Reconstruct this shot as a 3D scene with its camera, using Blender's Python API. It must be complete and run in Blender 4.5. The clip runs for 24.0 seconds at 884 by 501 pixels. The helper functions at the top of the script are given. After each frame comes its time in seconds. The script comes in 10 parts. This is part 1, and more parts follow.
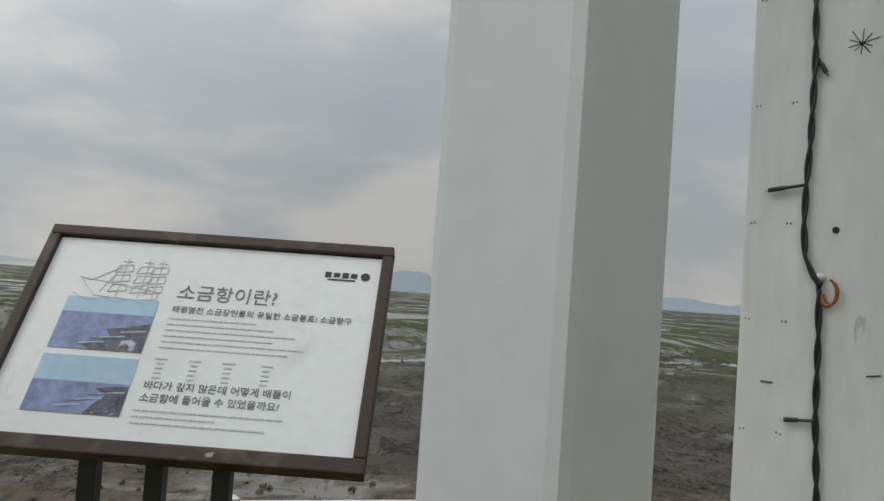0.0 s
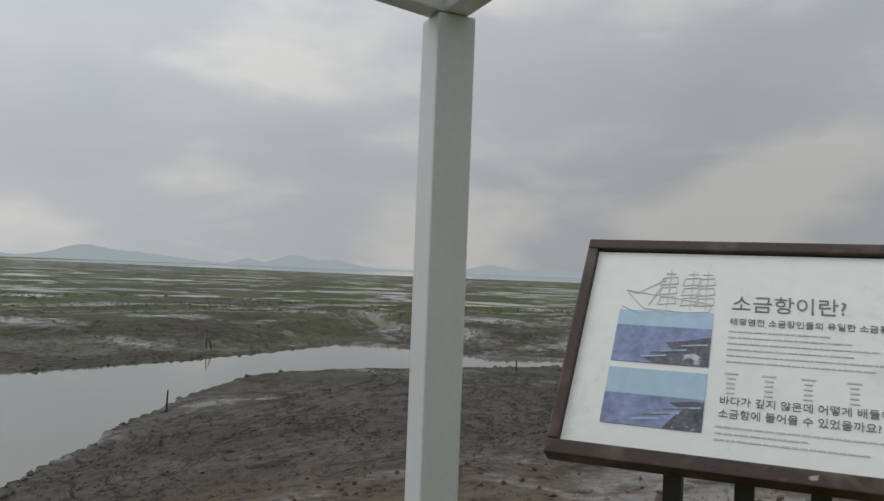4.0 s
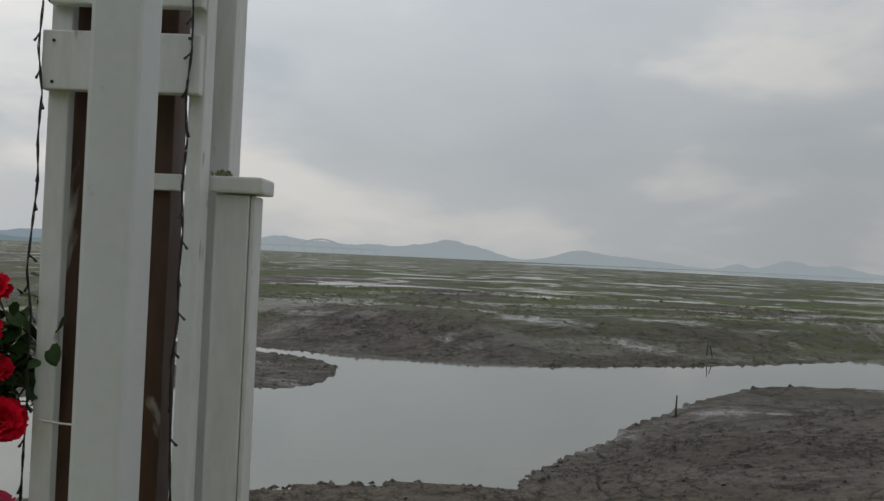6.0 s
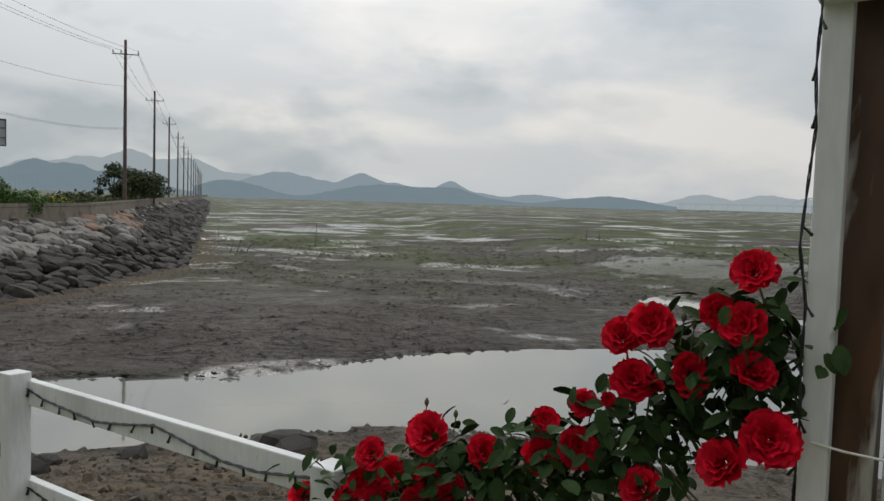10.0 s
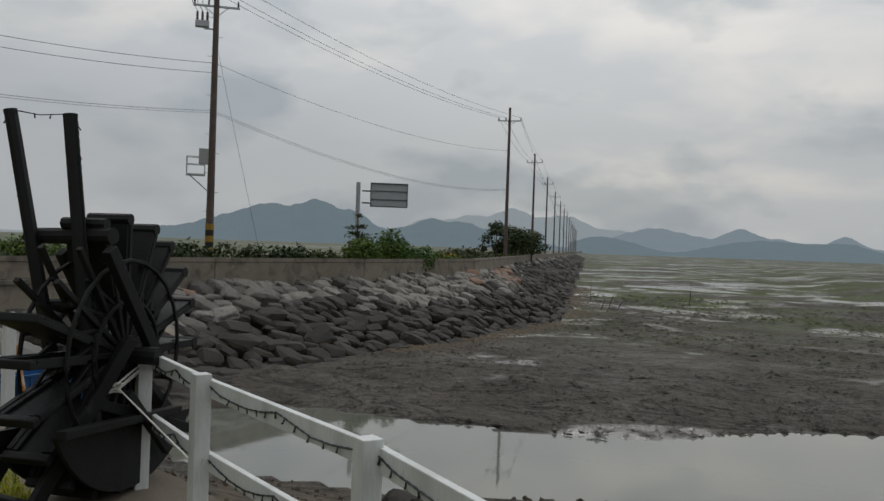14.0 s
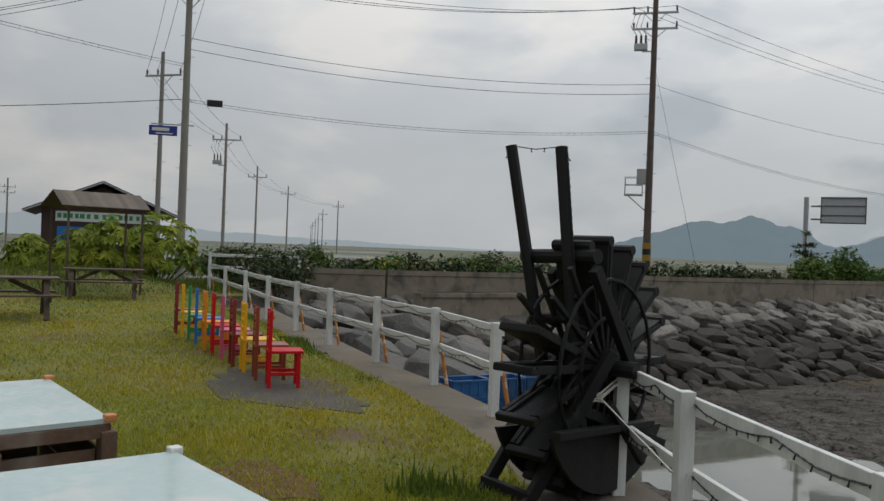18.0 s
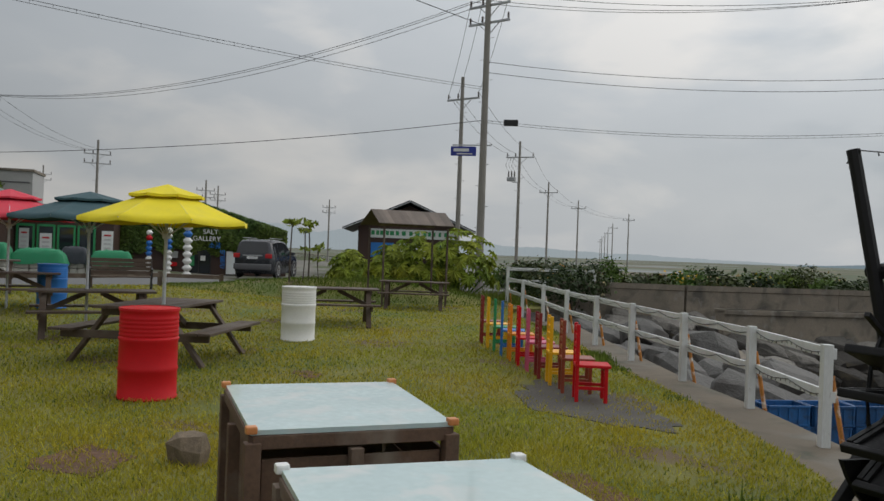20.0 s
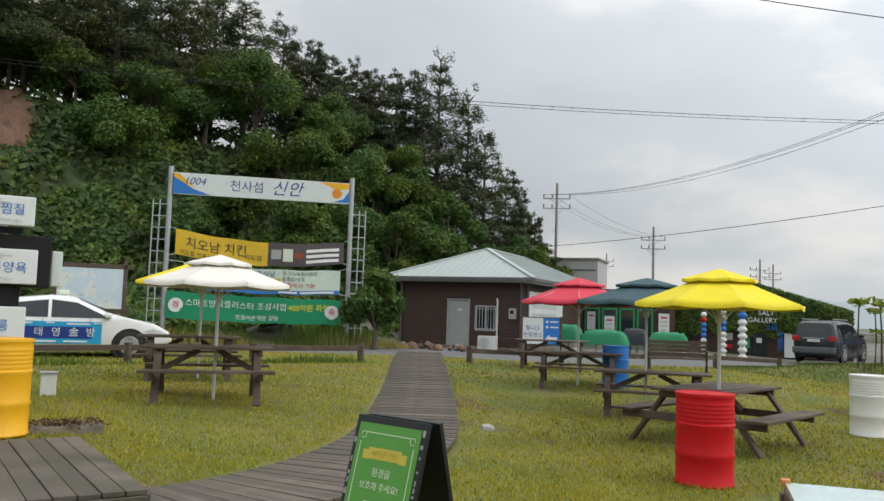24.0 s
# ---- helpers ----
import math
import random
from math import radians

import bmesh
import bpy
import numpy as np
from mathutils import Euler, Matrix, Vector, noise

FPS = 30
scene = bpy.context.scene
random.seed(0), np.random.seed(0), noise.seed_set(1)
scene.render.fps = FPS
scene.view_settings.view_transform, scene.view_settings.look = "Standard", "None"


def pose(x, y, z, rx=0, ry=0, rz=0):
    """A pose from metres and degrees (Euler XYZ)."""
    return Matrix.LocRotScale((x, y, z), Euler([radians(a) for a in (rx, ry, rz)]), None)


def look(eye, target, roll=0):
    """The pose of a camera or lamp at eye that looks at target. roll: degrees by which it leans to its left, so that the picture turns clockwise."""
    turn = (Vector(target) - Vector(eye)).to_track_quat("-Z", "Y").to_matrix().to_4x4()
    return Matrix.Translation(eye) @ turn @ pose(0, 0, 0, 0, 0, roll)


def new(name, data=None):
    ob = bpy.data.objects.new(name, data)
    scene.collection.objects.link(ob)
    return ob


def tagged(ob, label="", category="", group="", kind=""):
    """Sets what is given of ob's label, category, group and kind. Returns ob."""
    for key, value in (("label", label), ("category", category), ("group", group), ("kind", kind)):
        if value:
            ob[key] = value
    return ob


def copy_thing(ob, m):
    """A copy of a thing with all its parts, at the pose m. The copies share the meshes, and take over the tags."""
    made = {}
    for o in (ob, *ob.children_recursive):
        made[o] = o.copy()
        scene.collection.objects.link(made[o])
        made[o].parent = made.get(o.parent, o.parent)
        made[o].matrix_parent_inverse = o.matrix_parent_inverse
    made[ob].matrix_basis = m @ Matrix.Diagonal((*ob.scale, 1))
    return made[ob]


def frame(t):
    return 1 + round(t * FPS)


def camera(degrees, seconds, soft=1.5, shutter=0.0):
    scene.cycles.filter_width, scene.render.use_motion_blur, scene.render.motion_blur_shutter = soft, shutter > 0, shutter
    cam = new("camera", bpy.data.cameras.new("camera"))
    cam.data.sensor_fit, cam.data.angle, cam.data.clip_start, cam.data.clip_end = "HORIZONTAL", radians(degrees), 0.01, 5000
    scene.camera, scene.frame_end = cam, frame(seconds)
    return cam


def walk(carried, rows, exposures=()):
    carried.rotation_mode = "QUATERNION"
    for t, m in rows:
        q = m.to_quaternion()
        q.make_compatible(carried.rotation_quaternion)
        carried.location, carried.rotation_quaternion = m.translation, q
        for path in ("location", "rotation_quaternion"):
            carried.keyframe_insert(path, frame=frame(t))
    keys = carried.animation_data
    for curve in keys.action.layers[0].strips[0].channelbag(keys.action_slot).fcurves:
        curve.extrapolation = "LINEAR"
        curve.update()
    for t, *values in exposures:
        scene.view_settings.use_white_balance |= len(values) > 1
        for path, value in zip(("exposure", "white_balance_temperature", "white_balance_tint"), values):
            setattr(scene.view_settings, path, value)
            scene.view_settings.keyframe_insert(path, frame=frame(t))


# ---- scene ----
# camera and its walk: t, x, y, z, yaw, pitch, roll
cam = camera(56.8, 24.0)
PATH = [
    (0, 0.456, -2.032, 1.563, -97.01, 2.68, 4.09),
    (0.5, 0.357, -2.024, 1.553, -93.79, 2.70, 3.70),
    (1, 0.285, -2.043, 1.543, -89.75, 2.57, 3.58),
    (1.5, 0.284, -2.008, 1.552, -85.92, 2.10, 3.66),
    (3.5, 0.340, -1.374, 1.554, -81.81, 1.55, 1.74),
    (4, 0.483, -1.280, 1.557, -74.07, 1.48, 2.18),
    (4.5, 0.503, -1.153, 1.567, -65.70, 2.20, 2.69),
    (5, 0.425, -1.015, 1.568, -58.99, 1.47, 2.70),
    (5.5, 0.341, -0.879, 1.561, -50.86, 1.25, 3.00),
    (6, 0.289, -0.748, 1.549, -40.82, 0.46, 2.62),
    (6.5, 0.265, -0.698, 1.541, -30.16, -0.84, 2.77),
    (7, 0.266, -0.660, 1.528, -23.91, -1.48, 3.39),
    (7.5, 0.253, -0.620, 1.520, -19.30, -2.93, 3.94),
    (8, 0.195, -0.507, 1.513, -16.53, -3.57, 3.69),
    (8.5, 0.103, -0.392, 1.515, -16.14, -3.67, 3.46),
    (9, 0.040, -0.324, 1.520, -15.57, -3.81, 2.68),
    (9.5, 0.020, -0.210, 1.526, -11.32, -3.86, 1.95),
    (11.5, -0.031, 0.236, 1.573, -5.67, -0.82, 1.39),
    (12, -0.024, 0.308, 1.574, -4.53, 0.17, 1.09),
    (12.5, 0.002, 0.352, 1.574, 2.46, 0.15, 1.31),
    (13, -0.005, 0.390, 1.565, 9.36, -0.25, 1.59),
    (13.5, 0.014, 0.357, 1.567, 13.76, -0.38, 1.86),
    (14, 0.002, 0.363, 1.563, 17.71, -0.32, 1.93),
    (14.5, -0.006, 0.344, 1.564, 20.49, -0.05, 1.90),
    (15, -0.025, 0.334, 1.565, 23.49, 0.44, 1.84),
    (15.5, -0.029, 0.301, 1.564, 27.94, 0.39, 2.01),
    (16, -0.032, 0.273, 1.562, 32.33, 0.27, 2.24),
    (16.5, -0.066, 0.248, 1.563, 36.08, -0.11, 2.27),
    (17, -0.098, 0.204, 1.566, 38.91, -0.29, 2.27),
    (17.5, -0.123, 0.148, 1.567, 42.90, -0.26, 2.28),
    (19.5, -0.239, -0.046, 1.559, 61.74, 0.35, 1.91),
    (20, -0.251, -0.075, 1.560, 67.31, 0.16, 2.07),
    (20.5, -0.263, -0.091, 1.559, 72.28, 0.02, 2.19),
    (21, -0.268, -0.096, 1.556, 77.08, -0.13, 2.50),
    (21.5, -0.258, -0.086, 1.564, 82.04, 0.37, 2.47),
    (22, -0.247, -0.070, 1.573, 87.17, 1.40, 2.48),
    (22.5, -0.238, -0.062, 1.575, 92.49, 1.90, 2.45),
    (23, -0.230, -0.054, 1.578, 97.07, 1.84, 2.35),
    (23.5, -0.212, -0.059, 1.596, 101.15, 3.34, 2.22),
    (24, -0.201, -0.061, 1.604, 104.89, 4.47, 1.90),
]


def heading(x, y, z, yaw, pitch, roll):
    a, b = radians(yaw), radians(pitch)
    way = Vector((-math.sin(a) * math.cos(b), math.cos(a) * math.cos(b), math.sin(b)))
    return look((x, y, z), Vector((x, y, z)) + way, roll)


EXPOSURES = [(0, -0.24), (1, -0.4), (4, -0.34), (5, -0.5), (6, -0.5), (7, -0.33), (9, -0.23), (12, -0.61), (14, -0.68), (16, -0.67), (17, -0.55), (20, -0.4), (21, -0.28), (22, 0.04), (24, 0.23)]
walk(cam, [(row[0], heading(*row[1:])) for row in PATH], EXPOSURES)

# ---- light: overcast sky with a broad hidden sun ahead ----
SUN_YAW, SUN_EL = 8.0, 42.0
world = bpy.data.worlds.new("world")
scene.world = world
world.use_nodes = True
wt = world.node_tree
wt.nodes.clear()


def wn(kind, **kw):
    n = wt.nodes.new(kind)
    for k, v in kw.items():
        if k in n.inputs:
            n.inputs[k].default_value = v
    return n


w_sky = wn("ShaderNodeTexSky")
w_sky.sky_type, w_sky.sun_disc = "NISHITA", False
w_sky.sun_elevation, w_sky.sun_rotation = radians(SUN_EL), radians(-SUN_YAW)
w_sky.air_density, w_sky.dust_density = 1.0, 4.0
w_skyc = wn("ShaderNodeMix")
w_skyc.data_type, w_skyc.blend_type = "RGBA", "MULTIPLY"
w_skyc.inputs["Factor"].default_value = 1.0
w_skyc.inputs[7].default_value = (0.1, 0.1, 0.1, 1)
wt.links.new(w_sky.outputs[0], w_skyc.inputs[6])
w_co = wn("ShaderNodeTexCoord")
# flatten the dome so that clouds lie in layers
w_map = wn("ShaderNodeMapping")
w_map.inputs["Scale"].default_value = (1.0, 1.0, 2.6)
w_map.inputs["Location"].default_value = (3.1, 1.7, 0.4)
wt.links.new(w_co.outputs["Generated"], w_map.inputs["Vector"])
w_n1 = wn("ShaderNodeTexNoise", Scale=2.3, Detail=4.0, Roughness=0.42, Distortion=0.25)
w_n2 = wn("ShaderNodeTexNoise", Scale=5.5, Detail=6.0, Roughness=0.5, Distortion=0.3)
wt.links.new(w_map.outputs[0], w_n1.inputs["Vector"])
wt.links.new(w_map.outputs[0], w_n2.inputs["Vector"])
w_add = wn("ShaderNodeMath")
w_add.operation = "MULTIPLY_ADD"
w_add.inputs[1].default_value = 0.33
wt.links.new(w_n2.outputs[0], w_add.inputs[0])
w_mul = wn("ShaderNodeMath")
w_mul.operation = "MULTIPLY"
w_mul.inputs[1].default_value = 0.72
wt.links.new(w_n1.outputs[0], w_mul.inputs[0])
wt.links.new(w_mul.outputs[0], w_add.inputs[2])
w_ramp = wn("ShaderNodeValToRGB")
el = w_ramp.color_ramp.elements
el[0].position, el[0].color = 0.38, (0.505, 0.54, 0.57, 1)
el[1].position, el[1].color = 0.62, (0.745, 0.735, 0.715, 1)
e2 = el.new(0.52)
e2.color = (0.555, 0.585, 0.61, 1)
wt.links.new(w_add.outputs[0], w_ramp.inputs[0])
# the cloud cover is thinner, hence brighter, round the hidden sun
w_dot = wn("ShaderNodeVectorMath")
w_dot.operation = "DOT_PRODUCT"
a_, b_ = radians(SUN_YAW), radians(20)
w_dot.inputs[1].default_value = (-math.sin(a_) * math.cos(b_), math.cos(a_) * math.cos(b_), math.sin(b_))
wt.links.new(w_co.outputs["Generated"], w_dot.inputs[0])
w_gl = wn("ShaderNodeMapRange")
w_gl.inputs["From Min"].default_value, w_gl.inputs["From Max"].default_value = -0.1, 1.0
w_gl.inputs["To Min"].default_value, w_gl.inputs["To Max"].default_value = 0.76, 1.34
wt.links.new(w_dot.outputs["Value"], w_gl.inputs["Value"])
w_cl = wn("ShaderNodeVectorMath")
w_cl.operation = "SCALE"
# torn darker scraps of low cloud drifting under the layer
w_map2 = wn("ShaderNodeMapping")
w_map2.inputs["Scale"].default_value = (1.0, 1.0, 2.1)
w_map2.inputs["Location"].default_value = (0.7, 5.2, 1.9)
wt.links.new(w_co.outputs["Generated"], w_map2.inputs["Vector"])
w_n3 = wn("ShaderNodeTexNoise", Scale=5.6, Detail=5.0, Roughness=0.46, Distortion=0.1)
wt.links.new(w_map2.outputs[0], w_n3.inputs["Vector"])
w_scrap = wn("ShaderNodeMapRange")
w_scrap.inputs["From Min"].default_value, w_scrap.inputs["From Max"].default_value = 0.50, 0.64
wt.links.new(w_n3.outputs[0], w_scrap.inputs["Value"])
w_low = wn("ShaderNodeMix")
w_low.data_type, w_low.blend_type = "RGBA", "MULTIPLY"
w_low.inputs[7].default_value = (0.66, 0.72, 0.765, 1)
w_face = wn("ShaderNodeMapRange")
w_face.inputs["From Min"].default_value, w_face.inputs["From Max"].default_value = 0.72, 0.96
wt.links.new(w_dot.outputs["Value"], w_face.inputs["Value"])
w_amt = wn("ShaderNodeMath")
w_amt.operation = "MULTIPLY"
wt.links.new(w_scrap.outputs[0], w_amt.inputs[0])
wt.links.new(w_face.outputs[0], w_amt.inputs[1])
wt.links.new(w_amt.outputs[0], w_low.inputs["Factor"])
wt.links.new(w_ramp.outputs[0], w_low.inputs[6])
wt.links.new(w_low.outputs[2], w_cl.inputs[0])
wt.links.new(w_gl.outputs[0], w_cl.inputs["Scale"])
# an overcast dome is brighter overhead than at the horizon
w_sep = wn("ShaderNodeSeparateXYZ")
wt.links.new(w_co.outputs["Generated"], w_sep.inputs[0])
w_zen = wn("ShaderNodeMapRange")
w_zen.inputs["From Min"].default_value, w_zen.inputs["From Max"].default_value = 0.12, 1.0
w_zen.inputs["To Min"].default_value, w_zen.inputs["To Max"].default_value = 1.0, 2.3
wt.links.new(w_sep.outputs["Z"], w_zen.inputs["Value"])
w_cz = wn("ShaderNodeVectorMath")
w_cz.operation = "SCALE"
wt.links.new(w_cl.outputs[0], w_cz.inputs[0])
wt.links.new(w_zen.outputs[0], w_cz.inputs["Scale"])
w_mix = wn("ShaderNodeMix")
w_mix.data_type = "RGBA"
w_mix.inputs["Factor"].default_value = 0.9
wt.links.new(w_skyc.outputs[2], w_mix.inputs[6])
wt.links.new(w_cz.outputs[0], w_mix.inputs[7])
w_bg = wn("ShaderNodeBackground", Strength=1.0)
w_out = wn("ShaderNodeOutputWorld")
wt.links.new(w_mix.outputs[2], w_bg.inputs[0])
wt.links.new(w_bg.outputs[0], w_out.inputs[0])

sun = new("sun", bpy.data.lights.new("sun", "SUN"))
sun.data.energy, sun.data.angle, sun.data.color = 0.6, radians(30), (1.0, 0.96, 0.9)
a_, b_ = radians(SUN_YAW), radians(SUN_EL)
sun.matrix_world = look((0, 0, 60), (60 * math.sin(a_), -60 * math.cos(a_), 60 - 60 * math.tan(b_)))


# ---- materials ----
def material(name, color, rough=0.7, metal=0.0, vary=0.25, scale=6.0, fine=60.0, bump=0.15, dist=0.01, spots=None, per_object=0.0, stretch=None, spec=None, island=0.0):
    """A procedural surface: two scales of noise in the colour, roughness and relief. spots: (colour, scale, low, high) for stains."""
    m = bpy.data.materials.new(name)
    m.use_nodes = True
    nt = m.node_tree
    b = nt.nodes["Principled BSDF"]
    b.inputs["Metallic"].default_value = metal
    if spec is not None:
        b.inputs["Specular IOR Level"].default_value = spec
    tc = nt.nodes.new("ShaderNodeTexCoord")
    vec = tc.outputs["Object"]
    if stretch:
        mp = nt.nodes.new("ShaderNodeMapping")
        mp.inputs["Scale"].default_value = stretch
        nt.links.new(vec, mp.inputs["Vector"])
        vec = mp.outputs[0]
    n1, n2 = nt.nodes.new("ShaderNodeTexNoise"), nt.nodes.new("ShaderNodeTexNoise")
    for n, s in ((n1, scale), (n2, fine)):
        n.inputs["Scale"].default_value, n.inputs["Detail"].default_value = s, 5.0
        nt.links.new(vec, n.inputs["Vector"])
    mixn = nt.nodes.new("ShaderNodeMath")
    mixn.operation = "ADD"
    nt.links.new(n1.outputs[0], mixn.inputs[0])
    nt.links.new(n2.outputs[0], mixn.inputs[1])
    rmp = nt.nodes.new("ShaderNodeMapRange")
    rmp.inputs["From Min"].default_value, rmp.inputs["From Max"].default_value = 0.65, 1.35
    rmp.inputs["To Min"].default_value, rmp.inputs["To Max"].default_value = 1 - vary, 1 + vary
    nt.links.new(mixn.outputs[0], rmp.inputs[0])
    sc = nt.nodes.new("ShaderNodeVectorMath")
    sc.operation = "SCALE"
    sc.inputs[0].default_value = color
    nt.links.new(rmp.outputs[0], sc.inputs["Scale"])
    out = sc.outputs[0]
    if per_object:
        oi = nt.nodes.new("ShaderNodeObjectInfo")
        r2 = nt.nodes.new("ShaderNodeMapRange")
        r2.inputs["To Min"].default_value, r2.inputs["To Max"].default_value = 1 - per_object, 1 + per_object
        nt.links.new(oi.outputs["Random"], r2.inputs[0])
        s2 = nt.nodes.new("ShaderNodeVectorMath")
        s2.operation = "SCALE"
        nt.links.new(out, s2.inputs[0])
        nt.links.new(r2.outputs[0], s2.inputs["Scale"])
        out = s2.outputs[0]
    if island:
        gi = nt.nodes.new("ShaderNodeNewGeometry")
        r4 = nt.nodes.new("ShaderNodeMapRange")
        r4.inputs["To Min"].default_value, r4.inputs["To Max"].default_value = 1 - island, 1 + island
        nt.links.new(gi.outputs["Random Per Island"], r4.inputs[0])
        s4 = nt.nodes.new("ShaderNodeVectorMath")
        s4.operation = "SCALE"
        nt.links.new(out, s4.inputs[0])
        nt.links.new(r4.outputs[0], s4.inputs["Scale"])
        out = s4.outputs[0]
    for spot in spots or ():
        sp = nt.nodes.new("ShaderNodeTexNoise")
        sp.inputs["Scale"].default_value, sp.inputs["Detail"].default_value, sp.inputs["Distortion"].default_value = spot[1], 6.0, 0.4
        nt.links.new(vec, sp.inputs["Vector"])
        r3 = nt.nodes.new("ShaderNodeMapRange")
        r3.inputs["From Min"].default_value, r3.inputs["From Max"].default_value = spot[2], spot[3]
        nt.links.new(sp.outputs[0], r3.inputs[0])
        mx = nt.nodes.new("ShaderNodeMix")
        mx.data_type = "RGBA"
        nt.links.new(r3.outputs[0], mx.inputs["Factor"])
        nt.links.new(out, mx.inputs[6])
        mx.inputs[7].default_value = (*spot[0], 1)
        out = mx.outputs[2]
    nt.links.new(out, b.inputs["Base Color"])
    rr = nt.nodes.new("ShaderNodeMapRange")
    rr.inputs["From Min"].default_value, rr.inputs["From Max"].default_value = 0.7, 1.3
    rr.inputs["To Min"].default_value, rr.inputs["To Max"].default_value = max(0.03, rough - 0.12), min(1, rough + 0.12)
    nt.links.new(mixn.outputs[0], rr.inputs[0])
    nt.links.new(rr.outputs[0], b.inputs["Roughness"])
    if bump:
        bp = nt.nodes.new("ShaderNodeBump")
        bp.inputs["Strength"].default_value, bp.inputs["Distance"].default_value = bump, dist
        nt.links.new(mixn.outputs[0], bp.inputs["Height"])
        nt.links.new(bp.outputs[0], b.inputs["Normal"])
    return m


RUST = (0.22, 0.07, 0.02)
M_WHITE_STEEL = material("white_painted_steel", (0.58, 0.605, 0.625), 0.42, vary=0.05, scale=3, fine=40, bump=0.04, dist=0.002, spots=[((0.45, 0.44, 0.4), 18, 0.70, 0.78)])
M_WHITE_WOOD = material("white_painted_wood", (0.66, 0.68, 0.675), 0.6, vary=0.12, scale=4, fine=70, bump=0.3, dist=0.003, stretch=(1, 1, 0.25), spots=[((0.50, 0.515, 0.50), 5, 0.5, 0.75), ((0.30, 0.29, 0.26), 45, 0.68, 0.74)])
M_BROWN_STEEL = material("rusty_brown_steel", (0.07, 0.035, 0.022), 0.5, metal=0.1, vary=0.35, scale=5, fine=40, bump=0.2, dist=0.003, stretch=(1, 1, 0.3), spots=[((0.42, 0.40, 0.37), 9, 0.57, 0.62), (RUST, 4, 0.55, 0.75)])
M_FRAME_WOOD = material("brown_stained_frame_wood", (0.036, 0.018, 0.012), 0.55, vary=0.5, scale=5, fine=80, bump=0.35, dist=0.003, spots=[((0.10, 0.07, 0.05), 9, 0.55, 0.7), ((0.33, 0.30, 0.27), 18, 0.69, 0.74)])
M_PANEL = material("white_printed_panel", (0.74, 0.77, 0.76), 0.35, vary=0.04, scale=3, fine=30, bump=0.05, dist=0.002, spots=[((0.6, 0.62, 0.6), 6, 0.62, 0.8)])
M_CABLE = material("black_cable_rubber", (0.012, 0.012, 0.013), 0.45, vary=0.2, scale=30, fine=200, bump=0.1)
M_STEEL = material("galvanised_steel", (0.45, 0.46, 0.47), 0.42, metal=0.7, vary=0.15, scale=6, fine=80, bump=0.05)
M_CONCRETE = material("weathered_concrete", (0.235, 0.202, 0.160), 0.88, vary=0.24, scale=1.2, fine=30, bump=0.35, dist=0.01, spots=[((0.10, 0.092, 0.078), 1.8, 0.5, 0.72), ((0.28, 0.265, 0.24), 3.5, 0.60, 0.75)])
M_PATH = material("worn_concrete_path", (0.150, 0.124, 0.092), 0.9, vary=0.28, scale=1.5, fine=60, bump=0.35, dist=0.006, spots=[((0.085, 0.085, 0.06), 2.5, 0.52, 0.72), ((0.19, 0.178, 0.155), 1.1, 0.55, 0.72)])
M_ASPHALT = material("grey_asphalt", (0.14, 0.14, 0.14), 0.85, vary=0.15, scale=0.8, fine=90, bump=0.2, dist=0.005)
M_STONE = material("granite_rubble", (0.155, 0.145, 0.13), 0.85, vary=0.4, scale=2.4, fine=22, bump=0.7, dist=0.04, per_object=0.55, spots=[((0.05, 0.046, 0.042), 2.2, 0.5, 0.66)])
M_BOULDER = material("grey_boulder_granite", (0.12, 0.116, 0.11), 0.8, vary=0.35, scale=2.5, fine=25, bump=0.6, dist=0.03, spots=[((0.06, 0.055, 0.05), 1.6, 0.5, 0.64)])
M_STONE_PINK = material("reddish_granite_rubble", (0.20, 0.125, 0.088), 0.85, vary=0.3, scale=3, fine=30, bump=0.5, dist=0.03, per_object=0.3)
M_STONE_WET = material("dark_wet_rubble", (0.030, 0.027, 0.024), 0.7, vary=0.4, scale=3, fine=30, bump=0.5, dist=0.03, per_object=0.35, spots=[((0.06, 0.05, 0.033), 3, 0.55, 0.7)], spec=0.2)
M_BLACK_WOOD = material("tarred_black_wood", (0.010, 0.010, 0.011), 0.62, vary=0.4, scale=4, fine=60, bump=0.35, dist=0.004, stretch=(1, 1, 0.4), spots=[((0.05, 0.05, 0.05), 8, 0.66, 0.8)], spec=0.3)
M_PICNIC = material("dark_brown_picnic_wood", (0.085, 0.058, 0.042), 0.7, vary=0.3, scale=4, fine=60, bump=0.35, dist=0.004, stretch=(0.4, 1, 1), spots=[((0.16, 0.13, 0.10), 3, 0.5, 0.75)])
M_DECK = material("weathered_deck_wood", (0.118, 0.098, 0.080), 0.85, vary=0.35, scale=4, fine=60, bump=0.35, dist=0.004, per_object=0.32, spots=[((0.07, 0.065, 0.045), 1.2, 0.5, 0.7)])
M_SIDING = material("dark_brown_siding", (0.055, 0.028, 0.02), 0.6, vary=0.2, scale=3, fine=50, bump=0.15, dist=0.004)
M_ROOF = material("pale_green_metal_roof", (0.40, 0.45, 0.435), 0.5, vary=0.1, scale=1, fine=20, bump=0.08, dist=0.004)
M_ROOF_DARK = material("dark_roof_sheet", (0.12, 0.12, 0.125), 0.6, vary=0.25, scale=1.5, fine=20, bump=0.15)
M_RUSTROOF = material("weathered_wood_roof", (0.15, 0.12, 0.10), 0.8, vary=0.35, scale=2, fine=30, bump=0.3, per_object=0.3)
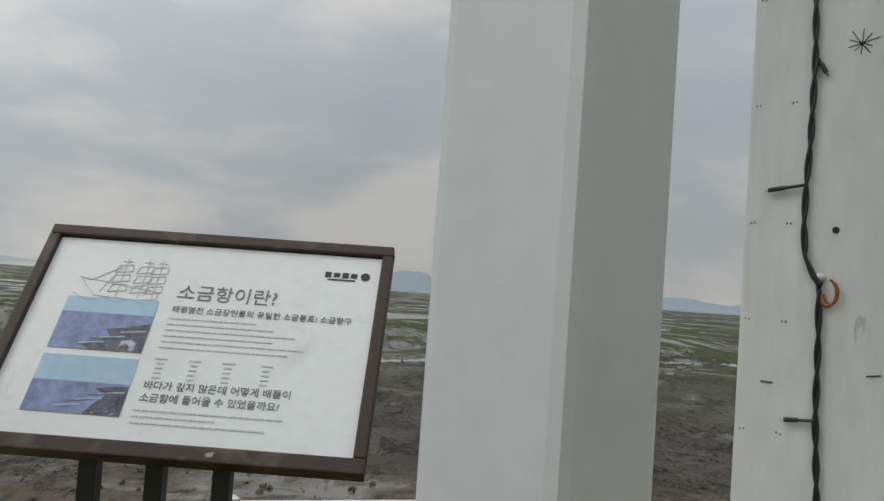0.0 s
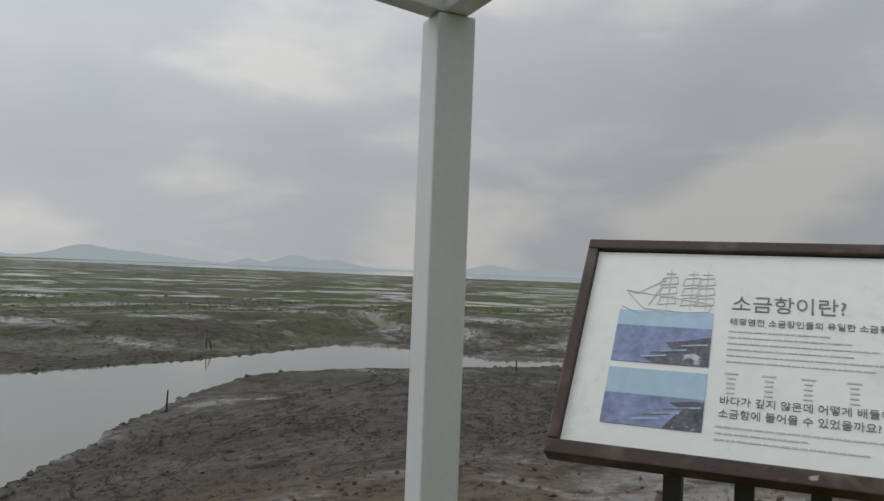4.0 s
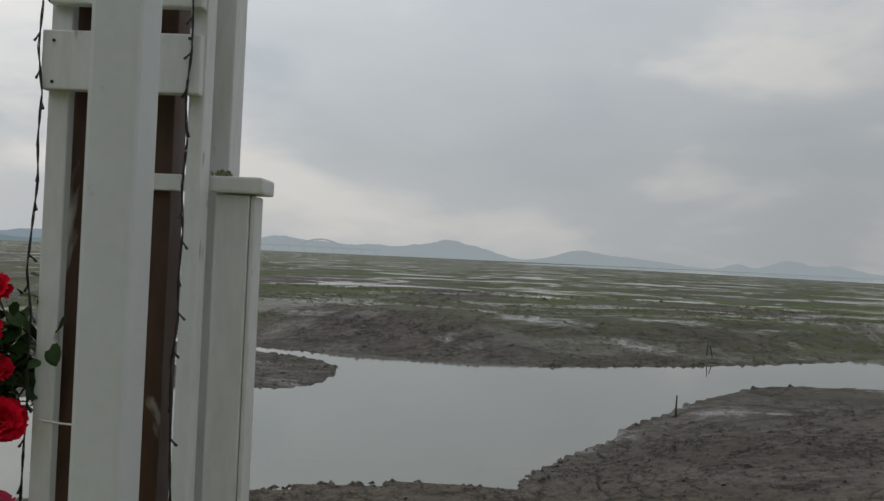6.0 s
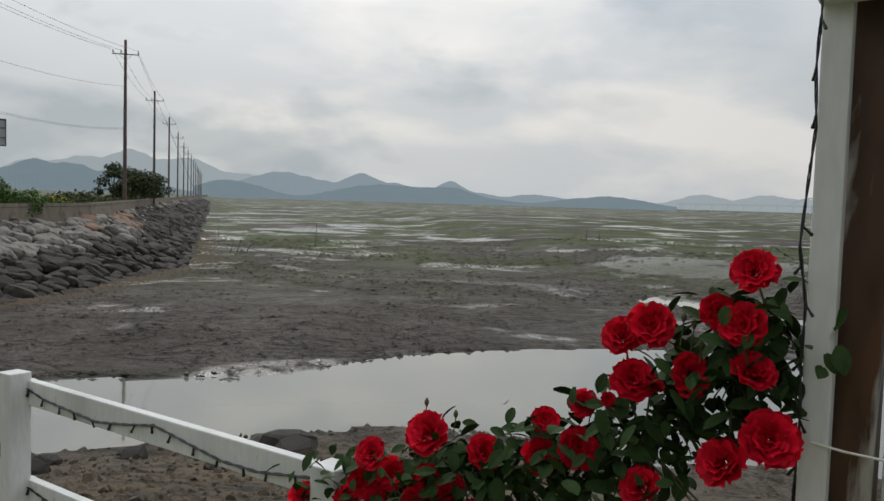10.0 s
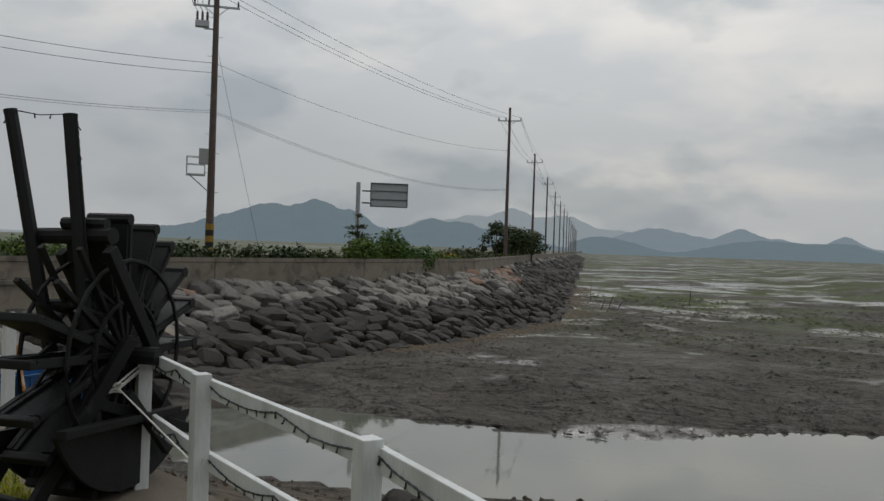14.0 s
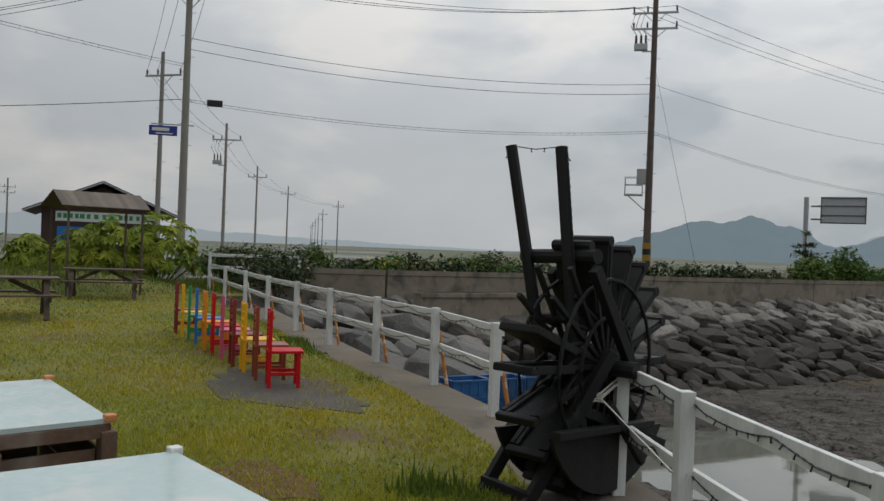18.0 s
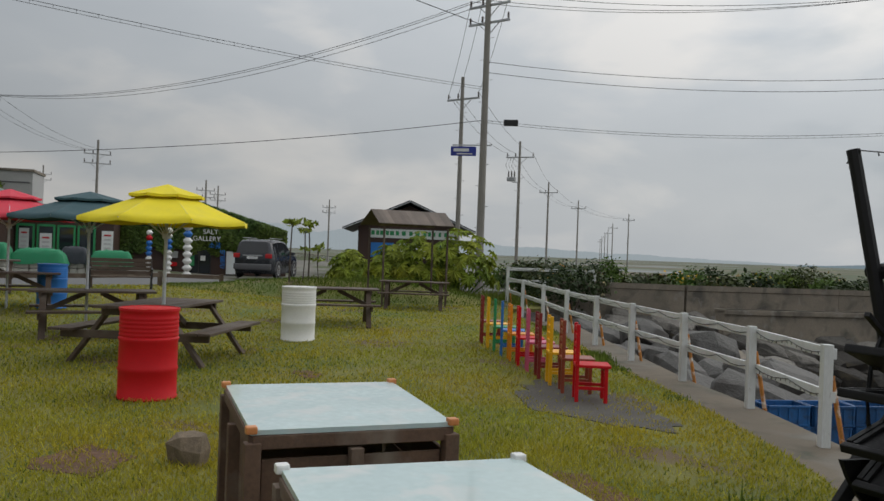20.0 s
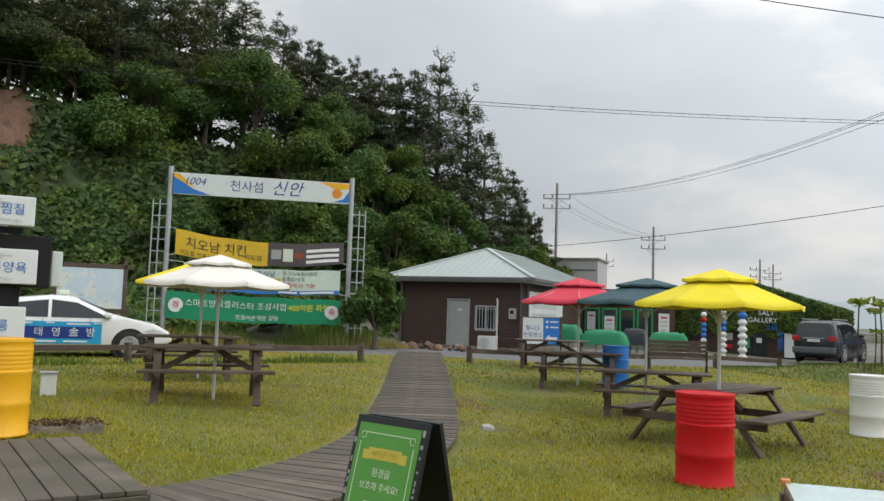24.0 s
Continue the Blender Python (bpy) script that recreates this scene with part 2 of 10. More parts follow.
M_POLE_WOOD = material("dark_steel_utility_pole", (0.10, 0.075, 0.065), 0.6, vary=0.25, scale=2, fine=30, bump=0.1, spots=[((0.17, 0.10, 0.07), 2, 0.5, 0.7)])
M_POLE_CONC = material("concrete_utility_pole", (0.27, 0.255, 0.23), 0.8, vary=0.15, scale=2, fine=40, bump=0.15)
M_CERAMIC = material("brown_insulator_ceramic", (0.07, 0.05, 0.045), 0.25, vary=0.1)
M_SOIL = material("reddish_bare_soil", (0.13, 0.07, 0.042), 0.95, vary=0.5, scale=0.9, fine=8, bump=0.9, dist=0.05)
M_GRAVEL = material("dark_gravel", (0.09, 0.083, 0.070), 0.9, vary=0.4, scale=3, fine=120, bump=0.6, dist=0.012)


def paint(name, color, rough=0.4, **kw):
    return material(name, color, rough, vary=0.08, scale=5, fine=50, bump=0.06, dist=0.002, **kw)


M_BLACK, M_WHITE = paint("black_paint", (0.015, 0.015, 0.016)), paint("white_paint", (0.78, 0.78, 0.76))
M_RED, M_YELLOW, M_BLUE = paint("red_paint", (0.56, 0.006, 0.012), 0.5, spec=0.3), paint("yellow_paint", (0.85, 0.44, 0.01)), paint("blue_paint", (0.02, 0.16, 0.52))
M_ORANGE, M_GREEN, M_PINK, M_MAROON = paint("orange_paint", (0.75, 0.27, 0.01)), paint("green_paint", (0.03, 0.28, 0.10)), paint("pink_paint", (0.60, 0.10, 0.20)), paint("maroon_paint", (0.22, 0.02, 0.025))
M_BROWNRED = paint("brown_red_paint", (0.28, 0.06, 0.03))
M_SIGNBLUE = paint("road_sign_blue", (0.02, 0.04, 0.30))
M_SIGNBACK = paint("sign_back_aluminium", (0.42, 0.44, 0.46))
M_GREY = paint("grey_paint", (0.40, 0.40, 0.39))


def glass(name, color, rough=0.02, trans=1.0):
    m = bpy.data.materials.new(name)
    m.use_nodes = True
    b = m.node_tree.nodes["Principled BSDF"]
    b.inputs["Base Color"].default_value, b.inputs["Roughness"].default_value = (*color, 1), rough
    b.inputs["Transmission Weight"].default_value = trans
    return m


M_GLASS_DARK = glass("tinted_window_glass", (0.02, 0.025, 0.03), 0.03, 0.0)
M_GLASS_FROST = material("pale_glass_top", (0.50, 0.62, 0.62), 0.12, vary=0.06, scale=3, fine=25, bump=0.0, spots=[((0.62, 0.66, 0.64), 5, 0.5, 0.7)])


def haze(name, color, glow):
    """Far land in humid air: a dull backdrop, the air's veil painted as glow."""
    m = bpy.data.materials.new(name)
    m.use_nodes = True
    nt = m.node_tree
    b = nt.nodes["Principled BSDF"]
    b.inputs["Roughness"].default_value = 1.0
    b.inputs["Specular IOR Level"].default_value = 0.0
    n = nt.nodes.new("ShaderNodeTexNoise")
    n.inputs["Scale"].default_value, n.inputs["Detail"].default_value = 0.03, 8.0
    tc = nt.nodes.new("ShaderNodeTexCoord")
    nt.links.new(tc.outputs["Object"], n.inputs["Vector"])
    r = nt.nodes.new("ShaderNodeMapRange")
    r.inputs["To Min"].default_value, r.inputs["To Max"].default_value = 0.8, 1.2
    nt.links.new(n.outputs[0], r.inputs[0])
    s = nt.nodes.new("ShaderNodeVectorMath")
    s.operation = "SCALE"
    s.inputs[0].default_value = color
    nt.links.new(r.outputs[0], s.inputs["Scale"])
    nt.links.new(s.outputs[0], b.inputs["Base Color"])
    # even self-glow stands in for light scattered by the air
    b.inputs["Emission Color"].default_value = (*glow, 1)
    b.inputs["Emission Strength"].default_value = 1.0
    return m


# the paler the hill, the stronger its painted haze glow
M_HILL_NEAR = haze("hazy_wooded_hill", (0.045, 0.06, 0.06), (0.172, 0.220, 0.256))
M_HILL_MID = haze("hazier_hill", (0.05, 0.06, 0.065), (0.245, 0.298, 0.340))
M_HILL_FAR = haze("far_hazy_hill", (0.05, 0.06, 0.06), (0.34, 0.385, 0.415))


def mud_material():
    m = bpy.data.materials.new("tidal_mud")
    m.use_nodes = True
    nt = m.node_tree
    L = nt.links.new
    b = nt.nodes["Principled BSDF"]
    tc = nt.nodes.new("ShaderNodeTexCoord")

    def noise_(scale, detail=6.0, rough=0.55, dist=0.3):
        n = nt.nodes.new("ShaderNodeTexNoise")
        for k, v in (("Scale", scale), ("Detail", detail), ("Roughness", rough), ("Distortion", dist)):
            n.inputs[k].default_value = v
        L(tc.outputs["Object"], n.inputs["Vector"])
        return n.outputs[0]

    def rng(src, a, b_, c=0.0, d=1.0):
        r = nt.nodes.new("ShaderNodeMapRange")
        for k, v in zip(("From Min", "From Max", "To Min", "To Max"), (a, b_, c, d)):
            r.inputs[k].default_value = v
        L(src, r.inputs[0])
        return r.outputs[0]

    def mix(fac, a, b_):
        n = nt.nodes.new("ShaderNodeMix")
        n.data_type = "RGBA"
        L(fac, n.inputs["Factor"])
        for slot, v in ((6, a), (7, b_)):
            if isinstance(v, tuple):
                n.inputs[slot].default_value = (*v, 1)
            else:
                L(v, n.inputs[slot])
        return n.outputs[2]

    def mul(a, b_):
        n = nt.nodes.new("ShaderNodeMath")
        n.operation = "MULTIPLY"
        L(a, n.inputs[0])
        L(b_, n.inputs[1])
        return n.outputs[0]

    big, mid, small, grit = noise_(0.035), noise_(0.28), noise_(2.6), noise_(14.0)
    sep = nt.nodes.new("ShaderNodeSeparateXYZ")
    L(tc.outputs["Object"], sep.inputs[0])
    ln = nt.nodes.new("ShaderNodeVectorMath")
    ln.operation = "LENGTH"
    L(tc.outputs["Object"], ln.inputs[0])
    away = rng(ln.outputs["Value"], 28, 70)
    col = mix(rng(small, 0.3, 0.7), (0.024, 0.021, 0.018), (0.118, 0.106, 0.092))
    col = mix(rng(grit, 0.46, 0.68), col, (0.135, 0.122, 0.104))
    col = mix(rng(noise_(7.0, 5.0, 0.7), 0.56, 0.66), col, (0.022, 0.019, 0.017))
    col = mix(rng(mid, 0.45, 0.75), col, (0.062, 0.055, 0.048))
    # dark runnels that branch over the flats
    mp = nt.nodes.new("ShaderNodeMapping")
    mp.inputs["Scale"].default_value = (0.55, 1.0, 1.0)
    mp.inputs["Rotation"].default_value = (0, 0, 0.5)
    L(tc.outputs["Object"], mp.inputs["Vector"])
    rn = nt.nodes.new("ShaderNodeTexNoise")
    for k, v in (("Scale", 0.42), ("Detail", 8.0), ("Roughness", 0.68), ("Distortion", 1.4)):
        rn.inputs[k].default_value = v
    L(mp.outputs[0], rn.inputs["Vector"])
    ab = nt.nodes.new("ShaderNodeMath")
    ab.operation = "SUBTRACT"
    L(rn.outputs[0], ab.inputs[0])
    ab.inputs[1].default_value = 0.5
    ab2 = nt.nodes.new("ShaderNodeMath")
    ab2.operation = "ABSOLUTE"
    L(ab.outputs[0], ab2.inputs[0])
    col = mix(rng(ab2.outputs[0], 0.028, 0.0), col, (0.018, 0.016, 0.014))
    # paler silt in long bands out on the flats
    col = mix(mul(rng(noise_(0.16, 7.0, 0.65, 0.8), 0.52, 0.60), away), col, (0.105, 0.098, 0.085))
    # short green growth on the higher flats
    green = mul(rng(noise_(0.05, 7.0, 0.62), 0.42, 0.52), rng(noise_(0.6, 6.0, 0.7), 0.38, 0.54))
    green = mul(green, away)
    col = mix(green, col, (0.058, 0.080, 0.019))
    # brown weed and gravel near the bank
    near = rng(ln.outputs["Value"], 16.0, 11.0)
    col = mix(mul(near, rng(small, 0.35, 0.6)), col, (0.125, 0.098, 0.066))
    wet = rng(noise_(0.11, 5.0, 0.6, 0.8), 0.56, 0.63)
    wet = mul(wet, rng(noise_(1.1, 6.0, 0.7), 0.40, 0.55))
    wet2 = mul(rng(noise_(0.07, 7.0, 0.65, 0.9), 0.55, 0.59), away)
    mx = nt.nodes.new("ShaderNodeMath")
    mx.operation = "MAXIMUM"
    L(wet, mx.inputs[0])
    L(wet2, mx.inputs[1])
    rmix = nt.nodes.new("ShaderNodeMix")
    L(mx.outputs[0], rmix.inputs["Factor"])
    L(rng(mid, 0.3, 0.7, 0.62, 0.85), rmix.inputs[2])
    rmix.inputs[3].default_value = 0.12
    smix = nt.nodes.new("ShaderNodeMix")
    L(mx.outputs[0], smix.inputs["Factor"])
    smix.inputs[2].default_value, smix.inputs[3].default_value = 0.12, 0.6
    L(smix.outputs[0], b.inputs["Specular IOR Level"])
    L(rmix.outputs[0], b.inputs["Roughness"])
    L(col, b.inputs["Base Color"])
    hsum = nt.nodes.new("ShaderNodeMath")
    hsum.operation = "MULTIPLY_ADD"
    L(small, hsum.inputs[0])
    hsum.inputs[1].default_value = 2.2
    L(grit, hsum.inputs[2])
    bp = nt.nodes.new("ShaderNodeBump")
    bp.inputs["Distance"].default_value = 0.10
    inv = rng(mx.outputs[0], 0.0, 1.0, 0.75, 0.06)
    L(inv, bp.inputs["Strength"])
    L(hsum.outputs[0], bp.inputs["Height"])
    L(bp.outputs[0], b.inputs["Normal"])
    return m


M_MUD = mud_material()


def water_material():
    m = bpy.data.materials.new("still_tidal_water")
    m.use_nodes = True
    nt = m.node_tree
    b = nt.nodes["Principled BSDF"]
    b.inputs["Base Color"].default_value = (0.140, 0.146, 0.124, 1)
    b.inputs["Roughness"].default_value = 0.04
    b.inputs["IOR"].default_value = 1.62
    tc = nt.nodes.new("ShaderNodeTexCoord")
    n = nt.nodes.new("ShaderNodeTexNoise")
    n.inputs["Scale"].default_value, n.inputs["Detail"].default_value = 1.6, 4.0
    nt.links.new(tc.outputs["Object"], n.inputs["Vector"])
    bp = nt.nodes.new("ShaderNodeBump")
    bp.inputs["Strength"].default_value, bp.inputs["Distance"].default_value = 0.05, 0.03
    nt.links.new(n.outputs[0], bp.inputs["Height"])
    nt.links.new(bp.outputs[0], b.inputs["Normal"])
    return m


M_WATER = water_material()


def grass_ground():
    m = material("lawn_soil_and_thatch", (0.17, 0.163, 0.035), 0.95, vary=0.35, scale=1.4, fine=40, bump=0.6, dist=0.02, spots=[((0.10, 0.13, 0.024), 0.55, 0.46, 0.66), ((0.13, 0.09, 0.05), 0.8, 0.60, 0.68)])
    return m


M_LAWN = grass_ground()


# ---- building blocks ----
def part(name, bm, mat, parent=None, label="", smooth=False):
    """Links a bmesh as one mesh object, under a thing or a part where one is given."""
    me = bpy.data.meshes.new(name)
    bm.normal_update()
    bm.to_mesh(me)
    bm.free()
    for mm in mat if isinstance(mat, (list, tuple)) else (mat,):
        me.materials.append(mm)
    if smooth:
        me.polygons.foreach_set("use_smooth", [True] * len(me.polygons))
    ob = new(name, me)
    if parent is not None:
        ob.parent = parent
    if label:
        ob["label"] = label
    return ob


def shared(name, me, parent, m):
    """One more object on an existing mesh."""
    ob = new(name, me)
    ob.parent = parent
    ob.matrix_basis = m
    return ob


def thing(name, label, category, m=None, group="", kind=""):
    ob = new(name)
    ob.empty_display_size = 0.2
    if m is not None:
        ob.matrix_basis = m
    return tagged(ob, label, category, group, kind)


def B():
    return bmesh.new()


def box(bm, c, s, m=None, bev=0.0, taper=1.0):
    """A block of size s round c, edges bevelled by bev."""
    r = bmesh.ops.create_cube(bm, size=1.0)
    vs = r["verts"]
    for v in vs:
        k = taper if v.co.z > 0 else 1.0
        v.co = Vector((v.co.x * s[0] * k, v.co.y * s[1] * k, v.co.z * s[2]))
    if bev:
        es = list({e for v in vs for e in v.link_edges})
        o = bmesh.ops.bevel(bm, geom=es, offset=bev, segments=2, affect="EDGES", profile=0.6)
        vs = list({v for f in o["faces"] for v in f.verts} | {v for v in vs if v.is_valid})
    mm = Matrix.Translation(c) if m is None else m @ Matrix.Translation(c)
    for v in vs:
        v.co = mm @ v.co
    return vs


def beam(bm, a, b, w, h, bev=0.004, up=(0, 0, 1)):
    """A straight bar of section w x h from a to b."""
    a, b = Vector(a), Vector(b)
    d = b - a
    z = d.normalized()
    x = z.cross(Vector(up))
    if x.length < 1e-4:
        x = z.cross(Vector((0, 1, 0)))
    x.normalize()
    y = z.cross(x)
    m = Matrix((x, y, z)).transposed().to_4x4()
    m.translation = (a + b) / 2
    return box(bm, (0, 0, 0), (w, h, d.length), m, bev)


def tube(bm, pts, r, seg=8, r2=None, cap=True):
    """A round rod along points; r2: the radius at its end."""
    pts = [Vector(p) for p in pts]
    n = len(pts)
    rings = []
    ref = Vector((0, 0, 1))
    for i, p in enumerate(pts):
        d = (pts[min(i + 1, n - 1)] - pts[max(i - 1, 0)]).normalized()
        x = d.cross(ref)
        if x.length < 0.05:
            x = d.cross(Vector((1, 0, 0)))
        x.normalize()
        y = d.cross(x)
        rad = r if r2 is None else r + (r2 - r) * i / max(1, n - 1)
        rings.append([bm.verts.new(p + rad * (math.cos(k * math.tau / seg) * x + math.sin(k * math.tau / seg) * y)) for k in range(seg)])
    for a, b in zip(rings, rings[1:]):
        for k in range(seg):
            bm.faces.new((a[k], a[(k + 1) % seg], b[(k + 1) % seg], b[k]))
    if cap:
        bm.faces.new(rings[0])
        bm.faces.new(rings[-1][::-1])


def lathe(bm, profile, seg=24, m=None):
    """A turned body from (radius, height) pairs."""
    rings = []
    for r, z in profile:
        ring = [bm.verts.new((r * math.cos(k * math.tau / seg), r * math.sin(k * math.tau / seg), z)) for k in range(seg)]
        rings.append(ring)
    for a, b in zip(rings, rings[1:]):
        for k in range(seg):
            bm.faces.new((a[k], a[(k + 1) % seg], b[(k + 1) % seg], b[k]))
    bm.faces.new(rings[0][::-1])
    bm.faces.new(rings[-1])
    if m is not None:
        for ring in rings:
            for v in ring:
                v.co = m @ v.co


def slab(bm, pts, z0, z1):
    """A prism over a plan outline."""
    lo = [bm.verts.new((x, y, z0)) for x, y in pts]
    hi = [bm.verts.new((x, y, z1)) for x, y in pts]
    bm.faces.new(lo[::-1])
    bm.faces.new(hi)
    n = len(pts)
    for i in range(n):
        bm.faces.new((lo[i], lo[(i + 1) % n], hi[(i + 1) % n], hi[i]))
    bmesh.ops.recalc_face_normals(bm, faces=bm.faces)


def smooth01(t):
    t = np.clip(t, 0.0, 1.0)
    return t * t * (3 - 2 * t)


def line_dist(x, y, pts, closed=False):
    """Distance from points to a polyline, and the signed side (left of the line is positive)."""
    best, side = np.full(np.shape(x), 1e9), np.zeros(np.shape(x))
    run = list(zip(pts, pts[1:] + (pts[:1] if closed else [])))
    if not closed:
        run = run[: len(pts) - 1]
    for (ax, ay), (bx, by) in run:
        dx, dy = bx - ax, by - ay
        t = np.clip(((x - ax) * dx + (y - ay) * dy) / (dx * dx + dy * dy), 0, 1)
        d = np.hypot(x - ax - t * dx, y - ay - t * dy)
        s = np.sign(dx * (y - ay) - dy * (x - ax))
        side = np.where(d < best - 1e-9, s, side)
        best = np.minimum(best, d)
    return best, side


def inside(x, y, pts):
    c = np.zeros(np.shape(x), bool)
    for (ax, ay), (bx, by) in zip(pts, pts[1:] + pts[:1]):
        hit = ((ay > y) != (by > y)) & (x < (bx - ax) * (y - ay) / (by - ay + 1e-12) + ax)
        c ^= hit
    return c


# ---- plan ----
WATER_Z = -2.75
# the lawn's edge along the fence, from the far culvert end round to the sea side
EDGE = [(-40, 22), (-24, 13.2), (-17.6, 10.6), (-12.9, 8.75), (-9.0, 7.22), (-7.2, 6.68), (-5.5, 6.02), (-3.2, 4.95), (-1.2, 3.75), (0.2, 2.65), (1.5, 1.75), (3.3, 0.75), (4.75, -1.0), (4.85, -3.8), (4.6, -10), (4, -40), (0, -400)]
SHORE_FAR = [(-12.5, 17.0), (-11.6, 18.6), (-10.4, 19.6), (-8.4, 19.7), (-6.3, 19.4), (-4.1, 19.5), (-2.1, 19.5), (-0.5, 20.1), (0.6, 21.2), (2.4, 22.3), (4.5, 22.9), (6.5, 23.3), (8.5, 23.3), (10.4, 23.1), (12.3, 22.4), (13.6, 21.7), (14.8, 22.0), (16.4, 23.4), (17.5, 25.0), (18.0, 27.2), (17.5, 28.2), (16.6, 31.2), (14.6, 34.3), (13.6, 34.9), (16.3, 38.1), (17.3, 36.0), (17.3, 32.2), (18.5, 30.0), (20.7, 27.6), (22.4, 24.6), (25.1, 22.0), (28.5, 20.6), (31.5, 19.3), (36.3, 18.0), (41, 17), (46.8, 16.5), (44, 13.5), (42, 11.4), (42.5, 8.5), (44, 4), (46.5, 0), (51, -7), (57, -17), (62, -28), (64, -45), (60, -90)]
SHORE_NEAR = [(57, -88), (60, -44), (59, -27.5), (54, -18), (48, -7), (43, 0), (40, 3.4), (35.8, 8.5), (33.3, 12), (30, 14.3), (28.3, 14.3), (25.5, 14.0), (23.4, 13.6), (20.5, 12.8), (18.2, 12.3), (16.6, 11.5), (14.4, 11.0), (12.4, 10.3), (11.4, 9.7), (10.8, 10.3), (10.0, 11.1), (8.7, 11.8), (7.6, 12.2), (5.6, 12.5), (3.6, 14.0), (2.3, 14.7), (0.9, 14.9), (-0.1, 14.7), (-1.7, 14.3), (-3.6, 13.8), (-5, 13.2), (-6.5, 13.5), (-8.2, 13.3), (-9.6, 13.8), (-10.6, 14.5), (-12.3, 15.4)]
POOL = SHORE_FAR + SHORE_NEAR
# the dike: its parapet's line, from the road bridge along the sea
DIKE_SLOPE = 0.134
PARAPET = [(-38, 5.5), (-27, 9.2), (-22.0, 12.6), (-19.9, 16), (-18.9, 21), (-17.2, 26.5), (-14.9, 35), (-13.2, 48)]
PARAPET += [(-13.2 - DIKE_SLOPE * (y - 48), float(y)) for y in (70, 100, 150, 250, 400, 700, 1100)]


def fbm(x, y, s, n=4, seed=0.0):
    """Smooth value noise over the plan, by summed sines of turned waves."""
    out, amp = np.zeros(np.shape(x)), 1.0
    r = np.random.RandomState(int(seed * 10) + 7)
    for k in range(n):
        for _ in range(4):
            a, p, w = r.uniform(0, math.tau), r.uniform(0, math.tau), r.uniform(0.7, 1.4)
            out = out + amp * 0.25 * np.sin((x * math.cos(a) + y * math.sin(a)) * w / s + p + 0.7 * np.sin((x * math.sin(a) - y * math.cos(a)) * 0.6 / s + p))
        amp, s = amp * 0.5, s * 0.45
    return out


def lawn_z(x, y):
    """The lawn: flat by the fence, rising a little towards the road."""
    a = 0.33 * smooth01((-y - 2.0) / 5.0) * smooth01((-x - 3.0) / 3.0)
    b = 0.27 * smooth01((-x - 15.0) / 7.0) * smooth01((7.0 - y) / 6.0)
    return a + b - a * b / 0.4


def ground_z(x, y):
    """Mud, banks and the land's core as one surface."""
    d_edge, s_edge = line_dist(x, y, EDGE)
    d_dike, s_dike = line_dist(x, y, PARAPET)
    d_pool, _ = line_dist(x, y, POOL, True)
    wet = inside(x, y, POOL)
    r = np.hypot(x, y)
    land = (s_edge < 0) | (s_dike > 0)
    far_bank = smooth01((x - 12) / 10) * smooth01((x + y - 32) / 14)
    rise = 0.28 * smooth01(d_pool / 7) + 0.95 * far_bank * smooth01((d_pool - 1.0) / 9)
    mud = WATER_Z + 0.05 + rise + 0.10 * fbm(x, y, 5.0, 5, 1) * smooth01(d_pool / 4) + 0.25 * fbm(x, y, 60.0, 3, 2) * smooth01(d_pool / 20)
    mud = np.where(wet, WATER_Z - 0.03 - 0.35 * smooth01(d_pool / 2.5), mud)
    # the banks under the fence and the dike
    share = d_edge / (d_edge + d_pool + 0.01)
    bank = -0.35 - 2.30 * np.minimum(share * 1.12, 1.0) + 0.10 * fbm(x, y, 1.6, 3, 3) * smooth01(d_pool / 1.5)
    bank = np.where(d_edge < 14, bank, -9)
    mud = np.where((~land) & ~wet, np.maximum(mud, bank), mud)
    foot = -0.1 - 0.47 * d_dike
    mud = np.where((~land), np.maximum(mud, np.where(y > 18, foot - 0.16, -9)), mud)
    up = np.where(s_dike > 0, np.where(s_edge > 0, -0.15, lawn_z(x, y) - 0.08), lawn_z(x, y) - 0.08)
    return np.where(land, up - 0.10, mud)


# ---- the ground: one sheet to the horizon ----
def ground_sheet():
    rings = np.concatenate([np.linspace(0.0, 2.0, 3), np.geomspace(2.4, 60, 130), np.geomspace(62, 4600, 70)])
    sect = 560
    ang = np.arange(sect) * math.tau / sect
    X, Y = rings[:, None] * np.cos(ang), rings[:, None] * np.sin(ang)
    Z = ground_z(X, Y)
    keep = smooth01((rings - 150) / 400)[:, None]
    Z = Z * (1 - keep) + keep * np.where(Z > -1.0, Z, -2.45)
    co = np.stack([X, Y, Z], -1).reshape(-1, 3)
    n = len(rings)
    i, j = np.meshgrid(np.arange(n - 1), np.arange(sect), indexing="ij")
    q = np.stack([i * sect + j, (i + 1) * sect + j, (i + 1) * sect + (j + 1) % sect, i * sect + (j + 1) % sect], -1).reshape(-1, 4)
    me = bpy.data.meshes.new("ground")
    me.from_pydata(co.tolist(), [], q.tolist())
    me.polygons.foreach_set("use_smooth", [True] * len(me.polygons))
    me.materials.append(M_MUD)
    return tagged(new("ground", me), "grey-brown tidal mudflat with wet patches and green growth", "mudflat", kind="structure")


ground = ground_sheet()


def water_sheet():
    bm = B()
    slab(bm, POOL, WATER_Z - 0.02, WATER_Z)
    return tagged(part("water", bm, M_WATER), "still grey tidal creek water reflecting the overcast sky", "water", kind="structure")


water_sheet()


